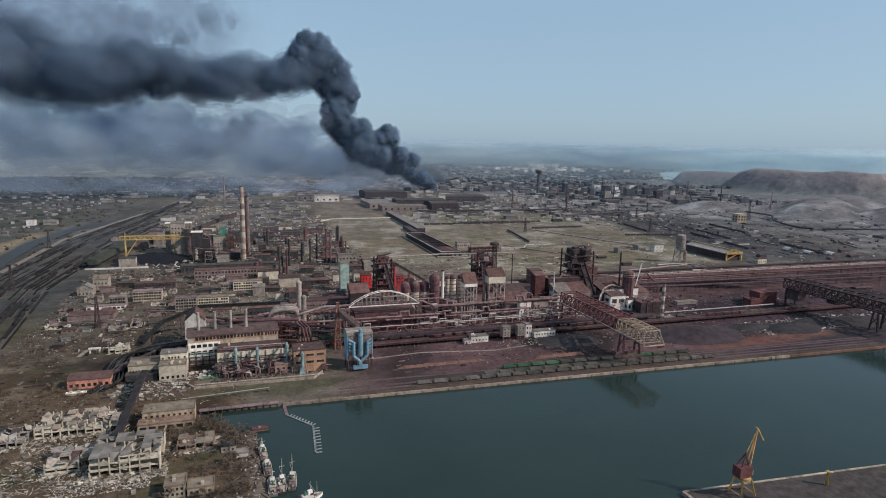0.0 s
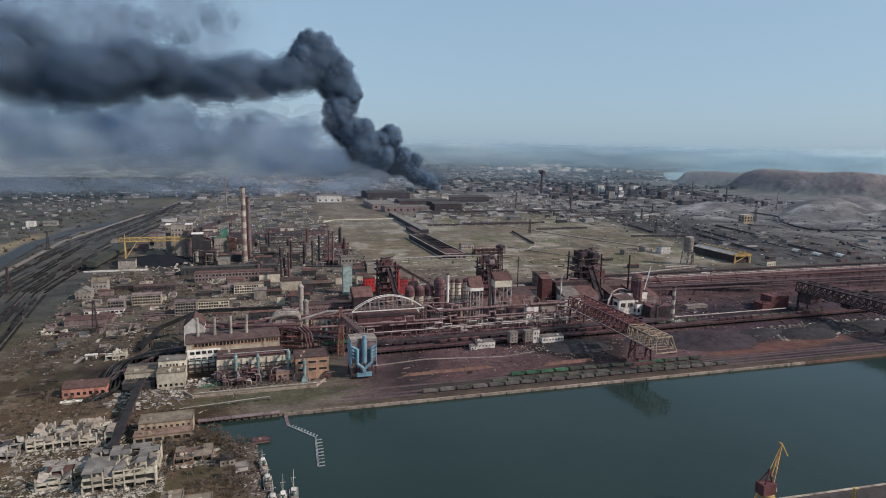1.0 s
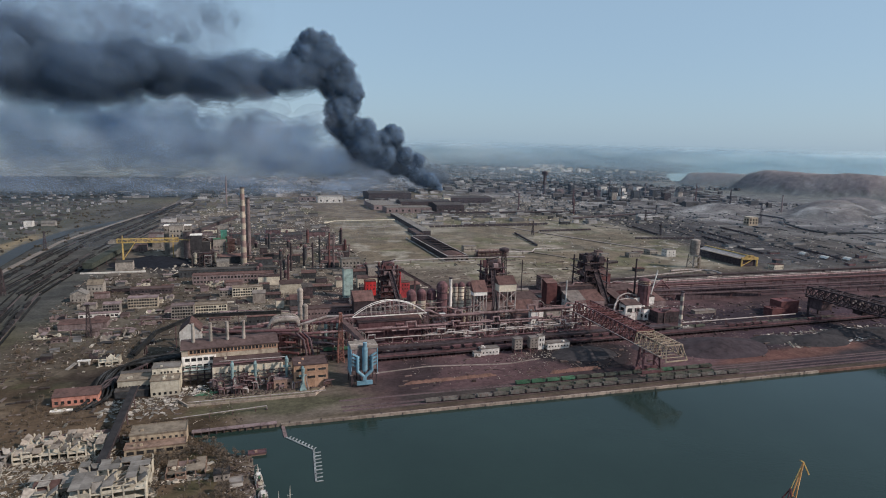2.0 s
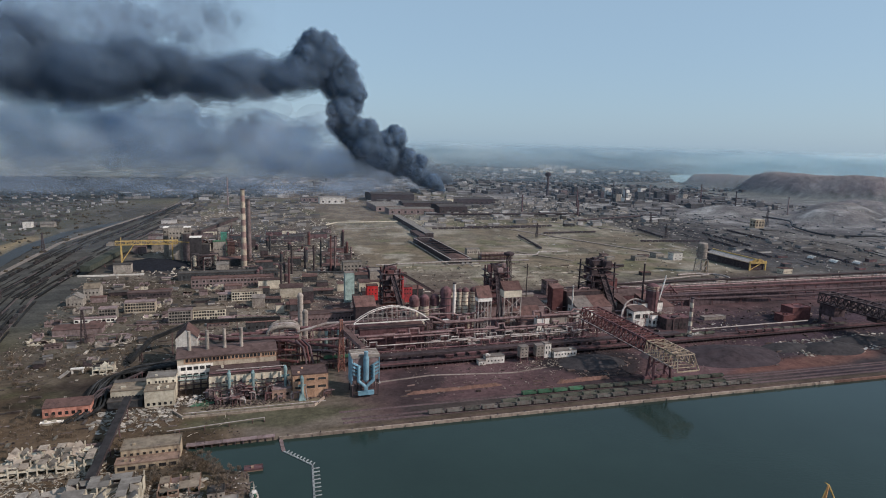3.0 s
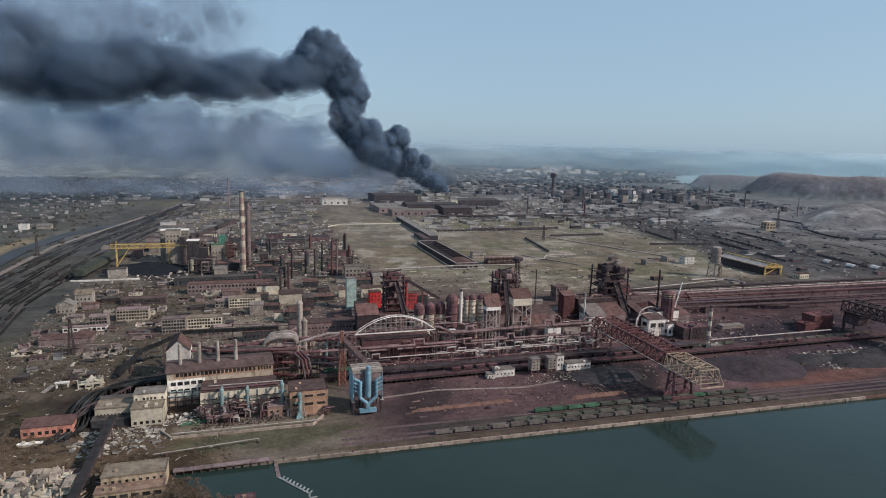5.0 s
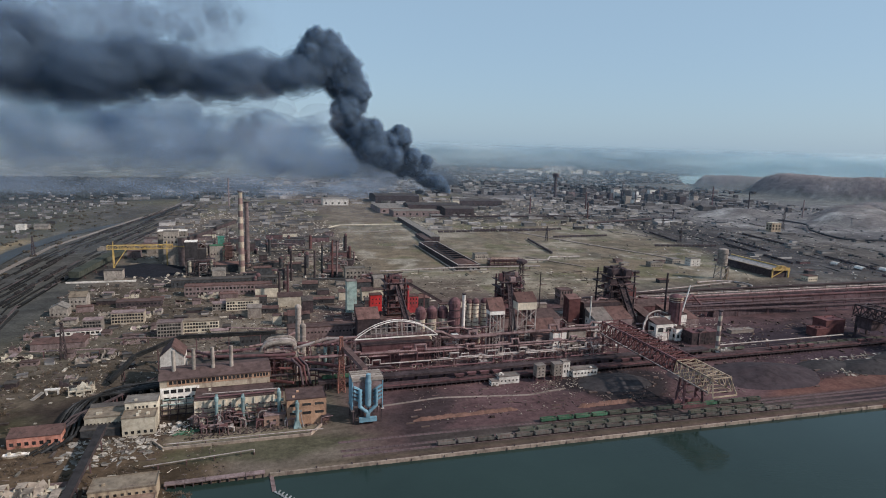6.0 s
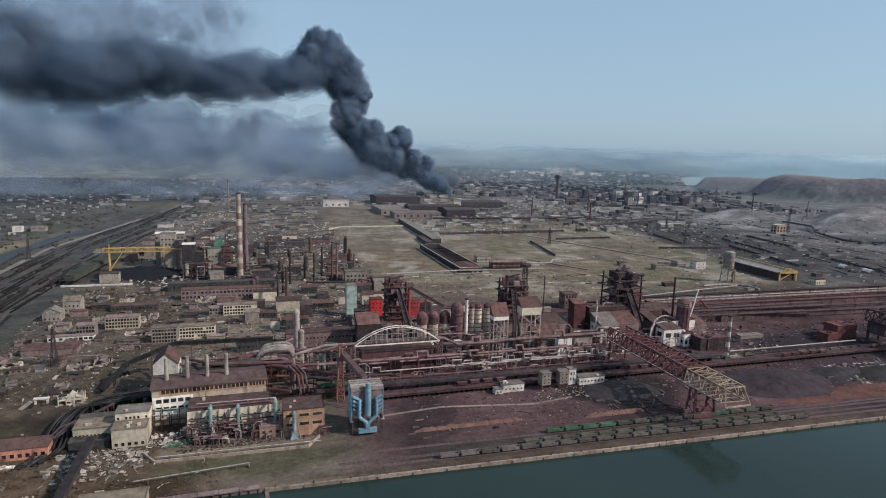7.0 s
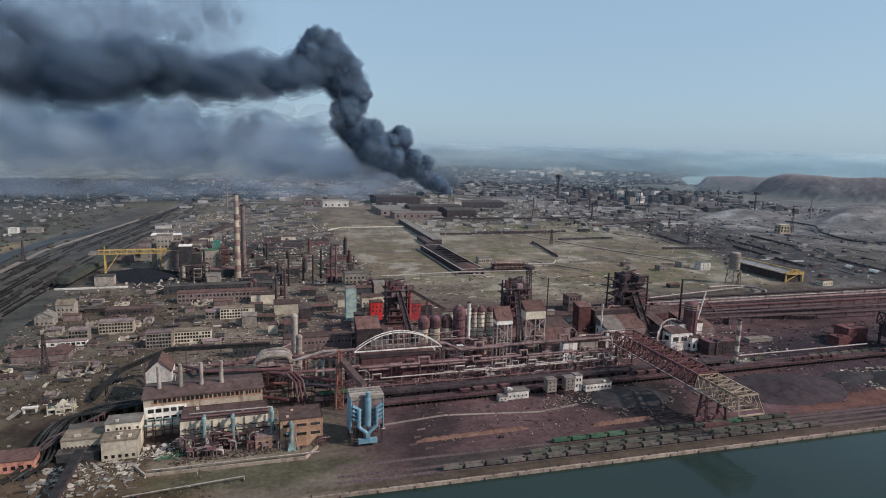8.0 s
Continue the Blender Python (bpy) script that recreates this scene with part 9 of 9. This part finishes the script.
for zone, n, m, sz, sd in (((-225, 10, 600, 1000), 1500, DEBRIS, (0.25, 1.2), 71), ((-225, 10, 600, 1000), 2400, SCRAP, (0.4, 2.0), 72), ((-225, 190, 600, 1000), 320, CHIPS, (0.4, 1.6), 83), ((60, 560, 576, 760), 900, CHIPS, (0.4, 1.9), 84), ((-190, 190, 1000, 2000), 900, CHIPS, (0.7, 3), 85), ((-190, 190, 990, 1700), 700, SCRAP, (1, 4), 87), ((560, 2000, 780, 2200), 600, CHIPS, (0.8, 3.5), 86), ((0, 210, 690, 980), 1500, DEBRIS, (0.4, 2.0), 73), ((0, 560, 690, 1000), 1300, SCRAP, (0.4, 1.8), 74),
                           ((200, 560, 720, 1010), 700, DEBRIS, (0.3, 1.4), 75), ((-180, 200, 1000, 2000), 1800, DEBRIS, (1, 4.5), 76), ((560, 1400, 780, 1300), 600, DEBRIS, (0.6, 3), 77), ((420, 1000, 582, 660), 700, SCRAP, (0.6, 3), 78),
                           ((100, 420, 582, 650), 500, DEBRIS, (0.5, 2), 79), ((900, 2100, 1300, 2200), 700, DEBRIS, (1.0, 4), 80), ((200, 1150, 1020, 1700), 300, DEBRIS, (0.4, 1.6), 81), ((420, 1250, 1450, 2400), 1500, DEBRIS, (1.5, 6), 82)):
    scatter_blocks("scrap" if m is SCRAP else "rubble", "bright torn sheets and litter between the works buildings" if m is CHIPS else "pale rubble and litter between the works buildings" if m is DEBRIS else "dark scrap between the works buildings", zone, n, m, sz, sd)

LINES = 78.0


def fallen_walls(label, zone, n, length, seed, material, turns=(0, 0, 90)):
    """Long low remains of walls, kerbs, ducts and fallen roofs lying square to the works."""
    rnd = random.Random(seed)
    s = Shape()
    spots = np.array([(rnd.uniform(zone[0], zone[1]), rnd.uniform(zone[2], zone[3])) for _ in range(n)])
    for (x, y), zz in zip(spots, ground_height(spots[:, 0], spots[:, 1])):
        L, W, H = rnd.uniform(*length), rnd.uniform(0.5, 2.6), rnd.uniform(0.3, 1.6)
        if zz > -1.5:
            s.turned(pose(x, y, zz + H * 0.4, rnd.uniform(-4, 4), rnd.uniform(-2, 2), rnd.choice(turns) + rnd.gauss(0, 4)), L, W, H)
    ob = new("fallen_walls", s.mesh("fallen_walls"))
    ob.data.materials.append(material)
    return tagged(ob, label, "ruins", kind="stuff")


fallen_walls("pale remains of walls and ducts behind the furnaces", (200, 560, 740, 1010), 120, (3, 16), 91, DEBRIS)
fallen_walls("dark remains of walls and ducts behind the furnaces", (0, 560, 690, 1010), 70, (3, 20), 92, SCRAP)
fallen_walls("pale remains of walls west of the furnaces", (-225, 200, 610, 1010), 110, (2, 10), 93, DEBRIS)
fallen_walls("dark remains of walls west of the furnaces", (-225, 200, 600, 1010), 200, (2, 14), 94, SCRAP)
fallen_walls("pale kerbs and wall remains along the far tracks", (560, 1500, 780, 1400), 70, (3, 14), 95, DEBRIS, (LINES, LINES, -12))
fallen_walls("dark kerbs and sidings along the far tracks", (880, 1750, 800, 1900), 70, (20, 90), 96, SOOTED, (LINES,))
fallen_walls("wall remains on the near bank", (-210, -30, 300, 640), 50, (1.5, 6), 97, DEBRIS)
fallen_walls("dark wall remains on the near bank", (-210, -30, 300, 640), 200, (1.5, 9), 98, SCRAP)
fallen_walls("rusty plates and beams along the ore yard", (110, 820, 470, 548), 110, (2, 9), 99, SCRAP)

# bare trees
first = bare_tree("tall bare tree with a pale trunk on the near bank", 22, 1)
first.matrix_basis = pose(-24, 372, 0)
second = bare_tree("bare spreading tree on the dusty bank", 12, 2)
second.matrix_basis = pose(-38, 408, 0)
third = bare_tree("small bare tree among the rubble", 9, 3)
third.matrix_basis = pose(-30, 420, 0)
rnd = random.Random(77)
for zone, n in (((-64, -14, 318, 425), 34), ((-50, -12, 394, 426), 12), ((-205, -110, 300, 420), 12), ((-205, -150, 440, 640), 14)):
    for _ in range(n):
        x, y = rnd.uniform(zone[0], zone[1]), rnd.uniform(zone[2], zone[3])
        if any(a - 2 < x < b + 2 and c - 2 < y < d + 2 for a, b, c, d in TAKEN):
            continue
        zz = float(ground_height(np.array([x]), np.array([y]))[0])
        if zz > -1.5:
            copy_thing(rnd.choice((second, third, third)), pose(x, y, zz, 0, 0, rnd.uniform(0, 360)) @ Matrix.Scale(rnd.uniform(0.7, 1.15), 4))

# ---------------------------------------------------------------- process plant between the furnaces and the pipe bridges


def process_unit(x, y, h, w, seed, group):
    """A steel-framed process unit: frame, deck, vessel, boxes and a riser pipe."""
    rnd = random.Random(seed)
    tone, word = rnd.choice(((RUST, "rusty"), (DARK, "sooty"), (DUSTWALL, "dusty"), (PIPE, "dusty"), (MAROON, "dark red"), (PALEPIPE, "pale")))
    t = thing("process_unit", word + " steel-framed process unit with vessels and pipes", "process unit", x, y, 0, group=group)
    s = Shape()
    for sx in (-1, 1):
        for sy in (-1, 1):
            s.bar((sx * w / 2, sy * w / 3, -0.4), (sx * w / 2, sy * w / 3, h), 0.4)
    n = max(1, int(h / 5))
    for k in range(1, n + 1):
        z = h * k / n
        s.box(-w / 2 - 0.3, -w / 3 - 0.3, z - 0.2, w / 2 + 0.3, w / 3 + 0.3, z + 0.1) if k % 2 else s.bar((-w / 2, -w / 3, z), (w / 2, -w / 3, z), 0.35).bar((-w / 2, w / 3, z), (w / 2, w / 3, z), 0.35)
        s.bar((-w / 2, -w / 3, z - h / n), (w / 2, -w / 3, z), 0.22)
    part("frame", s, tone, t)
    if rnd.random() < 0.6:
        r = w * rnd.uniform(0.18, 0.3)
        part("vessel", Shape().lathe((rnd.uniform(-0.15, 0.15) * w, 0, h * 0.2), [(r * 0.4, 0), (r, r * 0.6), (r, h * 0.65), (r * 0.4, h * 0.65 + r * 0.6)], 12), rnd.choice((RUST, PIPE, CREAM, GREYWALL, DARK)), t)
    else:
        part("cabin", Shape().box(-w * 0.4, -w * 0.28, h * 0.4, w * rnd.uniform(0.1, 0.4), w * 0.28, h * rnd.uniform(0.7, 1.05)), rnd.choice((DUSTWALL, WHITEWALL, RUSTROOF, GREYWALL, DARK)), t)
    q = rnd.choice((-1, 1))
    part("riser", Shape().path([(q * w * 0.6, -w * 0.4, 0), (q * w * 0.6, -w * 0.4, h * 0.8), (q * w * 0.1, -w * 0.4, h * 0.95), (-q * w * 0.9, -w * 0.35, h * 0.95)], rnd.uniform(0.25, 0.6), 6), rnd.choice((PIPE, PALEPIPE, RUST)), t)
    return t


rnd = random.Random(88)
for zone, n, hs, ws in (((95, 345, 612, 650), 34, (8, 24), (5, 11)), ((0, 100, 585, 660), 22, (8, 22), (5, 10)), ((200, 345, 574, 604), 18, (5, 13), (4, 8)), ((110, 330, 664, 720), 20, (8, 26), (6, 12)), ((345, 480, 596, 650), 18, (6, 16), (5, 10)),
                        ((380, 520, 660, 760), 18, (6, 18), (6, 12)), ((-36, 26, 505, 518), 20, (6, 13), (3, 6)), ((-30, 56, 499, 508), 12, (3, 7), (3, 6)), ((-90, 0, 1030, 1200), 14, (12, 36), (8, 16)), ((10, 180, 930, 1180), 16, (5, 17), (6, 13))):
    for i in range(n):
        x, y = rnd.uniform(zone[0], zone[1]), rnd.uniform(zone[2], zone[3])
        process_unit(x, y, rnd.uniform(*hs), rnd.uniform(*ws), int(x * 31 + y), "process units")
for i in range(16):
    x, y = rnd.uniform(-30, 70), rnd.uniform(566, 640)
    a = rnd.uniform(-35, 35)
    d = Vector((math.cos(radians(a)), math.sin(radians(a)), 0)) * rnd.uniform(22, 50)
    z = rnd.uniform(8, 25)
    pipe_run("broad rusty gas main tangled behind the power house", [(x, y, z), (x + d.x * 0.5, y + d.y * 0.3, z), (x + d.x, y + d.y, z + rnd.uniform(-5, 4))], rnd.uniform(0.7, 1.5), rnd.choice((RUST, RUST, MAROON, PIPE, DARK)), 26, seed=i)
for i in range(14):
    x, y, z = rnd.uniform(100, 420), rnd.uniform(612, 720), rnd.uniform(10, 34)
    L = rnd.uniform(25, 70)
    pipe_run("gas pipe threading between the furnaces", [(x, y, z), (x + L * 0.4, y + rnd.uniform(-4, 4), z), (x + L * 0.5, y, z + rnd.uniform(-6, 6)), (x + L, y + rnd.uniform(-5, 5), z)], rnd.uniform(0.5, 1.2), rnd.choice((RUST, PIPE, PALEPIPE, PIPE)), 30, seed=i)

# pale risers, walkways and expansion loops over the pipe bridges
for i in range(18):
    x, y, z = rnd.uniform(90, 430), rnd.uniform(578, 640), rnd.uniform(6, 20)
    L = rnd.uniform(18, 60)
    pipe_run("thin pale service pipe with an expansion loop", [(x, y, z), (x + L, y + rnd.uniform(-2, 2), z)], rnd.uniform(0.25, 0.45), rnd.choice((PALEPIPE, PIPE, PIPE)), 40, seed=i + 40, loops=1 + i % 2)
pipe_run("long pale water pipe beside the ore trestle", [(470, 572, 7), (640, 572, 7)], 0.7, PALEPIPE, 30)
